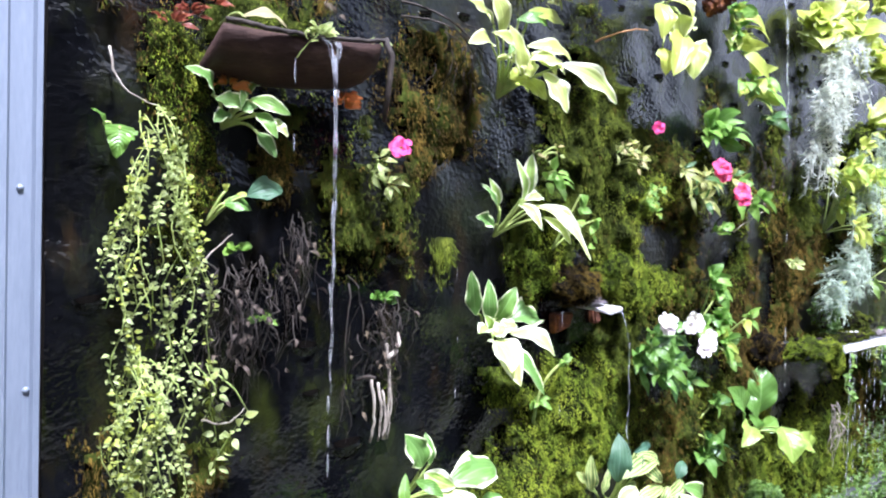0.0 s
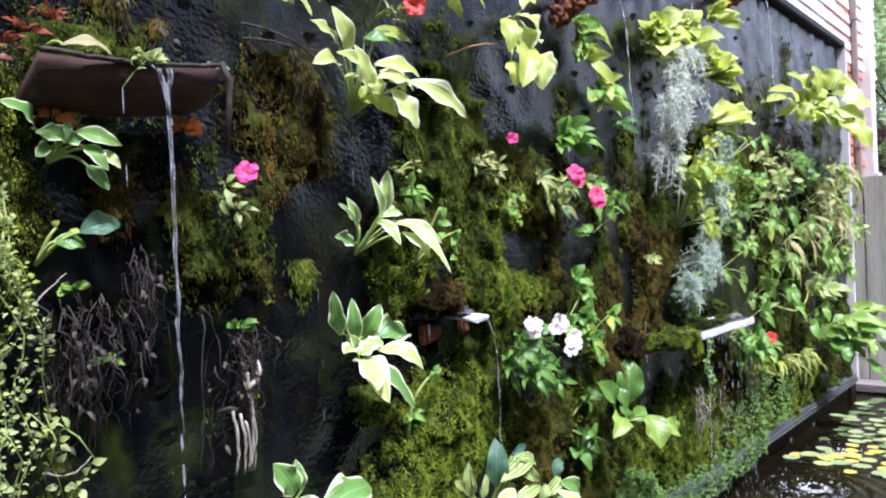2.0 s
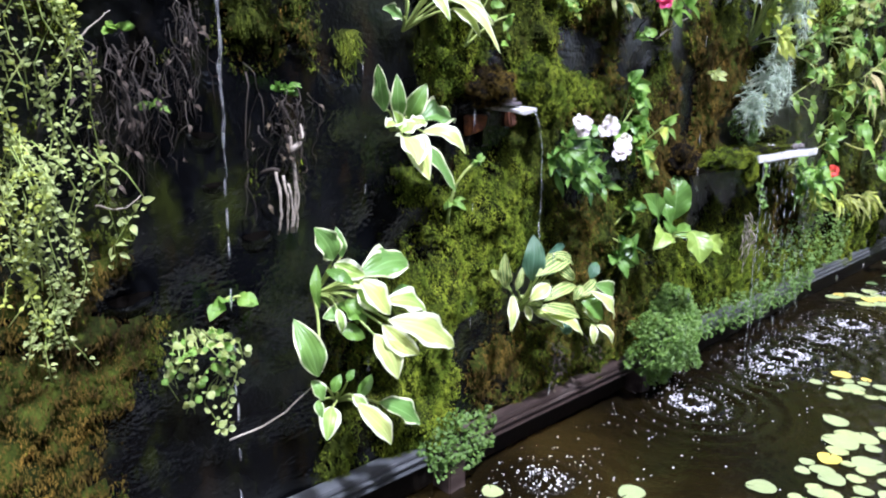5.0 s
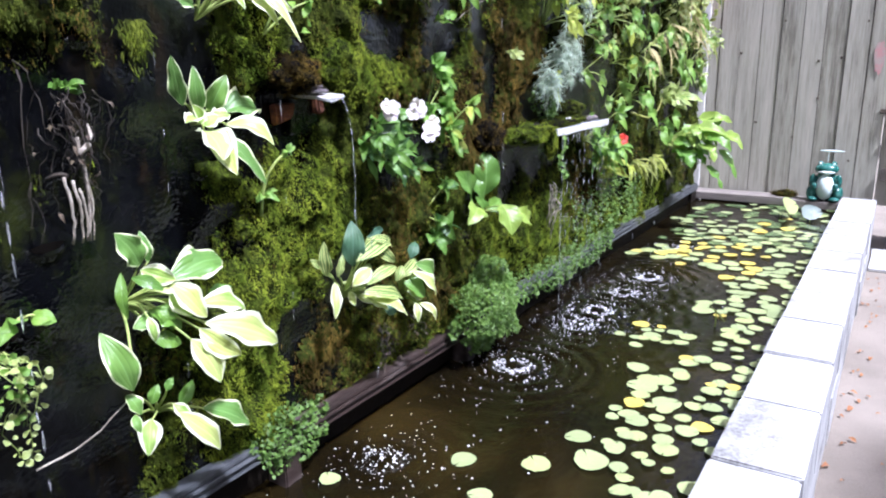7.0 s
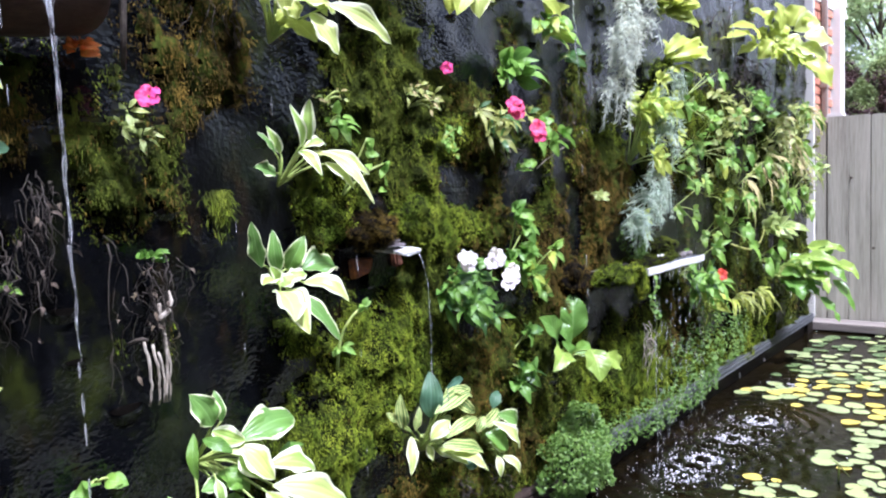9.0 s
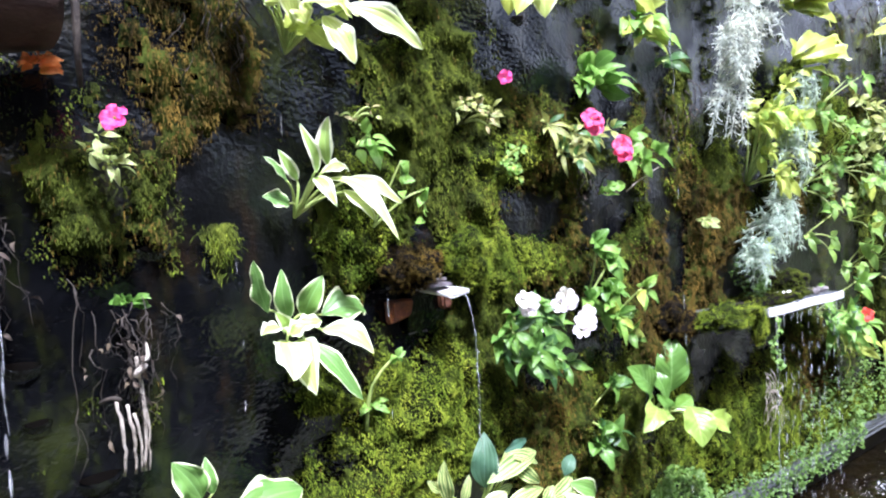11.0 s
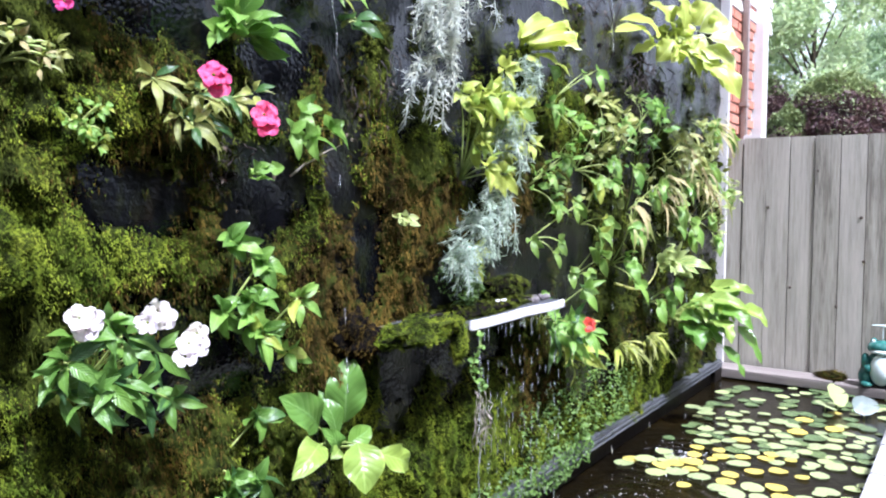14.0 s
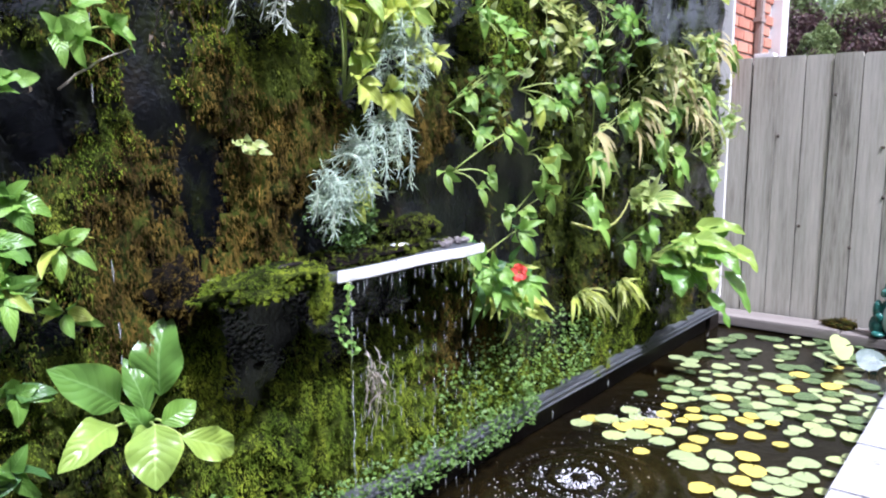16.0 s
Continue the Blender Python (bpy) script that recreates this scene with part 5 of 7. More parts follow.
leaf_plant("hosta", "hosta with white-edged leaves spread flat like a star", (1.284, -0.050, 1.254), [
    (-50, 0, 42, -80, -20, 141, 39, "w"), (-8, 2, 25, -29, -10, 121, 36, "w"), (32, 22, 24, 58, -10, 103, 48, "w"),
    (68, 17, 23, 171, 19, 20, 79, "w"), (58, 3, -3, 126, -72, -51, 54, "c"), (11, -11, -15, 94, -71, -136, 44, "w"),
    (2, -12, -12, -23, -115, -93, 61, "c"), (-40, -40, -5, -81, -138, -56, 71, "c"), (-34, -30, 7, -95, -60, 13, 45, "p"),
    (-13, -10, 6, -51, -30, 48, 28, "p"), (-12, -30, 15, 36, -40, 20, 36, "p"), (-26, -30, 1, 5, -40, 20, 37, "p"),
])
big = leaf_plant("hosta", "big white-edged hosta with tall layered leaves", (1.069, -0.050, 0.917), [
    (19, -10, 83, -27, -10, 158, 59, "w"), (38, -10, 84, 32, 0, 149, 26, "w"), (52, -60, 52, 191, -40, 62, 80, "w"),
    (-11, -50, 87, 36, -90, 60, 46, "p"), (-32, -50, 77, 6, -90, 46, 27, "g"), (-25, -10, 80, -36, -30, -8, 23, "g"),
    (28, -80, 54, 75, -120, -22, 53, "c"), (92, -80, -5, 194, -100, -41, 56, "p"), (76, -110, -36, 232, -150, -124, 71, "c"),
    (54, -120, -38, 108, -170, -104, 49, "c"),
], fill=5)
leaf_plant("hosta", "", (1.069, -0.050, 0.917), [
    (33, -120, -52, 63, -160, -145, 54, "c"), (-4, -50, 2, 46, -80, -41, 54, "g"), (13, -50, -26, -42, -50, -20, 42, "w"),
    (-20, -70, 1, -19, -80, -50, 23, "p"), (-11, -60, -49, 42, -80, -71, 35, "g"), (-82, -90, -122, -105, -50, -6, 57, "w"),
    (130, -50, -26, 221, -30, -9, 28, "g"), (33, -70, 31, 57, -100, -17, 40, "p"),
], root=big)
leaf_plant("hosta", "low shoots of a white-edged hosta", (1.117, -0.050, 0.662), [
    (19, -90, 35, 113, -120, -38, 61, "w"), (-46, -100, 56, 21, -130, -49, 49, "c"), (-100, -90, 63, -137, -120, 11, 45, "p"),
    (-134, -70, 121, -120, -90, 80, 33, "w"), (-134, -90, 86, -141, -110, 56, 20, "w"), (-13, -60, 41, 32, -50, 83, 27, "g"),
    (-69, -50, 70, -48, -50, 105, 24, "g"), (-32, -50, 84, -13, -50, 106, 18, "g"), (-42, -80, 67, -18, -100, 36, 27, "p"),
])
leaf_plant("hosta", "hosta with gold-striped narrow leaves", (1.736, -0.040, 0.742), [
    (-118, -30, 100, -136, -40, 198, 34, "s"), (-86, -40, 90, -67, -40, 150, 22, "s"), (-112, -50, 86, -154, -80, 4, 31, "c"),
    (-33, -60, 123, 155, -40, 142, 47, "s"), (32, -50, 169, 132, -60, 129, 30, "s"), (48, -60, 145, 118, -80, 92, 35, "s"),
    (45, -40, 171, 127, -30, 183, 24, "b"), (-51, -60, 62, 16, -70, 96, 43, "c"), (6, -60, 46, 142, -70, 65, 38, "s"),
    (-20, -70, 39, 109, -110, -14, 41, "s"), (3, -80, 12, 101, -130, -61, 44, "c"), (-134, -30, 128, -167, -20, 155, 22, "s"),
], fill=8)
leaf_plant("hosta", "smaller gold-striped hosta beside the first", (2.008, -0.040, 0.660), [
    (-37, -50, 149, 4, -40, 191, 36, "b"), (-86, -50, 106, -7, -50, 142, 40, "s"), (-43, -70, 139, 43, -80, 91, 48, "w"),
    (-76, -80, 125, 10, -110, 33, 37, "c"), (-89, -60, 91, -22, -90, 32, 64, "g"), (-74, -90, 31, -88, -110, -23, 25, "c"),
    (-59, -90, 25, -8, -120, -39, 29, "c"), (-181, -60, 48, -161, -80, 19, 42, "b"), (-115, -50, 100, -78, -50, 138, 30, "s"),
], fill=6)
leaf_plant("blue_hosta", "single blue-green hosta leaf standing upright", (1.736, -0.040, 0.742), [
    (-9, -30, 100, 0, -20, 224, 64, "b"),
])
leaf_plant("heart_leaf_plant", "plant with large ovate bright green leaves", (2.452, -0.040, 0.846), [
    (7, -35, 74, 43, -20, 229, 100, "g"), (-68, -24, 78, -195, -37, 184, 91, "g"), (-27, -40, 48, -40, 3, 155, 54, "g"),
    (-23, -40, 9, -80, -50, 88, 47, "g"), (-4, -52, 26, 65, -68, 54, 55, "g"), (-98, -59, 55, -220, -99, 18, 69, "v"),
    (-66, -142, 66, -101, -198, -27, 98, "v"), (-37, -174, 42, 71, -175, -25, 65, "v"), (-30, -50, 25, -76, -70, 15, 35, "v"),
])
leaf_plant("hosta", "large chartreuse hosta with long arching leaves", (1.319, -0.040, 1.777), [
    (-76, -60, 109, -122, -70, 200, 44, "y"), (-98, -60, 124, -174, -60, 161, 39, "y"), (-101, -60, 82, -182, -70, 73, 47, "y"),
    (-55, -80, 69, -135, -90, 98, 33, "y"), (-44, -90, 22, -82, -90, 125, 36, "y"), (-14, -40, 159, 80, -50, 153, 35, "g"),
    (11, -50, 181, 122, -60, 167, 37, "l"), (-33, -90, 90, 89, -110, 75, 40, "y"), (-35, -100, 58, 56, -120, 39, 52, "y"),
    (40, -120, 60, 176, -170, -10, 51, "c"), (-1, -110, 38, 46, -140, -45, 51, "c"), (-45, -90, 59, -27, -100, 22, 44, "y"),
    (-49, -60, 23, -11, -80, 36, 42, "l"),
], fill=9)
leaf_plant("hosta", "chartreuse hosta with broad upright leaves", (1.535, -0.050, 2.163), [
    (-61, -50, 24, -110, -50, 58, 48, "l"), (-23, -70, 16, -23, -70, 122, 69, "l"), (20, -80, 46, 210, -100, 36, 45, "l"),
    (-28, -90, -2, 32, -120, -62, 53, "y"), (-85, -90, -64, 71, -140, -129, 58, "l"), (-153, -80, -99, -103, -100, -144, 58, "w"),
    (-153, -60, -78, -101, -70, -59, 30, "l"), (38, -70, -66, 143, -80, -65, 39, "l"), (-3, -80, -99, 30, -100, -148, 34, "l"),
    (-132, -60, 6, -86, -70, -13, 38, "y"), (-56, -50, -14, -60, -60, -80, 42, "g"),
], fill=9)
leaf_plant("hosta", "chartreuse hosta hanging in folded leaves", (1.953, -0.040, 2.111), [
    (-79, -50, -9, -35, -90, -78, 94, "y"), (-134, -50, -29, -155, -80, -131, 63, "l"), (-46, -70, -91, -142, -100, -224, 82, "l"),
    (-15, -70, -119, 47, -90, -163, 63, "y"), (-26, -80, -132, -49, -110, -222, 74, "y"), (-128, -60, -145, -139, -80, -221, 53, "l"),
    (-28, -40, 18, 32, -40, 46, 44, "y"),
], fill=6)
leaf_plant("hosta", "small chartreuse hosta on the upper wall", (1.138, -0.030, 2.031), [
    (-17, -30, 13, -39, -30, 58, 18, "y"), (-40, -40, -4, -79, -60, -50, 33, "l"), (-31, -40, 3, 8, -50, -9, 39, "l"),
    (-6, -50, -7, 47, -60, 5, 24, "y"), (16, -50, -19, 36, -70, -51, 18, "l"), (-45, -60, -29, -3, -90, -92, 28, "y"),
    (-50, -40, -41, -21, -60, -64, 38, "l"),
], fill=2)
leaf_plant("hosta", "small white-edged hosta with grey-green leaves", (0.675, -0.030, 1.639), [
    (-41, -40, 40, -96, -60, 76, 36, "w"), (5, -50, 28, -47, -60, 33, 34, "w"), (-13, -40, 17, -45, -50, -2, 27, "w"),
    (1, -50, 55, -7, -70, 22, 13, "w"), (15, -40, 48, 45, -30, 71, 20, "w"), (7, -70, 38, 63, -100, 16, 27, "w"),
    (17, -70, 18, 42, -100, -23, 25, "w"), (42, -80, 10, 59, -100, -20, 17, "c"), (30, -50, -11, 51, -80, -51, 25, "w"),
    (-3, -60, 21, 20, -70, 28, 27, "w"),
])
leaf_plant("hosta", "young hosta with blue-green leaves", (0.649, -0.020, 1.476), [
    (43, -50, 48, 109, -50, 63, 41, "b"), (13, -30, 35, 58, -40, 25, 31, "g"), (20, -20, 55, 23, -30, 68, 15, "l"),
    (35, -30, 48, 53, -40, 50, 12, "l"),
])
leaf_plant("hosta", "large green hosta overhanging the pond's end", (4.900, -0.040, 0.854), [
    (50, -198, 159, 150, -354, 123, 79, "v"), (0, -210, 108, 50, -360, 49, 88, "v"), (0, -269, 62, 0, -389, -28, 103, "g"),
    (50, -336, 62, 50, -442, -17, 83, "v"), (-50, -135, 100, -100, -230, 42, 97, "v"), (-50, -224, -5, -100, -317, -88, 117, "v"),
    (-100, -126, -36, -150, -194, -123, 132, "g"), (-100, -85, 22, -100, -174, 2, 87, "g"), (0, -266, -137, 0, -355, -263, 73, "g"),
    (50, -318, -49, 50, -418, -202, 84, "g"), (0, -220, 72, 0, -255, -9, 104, "g"), (-100, -132, -72, -50, -208, -88, 98, "g"),
    (50, -246, 123, 100, -300, 161, 73, "g"),
], shape="heart", fill=18)
clump("hosta", "green hosta low at the wall's far end", 5.02, 0.80, 22, 0.15, 0.10, "bright", "heart", droop=0.6, alt="fresh", out=1.4, up=0.5, y=-0.06, rise=0.10, spread=0.9)
leaf_plant("seedling", "heart-shaped seedling leaves on bare felt", (0.50, -0.02, 1.60), [(0, -25, 15, -6, -30, -30, 42, "g"), (-20, -15, 20, -40, -20, 42, 17, "g"), (18, -20, 4, 28, -25, 14, 20, "g")], shape="heart", category="seedling")
leaf_plant("hosta", "big lime hosta at the top far corner of the wall", (4.620, -0.040, 2.205), [
    (-100, -37, -35, -422, 10, -11, 71, "l"), (-150, -30, -65, -537, 10, -87, 64, "l"), (-100, -48, -62, -287, 10, -129, 77, "l"),
    (0, -74, -4, -100, 8, 137, 127, "l"), (0, -122, 11, 0, -101, 169, 151, "l"), (50, -153, 37, 100, -213, 140, 141, "l"),
    (50, -175, 7, 150, -279, 55, 130, "y"), (0, -235, -36, 100, -360, -86, 138, "y"), (0, -189, -76, 50, -332, -197, 137, "y"),
    (-50, -243, -164, 0, -375, -318, 123, "l"), (-50, -159, -101, -50, -315, -276, 135, "l"), (-50, -108, -92, -100, -221, -228, 118, "l"),
    (-100, -107, -49, -150, -52, -147, 106, "l"),
], fill=24)
clump("lime_hosta", "bright lime hosta tuft on the upper wall", 2.64, 2.49, 34, 0.10, 0.075, "lime", droop=0.5, alt="gold", rise=0.04)
clump("lime_hosta", "bright lime hosta tuft on the upper wall", 2.86, 2.15, 64, 0.10, 0.075, "lime", droop=0.45, alt="gold", rise=0.10, spread=1.15)
clump("lime_hosta", "bright lime hosta tuft on the upper wall", 3.34, 2.13, 46, 0.11, 0.08, "lime", droop=0.5, alt="gold", rise=0.08, spread=1.15)
leaf_plant("lime_hosta", "lime hosta with leaves bent downwards", (3.342, -0.040, 1.912), [
    (-63, -60, 28, 173, -100, 64, 73, "l"), (-87, -50, 41, 95, -60, 133, 60, "l"), (8, -90, 34, 171, -130, 32, 65, "y"),
    (-35, -70, -3, 124, -120, -57, 54, "l"), (-53, -30, 16, -69, -30, 108, 51, "l"), (-61, -50, -14, 7, -80, -44, 43, "l"),
    (46, -80, 93, 165, -120, 67, 62, "l"),
], fill=6)
clump("lime_hosta", "bright lime hosta tuft on the upper wall", 3.10, 2.22, 46, 0.11, 0.08, "lime", droop=0.5, alt="gold", rise=0.06, spread=1.1)
clump("lime_hosta", "small lime hosta beside a water spout", 2.50, 2.30, 14, 0.10, 0.06, "lime", droop=0.5, rise=0.08)
clump("lime_hosta", "small lime hosta under the wall's top edge", 3.42, 2.40, 14, 0.10, 0.05, "lime", droop=0.4)
clump("soft_leaf_plant", "grey-green plant cascading in small leaves", 2.30, 2.05, 40, 0.075, 0.038, "bright", droop=0.9, alt="lime", rise=0.12)
clump("soft_leaf_plant", "grey-green plant cascading in small leaves", 2.42, 1.92, 30, 0.075, 0.038, "lime", droop=1.0, alt="bright", rise=0.06)
clump("leafy_plant", "green plant with pointed arching leaves", 2.20, 1.775, 30, 0.09, 0.040, "bright", droop=0.5, alt="green", spread=1.15)
clump("leafy_plant", "small dark leafy plant on the felt", 2.52, 1.86, 8, 0.06, 0.03, "deep", droop=0.5)
clump("grass_tuft", "small tuft of arching green blades", 0.996, 2.03, 9, 0.05, 0.010, "lime", "lance", droop=0.8, spread=0.7)
clump("pale_tuft", "small pale rosette on bare felt", 0.872, 2.07, 16, 0.020, 0.013, "trail", droop=0.3, leaf_parts=False)
clump("pale_tuft", "small pale rosette on bare felt", 0.866, 2.00, 16, 0.020, 0.013, "trail", droop=0.3, leaf_parts=False)
clump("pale_tuft", "small pale plant with thin leaves", 0.61, 1.90, 20, 0.028, 0.012, "trail", droop=0.3, leaf_parts=False)
for bx, bz in ((0.575, 1.79), (0.605, 1.81), (0.64, 1.835), (0.675, 1.86)):
    clump("bronze_plant", "bronze-red straggling plant beside the brown trough", bx, bz, 16, 0.024, 0.008, "bronze", "lance", droop=0.2, leaf_parts=False, y=-0.035)
leaf_plant("dry_leaf", "curled tan dead leaf lying on the trough's end", (0.665, -0.10, 1.805), [(0, 0, 0, 75, -10, -6, 26, "d")], category="leaf")
clump("small_rosette", "little green rosette on roots", 0.70, 1.43, 14, 0.022, 0.016, "bright", "round", droop=0.2, leaf_parts=False)
clump("small_rosette", "little green rosette on roots", 0.745, 1.31, 10, 0.02, 0.013, "bright", droop=0.2, leaf_parts=False)
clump("leafy_sprout", "small green leafy sprout above the bleached roots", 1.0, 1.335, 22, 0.026, 0.017, "green", "ovate", droop=0.2, leaf_parts=False)
clump("leafy_sprout", "pale sprout hanging from moss", 1.46, 1.075, 12, 0.03, 0.016, "bright", droop=0.7, leaf_parts=False)
clump("leafy_sprout", "young leaf pair in a felt slit", 0.87, 0.945, 5, 0.042, 0.03, "bright", droop=0.5)

# Flowering plants.
rng = np.random.default_rng(29)
bushy("pink_impatiens", "magenta impatiens with one open flower", 0.970, 1.58, 0.06, 0.06, 14, 0.036, "trail", [(0.0, 0.045)], "pink", 0.042, depth=0.07)
bushy("rose_impatiens", "rose-pink impatiens with narrow pale leaves", 2.08, 1.62, 0.22, 0.09, 60, 0.058, "olive", [(-0.03, 0.05), (-0.02, 0.035), (0.085, -0.01), (0.09, -0.028)], "rose", 0.050, depth=0.10, alt="deep", ratio=0.26)
bushy("rose_impatiens", "thin rose impatiens stem with one flower", 1.765, 1.70, 0.14, 0.08, 14, 0.030, "olive", [(0.04, 0.055)], "pink", 0.032, depth=0.06)
bushy("white_impatiens", "white impatiens with glossy dark leaves", 1.87, 1.165, 0.22, 0.16, 100, 0.062, "green", [(-0.085, 0.10), (-0.065, 0.095), (-0.075, 0.082), (0.05, 0.095), (0.062, 0.082), (0.03, 0.078), (0.125, 0.045), (0.108, 0.030), (0.128, 0.022), (0.10, 0.008)], "whitepetal", 0.040, depth=0.11, alt="deep", ratio=0.34)
bushy("red_impatiens", "red impatiens tucked under the lime hosta", 1.40, 2.02, 0.05, 0.06, 8, 0.035, "olive", [(0.0, -0.01)], "redpetal", 0.05, depth=0.10)
bushy("red_impatiens", "red impatiens with arching green leaves", 3.52, 1.05, 0.24, 0.20, 60, 0.085, "bright", [(0.0, -0.03)], "redpetal", 0.05, depth=0.16, alt="deep", ratio=0.34)
bushy("withered_plant", "half-withered plant with pale leaves and buds", 1.735, 1.67, 0.13, 0.07, 13, 0.024, "straw", depth=0.06, alt="trail")
bushy("withered_plant", "half-withered plant with pale buds", 1.45, 1.66, 0.07, 0.04, 7, 0.020, "straw", depth=0.05, alt="trail")
bushy("leafy_sprout", "small green sprout beside the chartreuse hosta", 1.465, 1.61, 0.06, 0.03, 8, 0.040, "bright", depth=0.05, shape="ovate", ratio=0.5)
bushy("leafy_sprout", "bright green leaves patch on moss", 1.86, 1.575, 0.10, 0.07, 60, 0.016, "bright", depth=0.05, shape="ovate", ratio=0.6, alt="lime")
for bx, bz in ((1.513, 1.57), (1.564, 1.51)):
    bud = thing("budding_stem", 1.473, -0.05, 1.44, "thin arching stem ending in a cluster of young leaves", "stem", "budding stems")
    end = np.array([bx - 1.473, -0.05, bz - 1.44])
    v, f = tube(bent((0, 0, 0), end, (0.0, -0.01, 0.015), 8), 0.0028, 0.0018, 6)
    make("stem", v, f, "stem", bud)
    for q in range(6):
        d = unit(rng.normal(0, 1, 3) + (0, -0.4, 0.1)) * 0.028
        v, f, uv = blade(end + (0, 0, -0.012 * q), end + (0, 0, -0.012 * q) + d, 0.018, "ovate", 7, 5)
        make("leaf", v, f, "bright", bud, uv)
bud = thing("budding_stem", 1.445, -0.03, 1.03, "bent pale stem with a small leaf bud at its end", "stem", "budding stems")
v, f = tube(bent((0, 0, 0), (0.047, -0.05, 0.15), (-0.02, 0.0, 0.02), 9), 0.004, 0.0028, 6)
make("stem", v, f, "stem", bud)
for q in range(5):
    d = unit(rng.normal(0, 1, 3) + (0.3, -0.4, 0.0)) * 0.022
    v, f, uv = blade((0.047, -0.05, 0.15), np.array([0.047, -0.05, 0.15]) + d, 0.014, "ovate", 7, 5)
    make("leaf", v, f, "bright", bud, uv)

# Leafy climbers.
rng = np.random.default_rng(31)
bushy("ivy", "small-leaved green ivy climbing the moss", 2.17, 1.27, 0.16, 0.26, 40, 0.052, "green", depth=0.09, shape="heart", alt="bright", ratio=0.75)
bushy("ivy", "green plant with drooping leaf tips", 2.25, 1.17, 0.14, 0.14, 30, 0.06, "bright", depth=0.10, shape="ovate", alt="lime", ratio=0.4)
bushy("ivy", "small-leaved ivy beneath the white flowers", 2.12, 0.93, 0.18, 0.18, 26, 0.055, "green", depth=0.08, shape="heart", alt="deep", ratio=0.72)
bushy("ivy", "few ivy leaves beside a thin twig", 2.36, 1.60, 0.10, 0.10, 12, 0.05, "bright", depth=0.08, shape="heart", ratio=0.7)
bushy("ivy", "pair of small leaves on bare felt", 2.235, 1.50, 0.04, 0.03, 5, 0.04, "bright", depth=0.05, shape="heart", ratio=0.75)
bushy("ivy", "tiny pale leaves on brown moss", 2.70, 1.41, 0.05, 0.06, 6, 0.035, "trail", depth=0.05, shape="ovate", ratio=0.6)
bushy("sage", "soft green leafy stems beside the silver plant", 3.02, 1.58, 0.20, 0.38, 84, 0.070, "lime", depth=0.16, shape="ovate", alt="fresh", ratio=0.42)
bushy("leafy_sprout", "lime sprout below the silver plant", 2.98, 1.28, 0.12, 0.06, 12, 0.05, "lime", depth=0.10, shape="ovate", ratio=0.5)
k = 0
for x, z, w, h, n, leaf, m, al in ((3.42, 1.55, 0.3, 0.3, 40, 0.06, "bright", "olive"), (3.45, 1.35, 0.3, 0.2, 34, 0.06, "olive", "bright"), (3.8, 1.62, 0.34, 0.3, 44, 0.075, "bright", "green"), (3.85, 1.40, 0.34, 0.24, 36, 0.085, "bright", "lime"),
                                   (3.75, 1.18, 0.3, 0.2, 30, 0.07, "bright", "green"), (4.2, 1.70, 0.4, 0.34, 44, 0.08, "green", "bright"), (4.3, 1.45, 0.4, 0.3, 44, 0.09, "bright", "olive"), (4.15, 1.22, 0.3, 0.24, 34, 0.09, "green", "trail"),
                                   (4.75, 1.70, 0.5, 0.4, 50, 0.09, "bright", "olive"), (4.85, 1.40, 0.5, 0.34, 50, 0.10, "olive", "trail"), (5.3, 1.75, 0.5, 0.4, 44, 0.10, "bright", "green"), (5.35, 1.40, 0.46, 0.36, 44, 0.10, "olive", "bright"), (3.62, 1.85, 0.3, 0.2, 24, 0.07, "green", "bright"), (4.55, 1.0, 0.4, 0.2, 30, 0.09, "green", "bright")):
    bushy("climber", ("tangled green climber with pointed leaves", "olive climber hanging in loose shoots")[m == "olive"], x, z, w, h, int(n * 0.46), leaf * 0.78, {"bright": "vine", "green": "bright", "olive": "vine"}.get(m, m), depth=0.13, shape="ovate", alt={"trail": "bright", "olive": "green"}.get(al, al), ratio=0.56, droop=0.55)
clump("striped_plant", "cream and green striped leaves in a loose rosette", 4.58, 1.13, 34, 0.12, 0.045, "trail", droop=0.5, alt="striped", y=-0.08)
clump("fern", "arching green fern leaves by the ledge", 3.60, 0.95, 26, 0.11, 0.032, "bright", "lance", droop=0.9, alt="lime", y=-0.05)
clump("fern", "arching green fern leaves by the ledge", 3.72, 0.86, 22, 0.10, 0.030, "lime", "lance", droop=1.0, alt="bright", y=-0.04)
clump("fern", "yellow-green drooping fronds above the rail", 4.2, 0.80, 40, 0.09, 0.014, "olive", "lance", droop=1.3, alt="lime", y=-0.03)
clump("fern", "yellow-green drooping fronds above the rail", 4.55, 0.78, 40, 0.09, 0.014, "lime", "lance", droop=1.3, alt="olive", y=-0.03)


for x, z, n in ((4.85, 1.62, 26), (5.15, 1.45, 26), (4.55, 1.42, 20), (5.35, 1.75, 20), (4.2, 1.30, 14)):
    clump("withered_plant", "straw-coloured withered leaves hanging among the climbers", x, z, n, 0.10, 0.020, "straw", "lance", droop=1.7, alt="olive", spread=0.8, y=-0.07, rise=0.12)

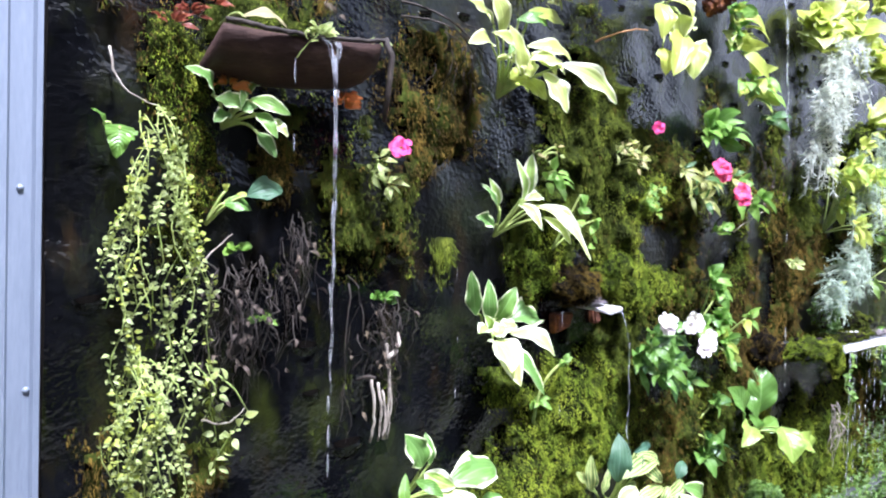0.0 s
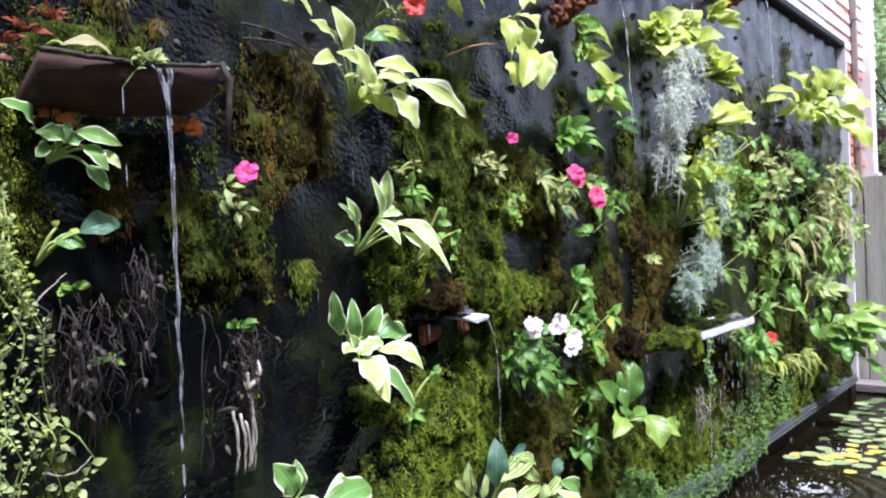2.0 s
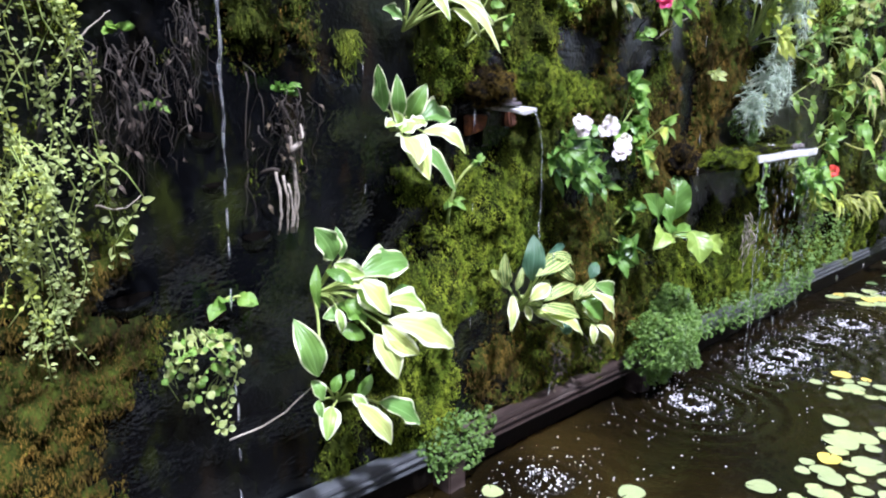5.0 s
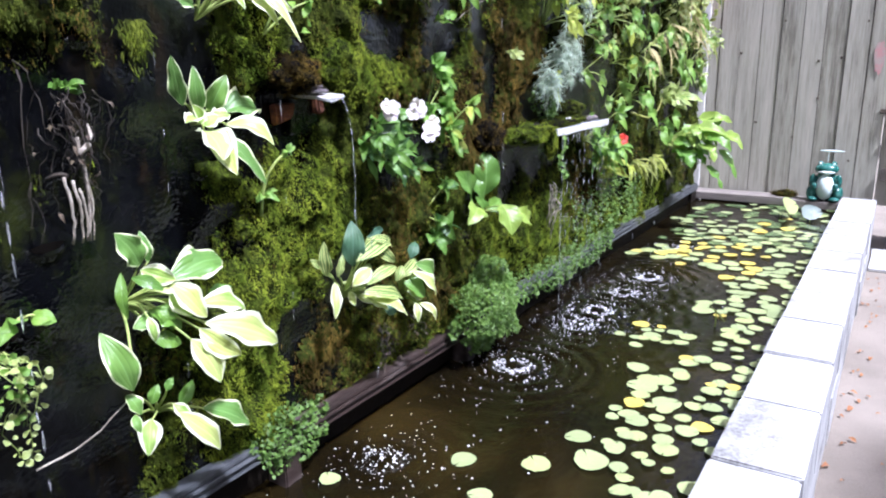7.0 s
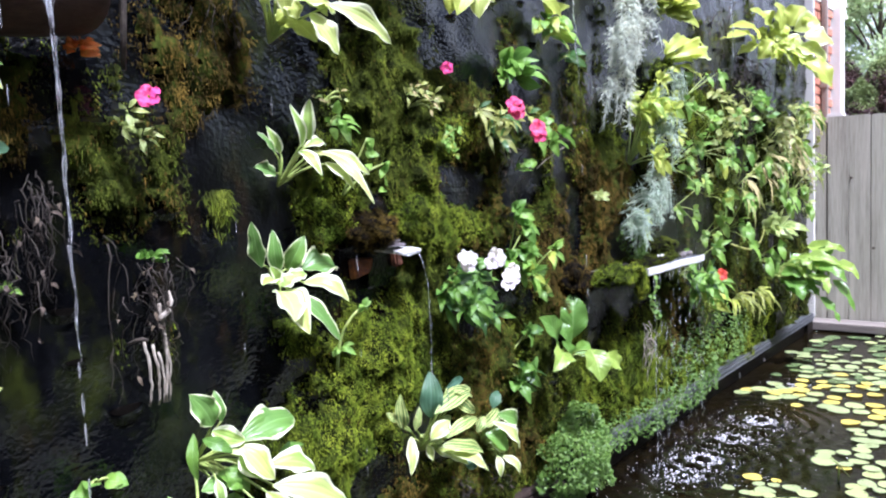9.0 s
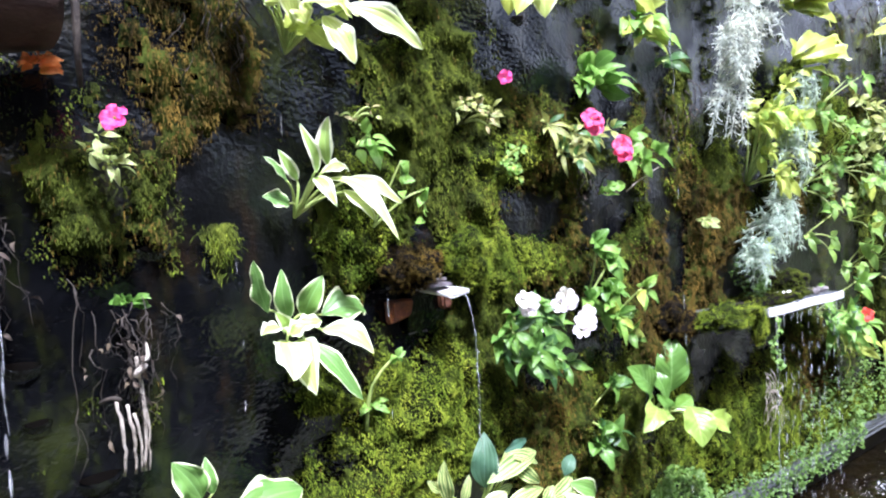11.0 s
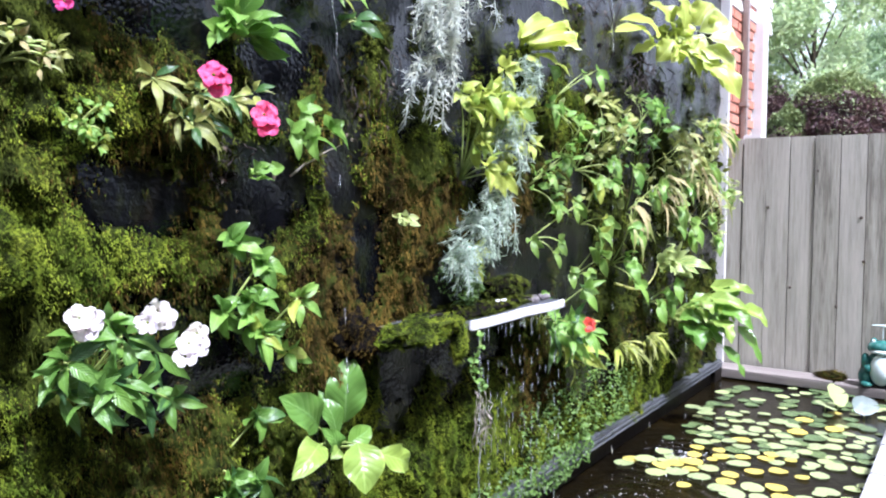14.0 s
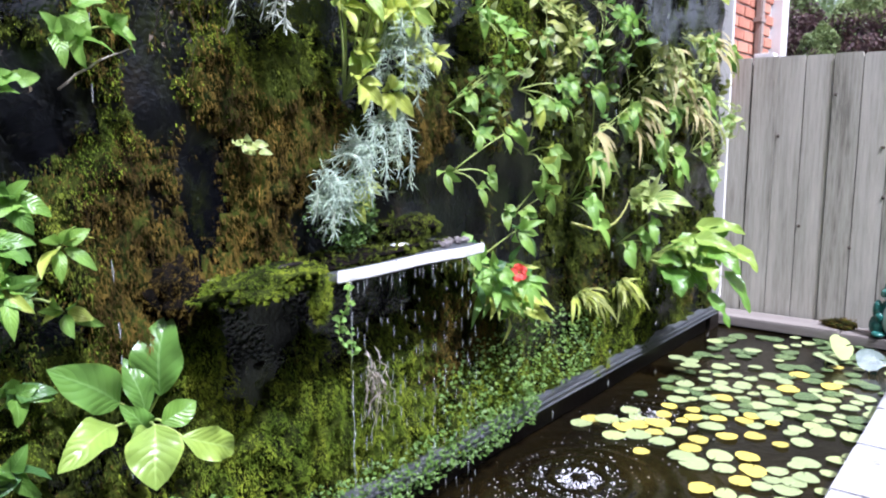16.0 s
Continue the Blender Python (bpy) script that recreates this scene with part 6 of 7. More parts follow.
# The silver plant: upright and hanging stems set with needle leaves.
def silver_plant(x, z, reach, drop, n, seed, label, slope):
    root = thing("silver_plant", x, -0.03, z, label, "plant", "silver-leaved plants")
    stems, needles = [], []
    for k in range(n):
        a = rng.uniform(-0.5, 0.5) * reach
        g = rng.uniform(0, 1)
        start = np.array([rng.uniform(-0.22, 0.22) * reach + slope * g, -0.01 - 0.05 * rng.random(), -drop * g * 0.85])
        q = bent(start, start + (a * 0.8 + slope * 0.25, -rng.uniform(0.06, 0.15), -drop * rng.uniform(-0.05, 0.30)), (a * 0.2, -0.03, 0.05), 10)
        stems.append(tube(q, 0.0025, 0.001, 4))
        for j in range(84):
            s = rng.uniform(0.1, 1.0) * 8.99
            i = int(s)
            p = q[i] + (q[i + 1] - q[i]) * (s - i)
            d = unit((q[i + 1] - q[i]) * 12 + rng.normal(0, 0.48, 3) + (0, 0, -0.12))
            needles.append(blade(p, p + d * rng.uniform(0.018, 0.042), 0.0025, "lance", 4, 3, 0.1, 0.1, 0, 0.6))
    for v, f in stems:
        make("stem", v, f, "silver", root)
    v, f, uv = joined(needles)
    make("foliage", v, f, "silver" if seed == 1 else "silvergreen", root, uv)


silver_plant(2.94, 2.20, 0.22, 0.52, 40, 1, "silvery needle-leaved plant hanging in a thick brush", -0.20)
silver_plant(3.24, 1.86, 0.18, 0.62, 28, 2, "silver-green needle-leaved plant hanging aslant", -0.24)
silver_plant(2.93, 1.42, 0.16, 0.22, 14, 3, "thin silvery shoots above the ledge", -0.05)
bushy("sage", "soft lime-tipped leafy stems mixed with the silver plant", 3.16, 1.70, 0.20, 0.30, 60, 0.06, "lime", depth=0.15, shape="lance", alt="lime", ratio=0.34)

# Loose vines on the far half, with felt showing between them.
for x, z, w, n, drop, m in ((3.55, 1.78, 0.16, 6, 0.4, "bright"), (3.9, 1.85, 0.2, 7, 0.5, "olive"), (4.3, 1.9, 0.25, 8, 0.55, "green"), (4.75, 1.8, 0.25, 8, 0.6, "olive"), (5.2, 1.85, 0.25, 8, 0.6, "olive"), (5.5, 1.6, 0.2, 6, 0.5, "trail")):
    strands = [(rng.uniform(-w, w), drop * rng.uniform(0.4, 1.0), rng.uniform(0.03, 0.09)) for _ in range(n)]
    trailing("vine", "loose vine with small leaves hanging over dark felt", x, z, strands, 0.045, m, "trail", gap=0.034, ratio=0.5, out=0.12)
hanging_roots("hanging_roots", "dark fine roots matted under the lime hosta", 4.42, 2.05, 50, 0.30, 0.35, r=0.0022, out=0.08)
hanging_roots("hanging_roots", "brown strands hanging below the silver plant", 2.68, 1.80, 14, 0.20, 0.10, r=0.0013)

# Trailing plants at the near end.
rng = np.random.default_rng(37)
strands = [(rng.choice((-0.06, -0.005, 0.045)) + rng.normal(0, 0.012), rng.uniform(0.15, 0.66), rng.uniform(0.01, 0.05)) for _ in range(17)]
trailing("creeping_jenny", "pale green trailing plant in a long hanging curtain", 0.555, 1.66, strands, 0.0098, "trail", "lime", gap=0.0062, stagger=0.25)
strands = [(rng.uniform(-0.04, 0.05), rng.uniform(0.14, 0.42), rng.uniform(0.01, 0.06)) for _ in range(12)]
trailing("creeping_jenny", "pale green trailing plant on moss", 0.535, 1.28, strands, 0.0098, "trail", "lime", gap=0.0062, stagger=0.25)
trailing("creeping_jenny", "pale shoots trailing past a bare stem", 0.63, 1.25, [(0.0, 0.10, 0.01), (0.05, 0.20, 0.02), (0.02, 0.14, 0.01)], 0.018, "trail", gap=0.013)
strands = [(rng.uniform(-0.08, 0.09), rng.uniform(0.06, 0.24), rng.uniform(0.004, 0.02)) for _ in range(12)]
trailing("round_leaf_trailer", "small round-leaved trailing plant above the rail", 0.79, 0.915, strands, 0.0135, "trail", "bright", gap=0.012, shape="round", ratio=0.9)
trailing("ledge_trailer", "tiny-leaved trailer hanging from the pale slab", 2.83, 1.10, [(0.0, 0.20, 0.005), (0.012, 0.17, 0.004)], 0.014, "bright", gap=0.009, y=-0.19, ratio=0.8, out=0.005)


# Carpets of tiny leaves over the rail and round the mound.
def carpet(name, label, x0, x1, z0, z1, n, leaf, out, mat, seed):
    r = np.random.default_rng(seed)
    pieces = []
    for k in range(n):
        u, w = r.random(), r.random()
        if abs(2 * u - 1) ** (2 if x1 - x0 < 0.6 else 6) + abs(2 * w - 1) ** 2 > 0.55 + 0.6 * value_noise(x0 + u * (x1 - x0), w * (z1 - z0), 22, seed):
            continue
        x, z = x0 + (x1 - x0) * u, z0 + (z1 - z0) * w
        y = -0.03 - out * (0.35 + 0.9 * value_noise(x, z, 13, seed)) * np.sin(np.pi * np.clip(u, 0.04, 0.96)) ** 0.6 * np.sin(np.pi * (0.18 + 0.72 * w)) * r.uniform(0.6, 1.05) - 0.02 * value_noise(x, z, 40)
        d = unit((r.normal(0, 0.8), -r.uniform(0.2, 1.0), r.normal(0.15, 0.6)))
        s = leaf * r.uniform(0.6, 1.3)
        p = np.array([x, y, z])
        pieces.append(blade(p, p + d * s, s * 0.75, "ovate", 3, 3, 0.08, 0.1, 0, 0.5))
    v, f, uv = joined(pieces)
    return tagged(make(name, v, f, mat, uv=uv), label, "ground cover", kind="stuff")


carpet("creeping_mound", "dense mound of tiny green leaves at the waterline", 2.22, 2.66, 0.36, 0.70, 9000, 0.012, 0.15, "tiny", 31)
carpet("creeping_cover", "tiny green leaves creeping over the rail", 2.66, 3.95, 0.40, 0.56, 2600, 0.012, 0.06, "tiny", 32)
carpet("creeping_cover", "tiny green leaves creeping by the rail", 1.32, 1.62, 0.36, 0.55, 1400, 0.012, 0.035, "tiny", 33)
carpet("creeping_cover", "tiny green leaves low on the wall", 3.3, 4.4, 0.50, 0.80, 1500, 0.014, 0.06, "tiny", 34)
carpet("creeping_cover", "tiny green leaves around the slab's moss", 2.85, 3.1, 1.13, 1.32, 1400, 0.012, 0.08, "tiny", 35)

# Roots, twigs and dead growth.
rng = np.random.default_rng(41)
hanging_roots("hanging_roots", "brown dead roots hanging from a slit", 0.805, 1.475, 26, 0.17, 0.05)
hanging_roots("hanging_roots", "mat of dark roots under a rosette", 0.70, 1.40, 60, 0.20, 0.10, out=0.06, r=0.0008)
hanging_roots("hanging_roots", "long brown root beside the stream", 0.90, 1.50, 2, 0.36, 0.02, r=0.0016)
hanging_roots("hanging_roots", "dry roots under a leafy sprout", 1.0, 1.33, 30, 0.18, 0.07, out=0.05)
hanging_roots("hanging_roots", "fine roots hanging below the lime hosta", 4.5, 1.98, 30, 0.34, 0.3, r=0.003)
hanging_roots("hanging_roots", "fine roots hanging on the upper wall", 3.9, 2.3, 24, 0.30, 0.4, r=0.002)
hanging_roots("hanging_roots", "pale dead roots over the drip", 3.04, 0.86, 16, 0.16, 0.05, "bleached", y=-0.06, r=0.0016)
hanging_roots("hanging_roots", "brown withered strands on moss", 2.52, 1.75, 8, 0.20, 0.10)
hanging_roots("hanging_roots", "brown withered strands on moss", 1.15, 1.90, 12, 0.20, 0.16)
hanging_roots("hanging_roots", "brown withered strands below the rose impatiens", 2.14, 1.56, 16, 0.10, 0.10)
hanging_roots("hanging_roots", "brown withered strands over the rail", 1.9, 0.62, 24, 0.14, 0.2)
drift = thing("bleached_roots", 0.985, -0.04, 1.065, "pale bleached root stems standing on moss", "roots")
for x0, x1, z1, r in ((-0.012, -0.022, 0.125, 0.0030), (0.004, -0.006, 0.115, 0.0028), (0.020, 0.014, 0.19, 0.0034), (0.013, 0.004, 0.10, 0.0024), (0.026, 0.02, 0.13, 0.002)):
    q = bent((x0, 0, 0), (x1, -0.012, z1), (0.004, -0.006, 0), 10) + rng.normal(0, 0.0009, (10, 3))
    v, f = tube(q, r * 0.8, r, 7, 1 + rng.normal(0, 0.07, 10))
    make("root_stem", v, f, "bleached", drift)
v, f = tube(bent((0.006, -0.02, 0.16), (0.025, -0.03, 0.215), (0.006, -0.01, 0), 9) + rng.normal(0, 0.001, (9, 3)), 0.0062, 0.002, 8, 1 + rng.normal(0, 0.08, 9))
make("root_knot", v, f, "bleached", drift)
v, f = tube(bent((-0.040, 0.01, 0.122), (-0.015, -0.012, 0.125), (0, -0.006, 0.006), 7), 0.003, 0.0042, 7)
make("root_stem", v, f, "root", drift)


def twig(label, p0, p1, r, mat, sag=(0, -0.01, 0.01)):
    ob = thing("twig", *p0, label, "twig")
    v, f = tube(bent((0, 0, 0), np.subtract(p1, p0), sag, 9) + rng.normal(0, 0.001, (9, 3)), r, r * 0.4, 5)
    make("twig_stem", v, f, mat, ob)


twig("pale dry twig leaning from the felt", (2.33, -0.04, 1.50), (2.43, -0.10, 1.57), 0.0026, "bleached")
twig("thin bare shoot hanging on the upper felt", (0.71, -0.01, 2.12), (0.68, -0.03, 2.0), 0.0018, "bleached", (0.02, -0.01, 0))
twig("thin bare shoot curving over the felt", (0.49, -0.02, 1.74), (0.56, -0.04, 1.66), 0.002, "bleached", (-0.02, -0.01, -0.02))
twig("thin bare shoot crossing the felt", (0.60, -0.04, 1.38), (0.68, -0.05, 1.46), 0.002, "bleached")
twig("thin bare shoot lying over the felt", (0.63, -0.05, 1.16), (0.70, -0.06, 1.17), 0.0018, "bleached", (0, -0.01, -0.012))
twig("long thin shoot hanging over the rail", (0.84, -0.05, 0.68), (1.0, -0.12, 0.78), 0.0022, "bleached", (0, 0, -0.02))
twig("red-brown bare stem on the felt", (1.64, -0.03, 1.96), (1.76, -0.10, 2.0), 0.003, "dead")
twig("long dead hosta stalk", (1.04, -0.02, 1.93), (1.24, -0.07, 1.80), 0.003, "root", (0, -0.04, 0.02))
twig("long dead hosta stalk", (1.04, -0.02, 1.90), (1.22, -0.06, 1.82), 0.0025, "root", (0, -0.04, 0.02))
twig("white bare twig over the climbers", (3.05, -0.06, 1.62), (3.25, -0.12, 1.60), 0.003, "bleached")
twig("curling bare stem under the striped plant", (4.1, -0.06, 1.10), (4.45, -0.12, 1.16), 0.006, "olive", (0, -0.03, -0.06))
MOSS_TUFTS = ((0.50, 1.96, 0.03), (0.485, 1.85, 0.022), (0.62, 2.0, 0.02), (0.865, 1.90, 0.022), (0.775, 1.955, 0.042))


def moss_tuft(x, z, s, mat, label):
    """Tangled moss spilling from a slit: short strands hanging from a ragged patch."""
    pieces = []
    for k in range(int(420 * s / 0.03)):
        p = np.array([rng.normal(0, 0.42) * s, -0.003 - abs(rng.normal(0, 0.22)) * s, -abs(rng.normal(0, 0.9)) * s + 0.3 * s])
        d = unit((rng.normal(0, 0.45), -abs(rng.normal(0.2, 0.25)), -0.9 + rng.normal(0, 0.4)))
        pieces.append(blade(p, p + d * s * rng.uniform(0.2, 0.8), s * 0.055, "lance", 4, 3, 0.1, 0.1, 0, 0.6))
    v, f, uv = joined(pieces)
    tagged(make("moss_tuft", v, f, mat, uv=uv, at=(x, -0.006, z)), label, "moss", "moss tufts")


moss_tuft(1.168, 1.455, 0.034, "mossblade", "ragged olive moss hanging from a felt slit")
moss_tuft(1.172, 1.44, 0.026, "mossbright", "yellow-green moss hanging from a felt slit")
for x, z, s in MOSS_TUFTS:
    moss_tuft(x, z, s, "mossbrown", "dry brown moss spilling from a felt slit")
    moss_tuft(x + 0.006, z - 0.3 * s, s * 0.8, "mossblade", "olive moss spilling from a felt slit")
    hanging_roots("hanging_roots", "thin brown strands under a moss tuft", x, z - s * 0.4, 7, s * 1.8, s * 0.4, r=0.0005, out=0.012)


# ---- water features ----
rng = np.random.default_rng(43)
trough = thing("water_trough", 0.765, -0.02, 1.735, "brown half-round trough spilling a stream of water", "trough")
bm = bmesh.new()
rows = []
for k in range(15):
    x = -0.145 + k * 0.29 / 14
    q = 1 - 0.10 * abs(k - 7) / 7
    sag = 0.010 * math.cos((k - 7) / 7 * 1.4)
    ring = []
    for j in range(9):
        a = j / 8 * math.pi * 0.62
        ring.append(bm.verts.new((x, -0.135 * q * math.cos(a) ** 0.7 if a < math.pi / 2 else -0.0, 0.055 - sag - 0.062 * math.sin(a))))
    rows.append(ring)
for a, b in zip(rows, rows[1:]):
    for j in range(8):
        bm.faces.new((a[j], b[j], b[j + 1], a[j + 1]))
bm.faces.new(rows[0]), bm.faces.new(rows[-1][::-1])
bmesh.ops.recalc_face_normals(bm, faces=bm.faces[:])
tr = from_bm("trough_shell", bm, "trough", trough, smooth=True)
mod = tr.modifiers.new("thick", "SOLIDIFY")
mod.thickness = 0.006
trough.rotation_euler = (0, radians(-4), 0)
q = np.stack([np.linspace(-0.147, 0.150, 24), np.full(24, -0.137) + rng.normal(0, 0.0008, 24), 0.048 - 0.010 * np.cos(np.linspace(-1.4, 1.4, 24)) + 0.010 + rng.normal(0, 0.0007, 24)], 1)
v, f = tube(q, 0.0042, 0.0036, 7, 1 + rng.normal(0, 0.07, 24))
make("trough_lip", v, f, "root", trough)
v, f = tube(np.array([(0.142, -0.135, 0.06), (0.153, -0.14, 0.03), (0.150, -0.13, -0.03), (0.153, -0.11, -0.08)]), 0.007, 0.004, 7)
make("lip_root", v, f, "root", trough)
clump("rust_growth", "orange rusty growth under the trough's end", 0.885, 1.705, 40, 0.024, 0.016, "rustleaf", droop=0.5, leaf_parts=False, y=-0.05, category="dead leaves")
clump("rust_growth", "orange rusty growth under the trough", 0.665, 1.70, 14, 0.028, 0.012, "rustleaf", droop=0.4, leaf_parts=False, y=-0.05, category="dead leaves")
clump("trough_sprout", "small sprouts growing on the trough's lip", 0.775, 1.785, 18, 0.022, 0.012, "trail", droop=0.2, leaf_parts=False, y=-0.15)
clump("trough_sprout", "small sprouts growing on the trough's lip", 0.90, 1.795, 8, 0.018, 0.010, "trail", droop=0.2, leaf_parts=False, y=-0.13)
trailing("trough_trailer", "short shoot hanging over the trough", 0.735, 1.79, [(0.0, 0.05, 0.003)], 0.014, "trail", gap=0.010, y=-0.15)


def lump(name, label, x, y, z, s, mat, seed, category):
    bm = bmesh.new()
    bmesh.ops.create_icosphere(bm, subdivisions=4, radius=1)
    for v in bm.verts:
        p = v.co.copy()
        q = 1 + 0.55 * noise.noise(p * 2 + Vector((seed, 0, 0))) + 0.34 * noise.noise(p * 5 + Vector((0, seed, 0)))
        v.co = (p.x * s[0] * q, p.y * s[1] * q, p.z * s[2] * q)
    ob = from_bm(name, bm, mat, None, smooth=True)
    ob.location = (x, y, z)
    return tagged(ob, label, category)


def fuzzy(ob, count, length, mat, seed):
    """Short fronds all over a lump, as a part of it."""
    r = np.random.default_rng(seed)
    me = ob.data
    co = np.empty(len(me.vertices) * 3)
    no = np.empty(len(me.vertices) * 3)
    me.vertices.foreach_get("co", co)
    me.vertices.foreach_get("normal", no)
    co, no = co.reshape(-1, 3), no.reshape(-1, 3)
    pick = r.integers(0, len(co), count)
    p = co[pick] + r.normal(0, 0.003, (count, 3))
    d = no[pick] + r.normal(0, 0.5, (count, 3))
    d /= np.linalg.norm(d, axis=1, keepdims=True)
    s = np.cross(d, r.normal(0, 1, (count, 3)))
    s /= np.linalg.norm(s, axis=1, keepdims=True)
    ll = length * r.uniform(0.5, 1.4, (count, 1))
    v = np.stack([p - s * ll * 0.1, p + s * ll * 0.1, p + d * ll * 0.6 + s * ll * 0.14, p + d * ll + (0, 0, -0.3) * ll], 1).reshape(-1, 3)
    b = np.arange(count) * 4
    make("moss_fur", v, np.stack([b, b + 1, b + 2, b + 3], 1), mat, ob, smooth=False)


fuzzy(lump("moss_ball", "round brown-green moss cushion over the spout", 1.715, -0.06, 1.36, (0.045, 0.05, 0.055), "moss", 3.0, "moss"), 16000, 0.0042, "mossbright", 41)
fuzzy(lump("moss_ball", "dark lumpy moss beside the spout", 1.562, -0.045, 1.352, (0.062, 0.045, 0.040), "soil", 5.0, "moss"), 14000, 0.0048, "mossbrown", 42)
fuzzy(lump("moss_ball", "hanging tongue of yellow moss on the ledge", 2.67, -0.150, 1.118, (0.15, 0.055, 0.026), "moss", 6.0, "moss"), 15000, 0.0052, "mossbright", 43)
fuzzy(lump("moss_ball", "tongue of yellow moss hanging from the ledge", 2.78, -0.18, 1.075, (0.018, 0.018, 0.05), "moss", 7.0, "moss"), 4000, 0.005, "mossbright", 44)
fuzzy(lump("moss_ball", "brown moss under the ledge's end", 2.52, -0.06, 1.11, (0.05, 0.05, 0.06), "soil", 8.0, "moss"), 7000, 0.005, "mossbrown", 45)
fuzzy(lump("moss_ball", "yellow-green moss cushion among the climbers", 3.28, -0.06, 1.80, (0.08, 0.05, 0.12), "moss", 9.0, "moss"), 7000, 0.009, "mossbright", 46)
fuzzy(lump("moss_ball", "dark moss on the slab's inner edge", 3.2, -0.06, 1.17, (0.10, 0.05, 0.03), "soil", 10.0, "moss"), 4000, 0.009, "mossblade", 47)
fuzzy(lump("moss_ball", "dark moss and soil covering the slab", 3.02, -0.085, 1.122, (0.30, 0.075, 0.020), "soil", 12.0, "moss"), 9000, 0.011, "mossblade", 49)
for k in range(9):
    lump("pebble", "small dark pebble lying on the slab", 3.24 + 0.016 * k, -0.10 - 0.05 * rng.random(), 1.128, (0.010 + 0.006 * rng.random(), 0.009, 0.008), "block_dark", 80.0 + k, "pebble")
fuzzy(lump("moss_ball", "moss cushion on the back ledge beside the frog", 6.08, -0.60, 0.40, (0.05, 0.07, 0.022), "moss", 11.0, "moss"), 1600, 0.014, "mossbrown", 48)

chute = thing("water_spout", 1.622, 0.0, 1.305, "small pale slab spout with a rusty flank", "spout")
bm = box_bm(-0.026, 0.026, -0.120, 0.02, -0.007, 0.002, 0.002, 0.0015, 4)
for v in bm.verts:
    v.co.z += 0.010 * math.sin(v.co.x * 40) * abs(v.co.y) * 3 - 0.08 * abs(v.co.y)
    v.co.x += 0.12 * abs(v.co.y)
from_bm("spout_slab", bm, "slate", chute)
for k in range(4):
    # thin slate layers stepping back above the slab
    bm = box_bm(-0.040 + 0.004 * k, 0.024 + 0.003 * k, -0.085 + 0.020 * k, 0.015, 0.003 + 0.009 * k, 0.010 + 0.009 * k, 0.002, 0.0012, 3)
    from_bm("slate_layer", bm, "slate_dark", chute)
for x0, x1, z0, z1, yy in ((-0.098, -0.040, -0.072, -0.020, -0.030), (0.036, 0.062, -0.055, -0.010, -0.035)):
    bm = box_bm(x0, x1, yy, yy + 0.03, z0, z1, 0.006, 0.002, 4)
    for v in bm.verts:
        v.co.z += 0.25 * (v.co.x - x0) * (v.co.z < (z0 + z1) / 2)
        v.co.y += 0.006 * math.sin(v.co.x * 90) * math.cos(v.co.z * 120)
    from_bm("rusty_cheek", bm, "rust", chute, "rust-stained flank")
bm = box_bm(-0.05, 0.055, -0.018, 0.0, -0.10, -0.012, 0.004, 0.001, 2)
from_bm("spout_back", bm, "felt", chute)
shelf = thing("slab_ledge", 3.02, 0.0, 1.11, "pale wet slab ledge with water dripping from its edge", "ledge")
bm = box_bm(-0.46, 0.36, -0.18, 0.01, -0.012, 0.010, 0.004, 0.0, 5)
for v in bm.verts:
    v.co.z += 0.0015 * math.sin(v.co.x * 17) + 0.0008 * math.sin(v.co.x * 43)
    v.co.y += 0.0015 * math.sin(v.co.x * 23) * (v.co.y < -0.1)
from_bm("slab", bm, "rail", shelf)
bm = box_bm(-0.19, 0.36, -0.192, -0.181, -0.014, 0.013, 0.003, 0.0, 5)
for v in bm.verts:
    v.co.z += 0.0015 * math.sin(v.co.x * 17) + 0.0008 * math.sin(v.co.x * 43)
    v.co.y += 0.0015 * math.sin(v.co.x * 23)
from_bm("slab_edge", bm, "slate", shelf, "pale wet front edge")
bm = box_bm(-0.40, 0.34, -0.07, 0.01, -0.05, -0.0125, 0.004)
from_bm("slab_bracket", bm, "liner", shelf)
v, f = tube(bent((-0.36, -0.10, 0.014), (-0.20, -0.10, 0.016), (0, -0.04, 0.02), 9), 0.006, 0.006, 7)
make("hose", v, f, "liner", shelf)
v, f = tube(bent((0.05, -0.05, 0.016), (0.16, -0.10, 0.016), (0, -0.03, 0.01), 9), 0.009, 0.009, 7)
make("hose", v, f, "slate", shelf)
for x, z, lean in ((2.20, 2.21, 0.06), (3.58, 2.53, 0.05)):
    s = thing("rusty_spout", x, -0.01, z, "rust-crusted water spout high on the wall", "spout", "rusty spouts")
    v, f = tube(bent((0, 0.02, 0.0), (lean, -0.17, 0.02), (0, 0, 0.014), 14), 0.010, 0.008, 9, 1 + 0.30 * rng.normal(0, 1, 14).clip(-1.2, 1.5))
    make("spout_pipe", v, f, "rust", s)
    for q, (cx, cy, cz, w, h) in enumerate(((-0.012, -0.04, -0.018, 0.034, 0.036), (0.012, -0.075, -0.006, 0.026, 0.024), (-0.03, -0.03, -0.045, 0.022, 0.030), (0.03, -0.11, 0.004, 0.018, 0.016))):
        lm = lump("rust_crust", "", 0, 0, 0, (w, 0.028, h), "rust", x + 3.7 * q, "")
        lm.location = (cx, cy, cz)
        lm.parent = s
        for key in ("label", "category"):
            if key in lm:
                del lm[key]

st = "thin stream of falling water catching the light"
falling("water_stream", st, 0.792, -0.165, 1.765, 1.25, 0.0026, 0.0, 0.012)
falling("water_stream", "second thread twisting round the trough stream", 0.796, -0.168, 1.755, 1.20, 0.0026, -0.004, 0.012)
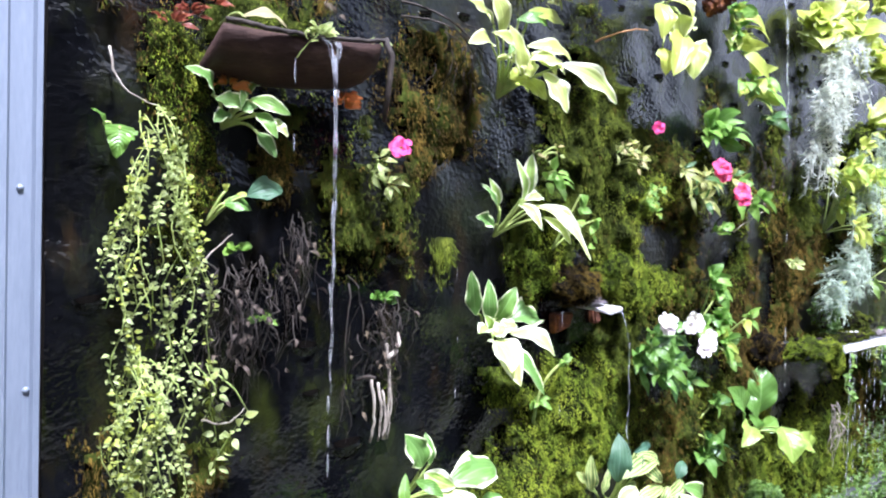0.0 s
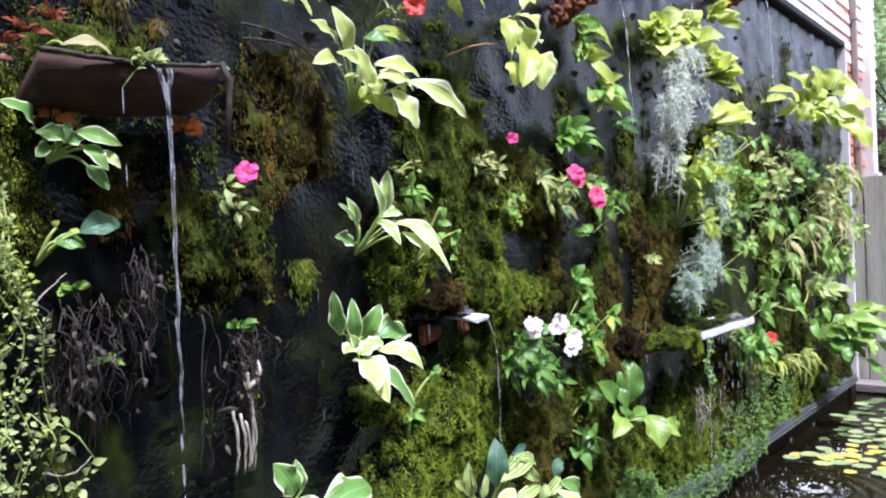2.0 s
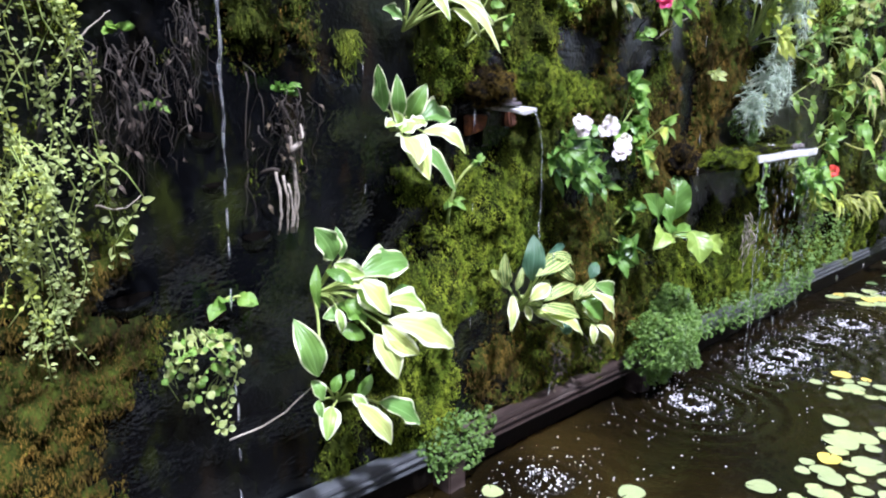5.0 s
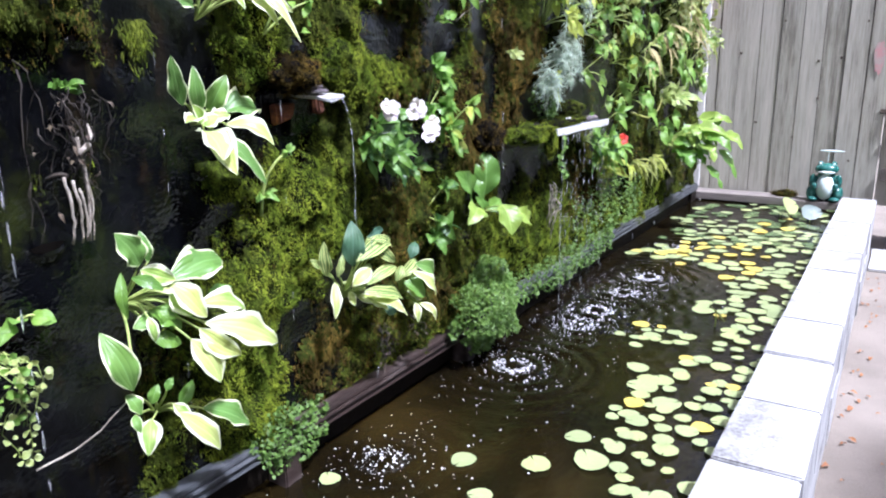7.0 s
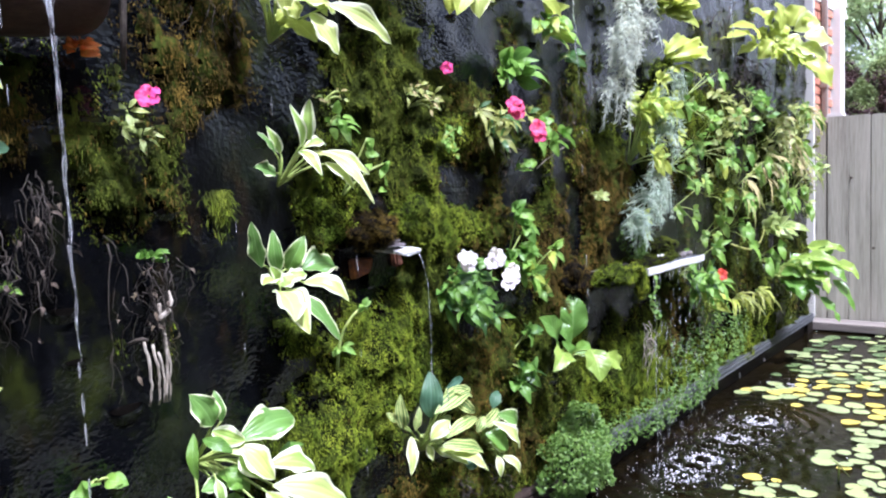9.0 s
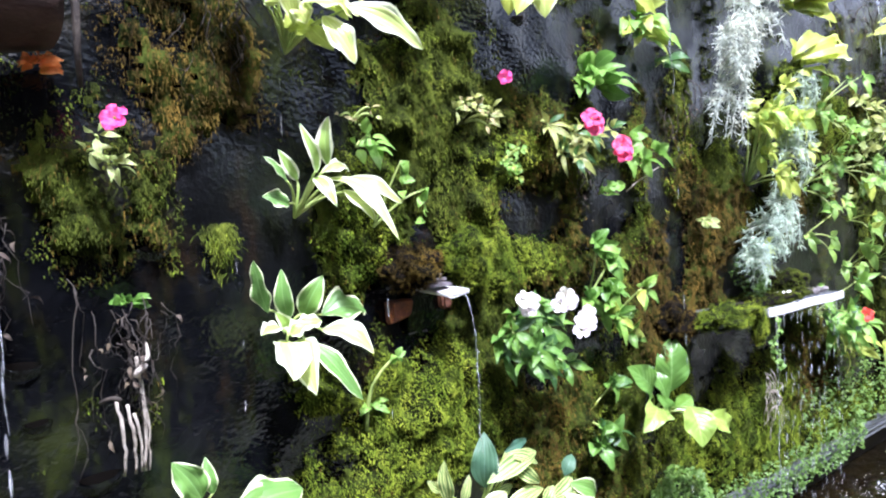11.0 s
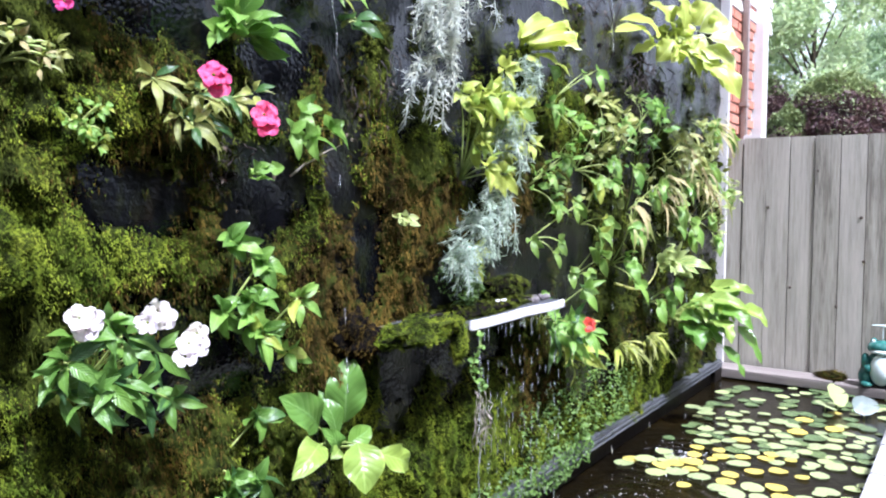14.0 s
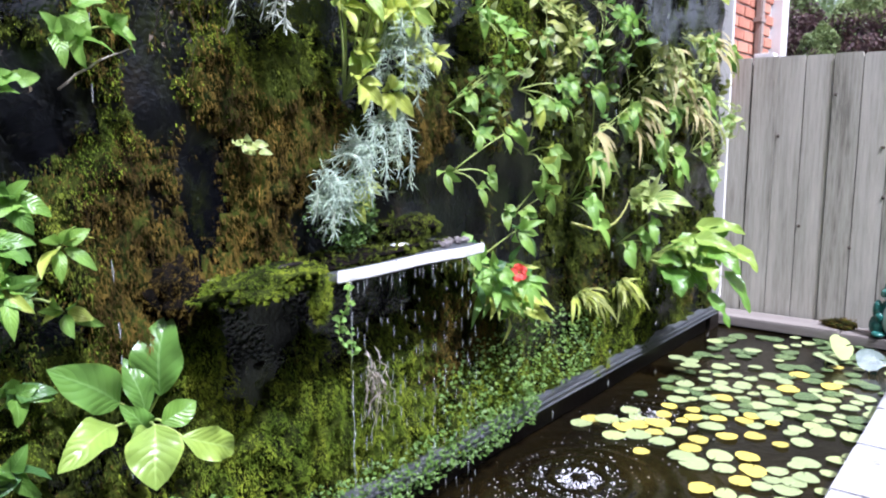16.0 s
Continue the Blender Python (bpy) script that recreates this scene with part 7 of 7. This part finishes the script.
for dx in (-0.016, -0.008, 0.009, 0.017):
    falling("water_stream", "short thread of water joining the trough stream", 0.792 + dx, -0.150, 1.783, 1.725, 0.0018, -dx * 0.9, 0.022)
falling("dripping_water", "dashes of falling water below the trough", 0.792, -0.175, 1.26, WATER, 0.0028, 0.0, 0.0, broken=True, gaps=(1, 8))
falling("water_stream", "thin thread of drops beside the trough stream", 0.73, -0.155, 1.74, 1.3, 0.0018, broken=True)
falling("water_stream", st, 1.640, -0.125, 1.294, 0.95, 0.0021, 0.005, 0.03)
falling("dripping_water", "dashes of falling water below the small spout", 1.653, -0.195, 0.96, WATER, 0.0028, 0.005, 0.0, broken=True)
falling("water_stream", st, 2.255, -0.19, 2.235, 1.75, 0.0036, 0.04, 0.03)
falling("dripping_water", "dashes of falling water from the rusty spout", 2.295, -0.22, 1.75, WATER, 0.002, 0.04, 0.0, broken=True)
falling("water_stream", st, 3.63, -0.19, 2.555, 2.0, 0.005, 0.05, 0.03)
falling("dripping_water", "dashes of falling water from the rusty spout", 3.68, -0.22, 2.0, WATER, 0.0026, 0.04, 0.0, broken=True)
falling("water_stream", st, 3.05, -0.08, 2.62, 2.2, 0.005, 0.0, 0.03)
falling("dripping_water", "dashes of dripping water before the felt", 1.34, -0.06, 2.45, 1.86, 0.0014, broken=True)
falling("dripping_water", "dashes of dripping water before the moss", 1.18, -0.05, 1.40, 0.6, 0.0014, broken=True)
falling("dripping_water", "dashes of dripping water before the moss", 1.47, -0.09, 1.30, 0.5, 0.0014, broken=True)
falling("dripping_water", "dashes of dripping water from the felt", 1.27, -0.07, 1.72, 1.5, 0.0014, broken=True)
falling("water_stream", "thread of water from the slab's near end", 2.86, -0.195, 1.10, WATER, 0.0036)
for k in range(20):
    x = 2.88 + k * 0.024 + rng.uniform(-0.01, 0.01)
    falling("dripping_water", "row of drops falling from the slab's edge", x, -0.19 - rng.uniform(0, 0.012), 1.095, WATER, 0.0018, broken=True, gaps=(2, 12))
for x, y, z0 in ((4.15, -0.2, 1.5), (4.45, -0.25, 2.0), (5.2, -0.2, 1.9)):
    falling("dripping_water", "dashes of dripping water before the climbers", x, y, z0, WATER, 0.0035, broken=True)

# ---- frog statue ----
bm = bmesh.new()


def ball(c, r, seg=20, mat=0):
    ret = bmesh.ops.create_uvsphere(bm, u_segments=seg, v_segments=12, radius=1)
    for v in ret["verts"]:
        v.co = (c[0] + v.co.x * r[0], c[1] + v.co.y * r[1], c[2] + v.co.z * r[2])
    for f in {f for v in ret["verts"] for f in v.link_faces}:
        f.material_index, f.smooth = mat, True


ball((0.015, 0, 0.110), (0.082, 0.098, 0.115))
ball((-0.030, 0, 0.108), (0.062, 0.066, 0.098), mat=1)
ball((-0.005, 0, 0.240), (0.070, 0.086, 0.048))
ball((-0.022, 0, 0.222), (0.060, 0.070, 0.020), mat=1)
for s in (-1, 1):
    ball((-0.008, 0.046 * s, 0.278), (0.022, 0.022, 0.022))
    ball((-0.026, 0.048 * s, 0.280), (0.008, 0.010, 0.010), 12, 1)
    ball((-0.005, 0.088 * s, 0.060), (0.062, 0.044, 0.062))
    ball((-0.045, 0.075 * s, 0.020), (0.055, 0.040, 0.020))
    ball((-0.025, 0.090 * s, 0.150), (0.030, 0.026, 0.055))
    ball((-0.052, 0.074 * s, 0.112), (0.026, 0.024, 0.030))
ball((0.0, 0, 0.33), (0.004, 0.004, 0.05), 8, 1)
ball((0.0, -0.022, 0.374), (0.008, 0.088, 0.008), 10, 1)
me = bpy.data.meshes.new("frog_statue")
bm.to_mesh(me)
bm.free()
me.materials.append(M["frog"])
me.materials.append(M["frogbelly"])
frog = new("frog_statue", me)
frog.location = (6.04, -0.865, 0.378)
frog.scale = (0.9, 0.9, 0.94)
tagged(frog, "glazed green ceramic frog with a pale belly, sitting on the ledge", "statue")
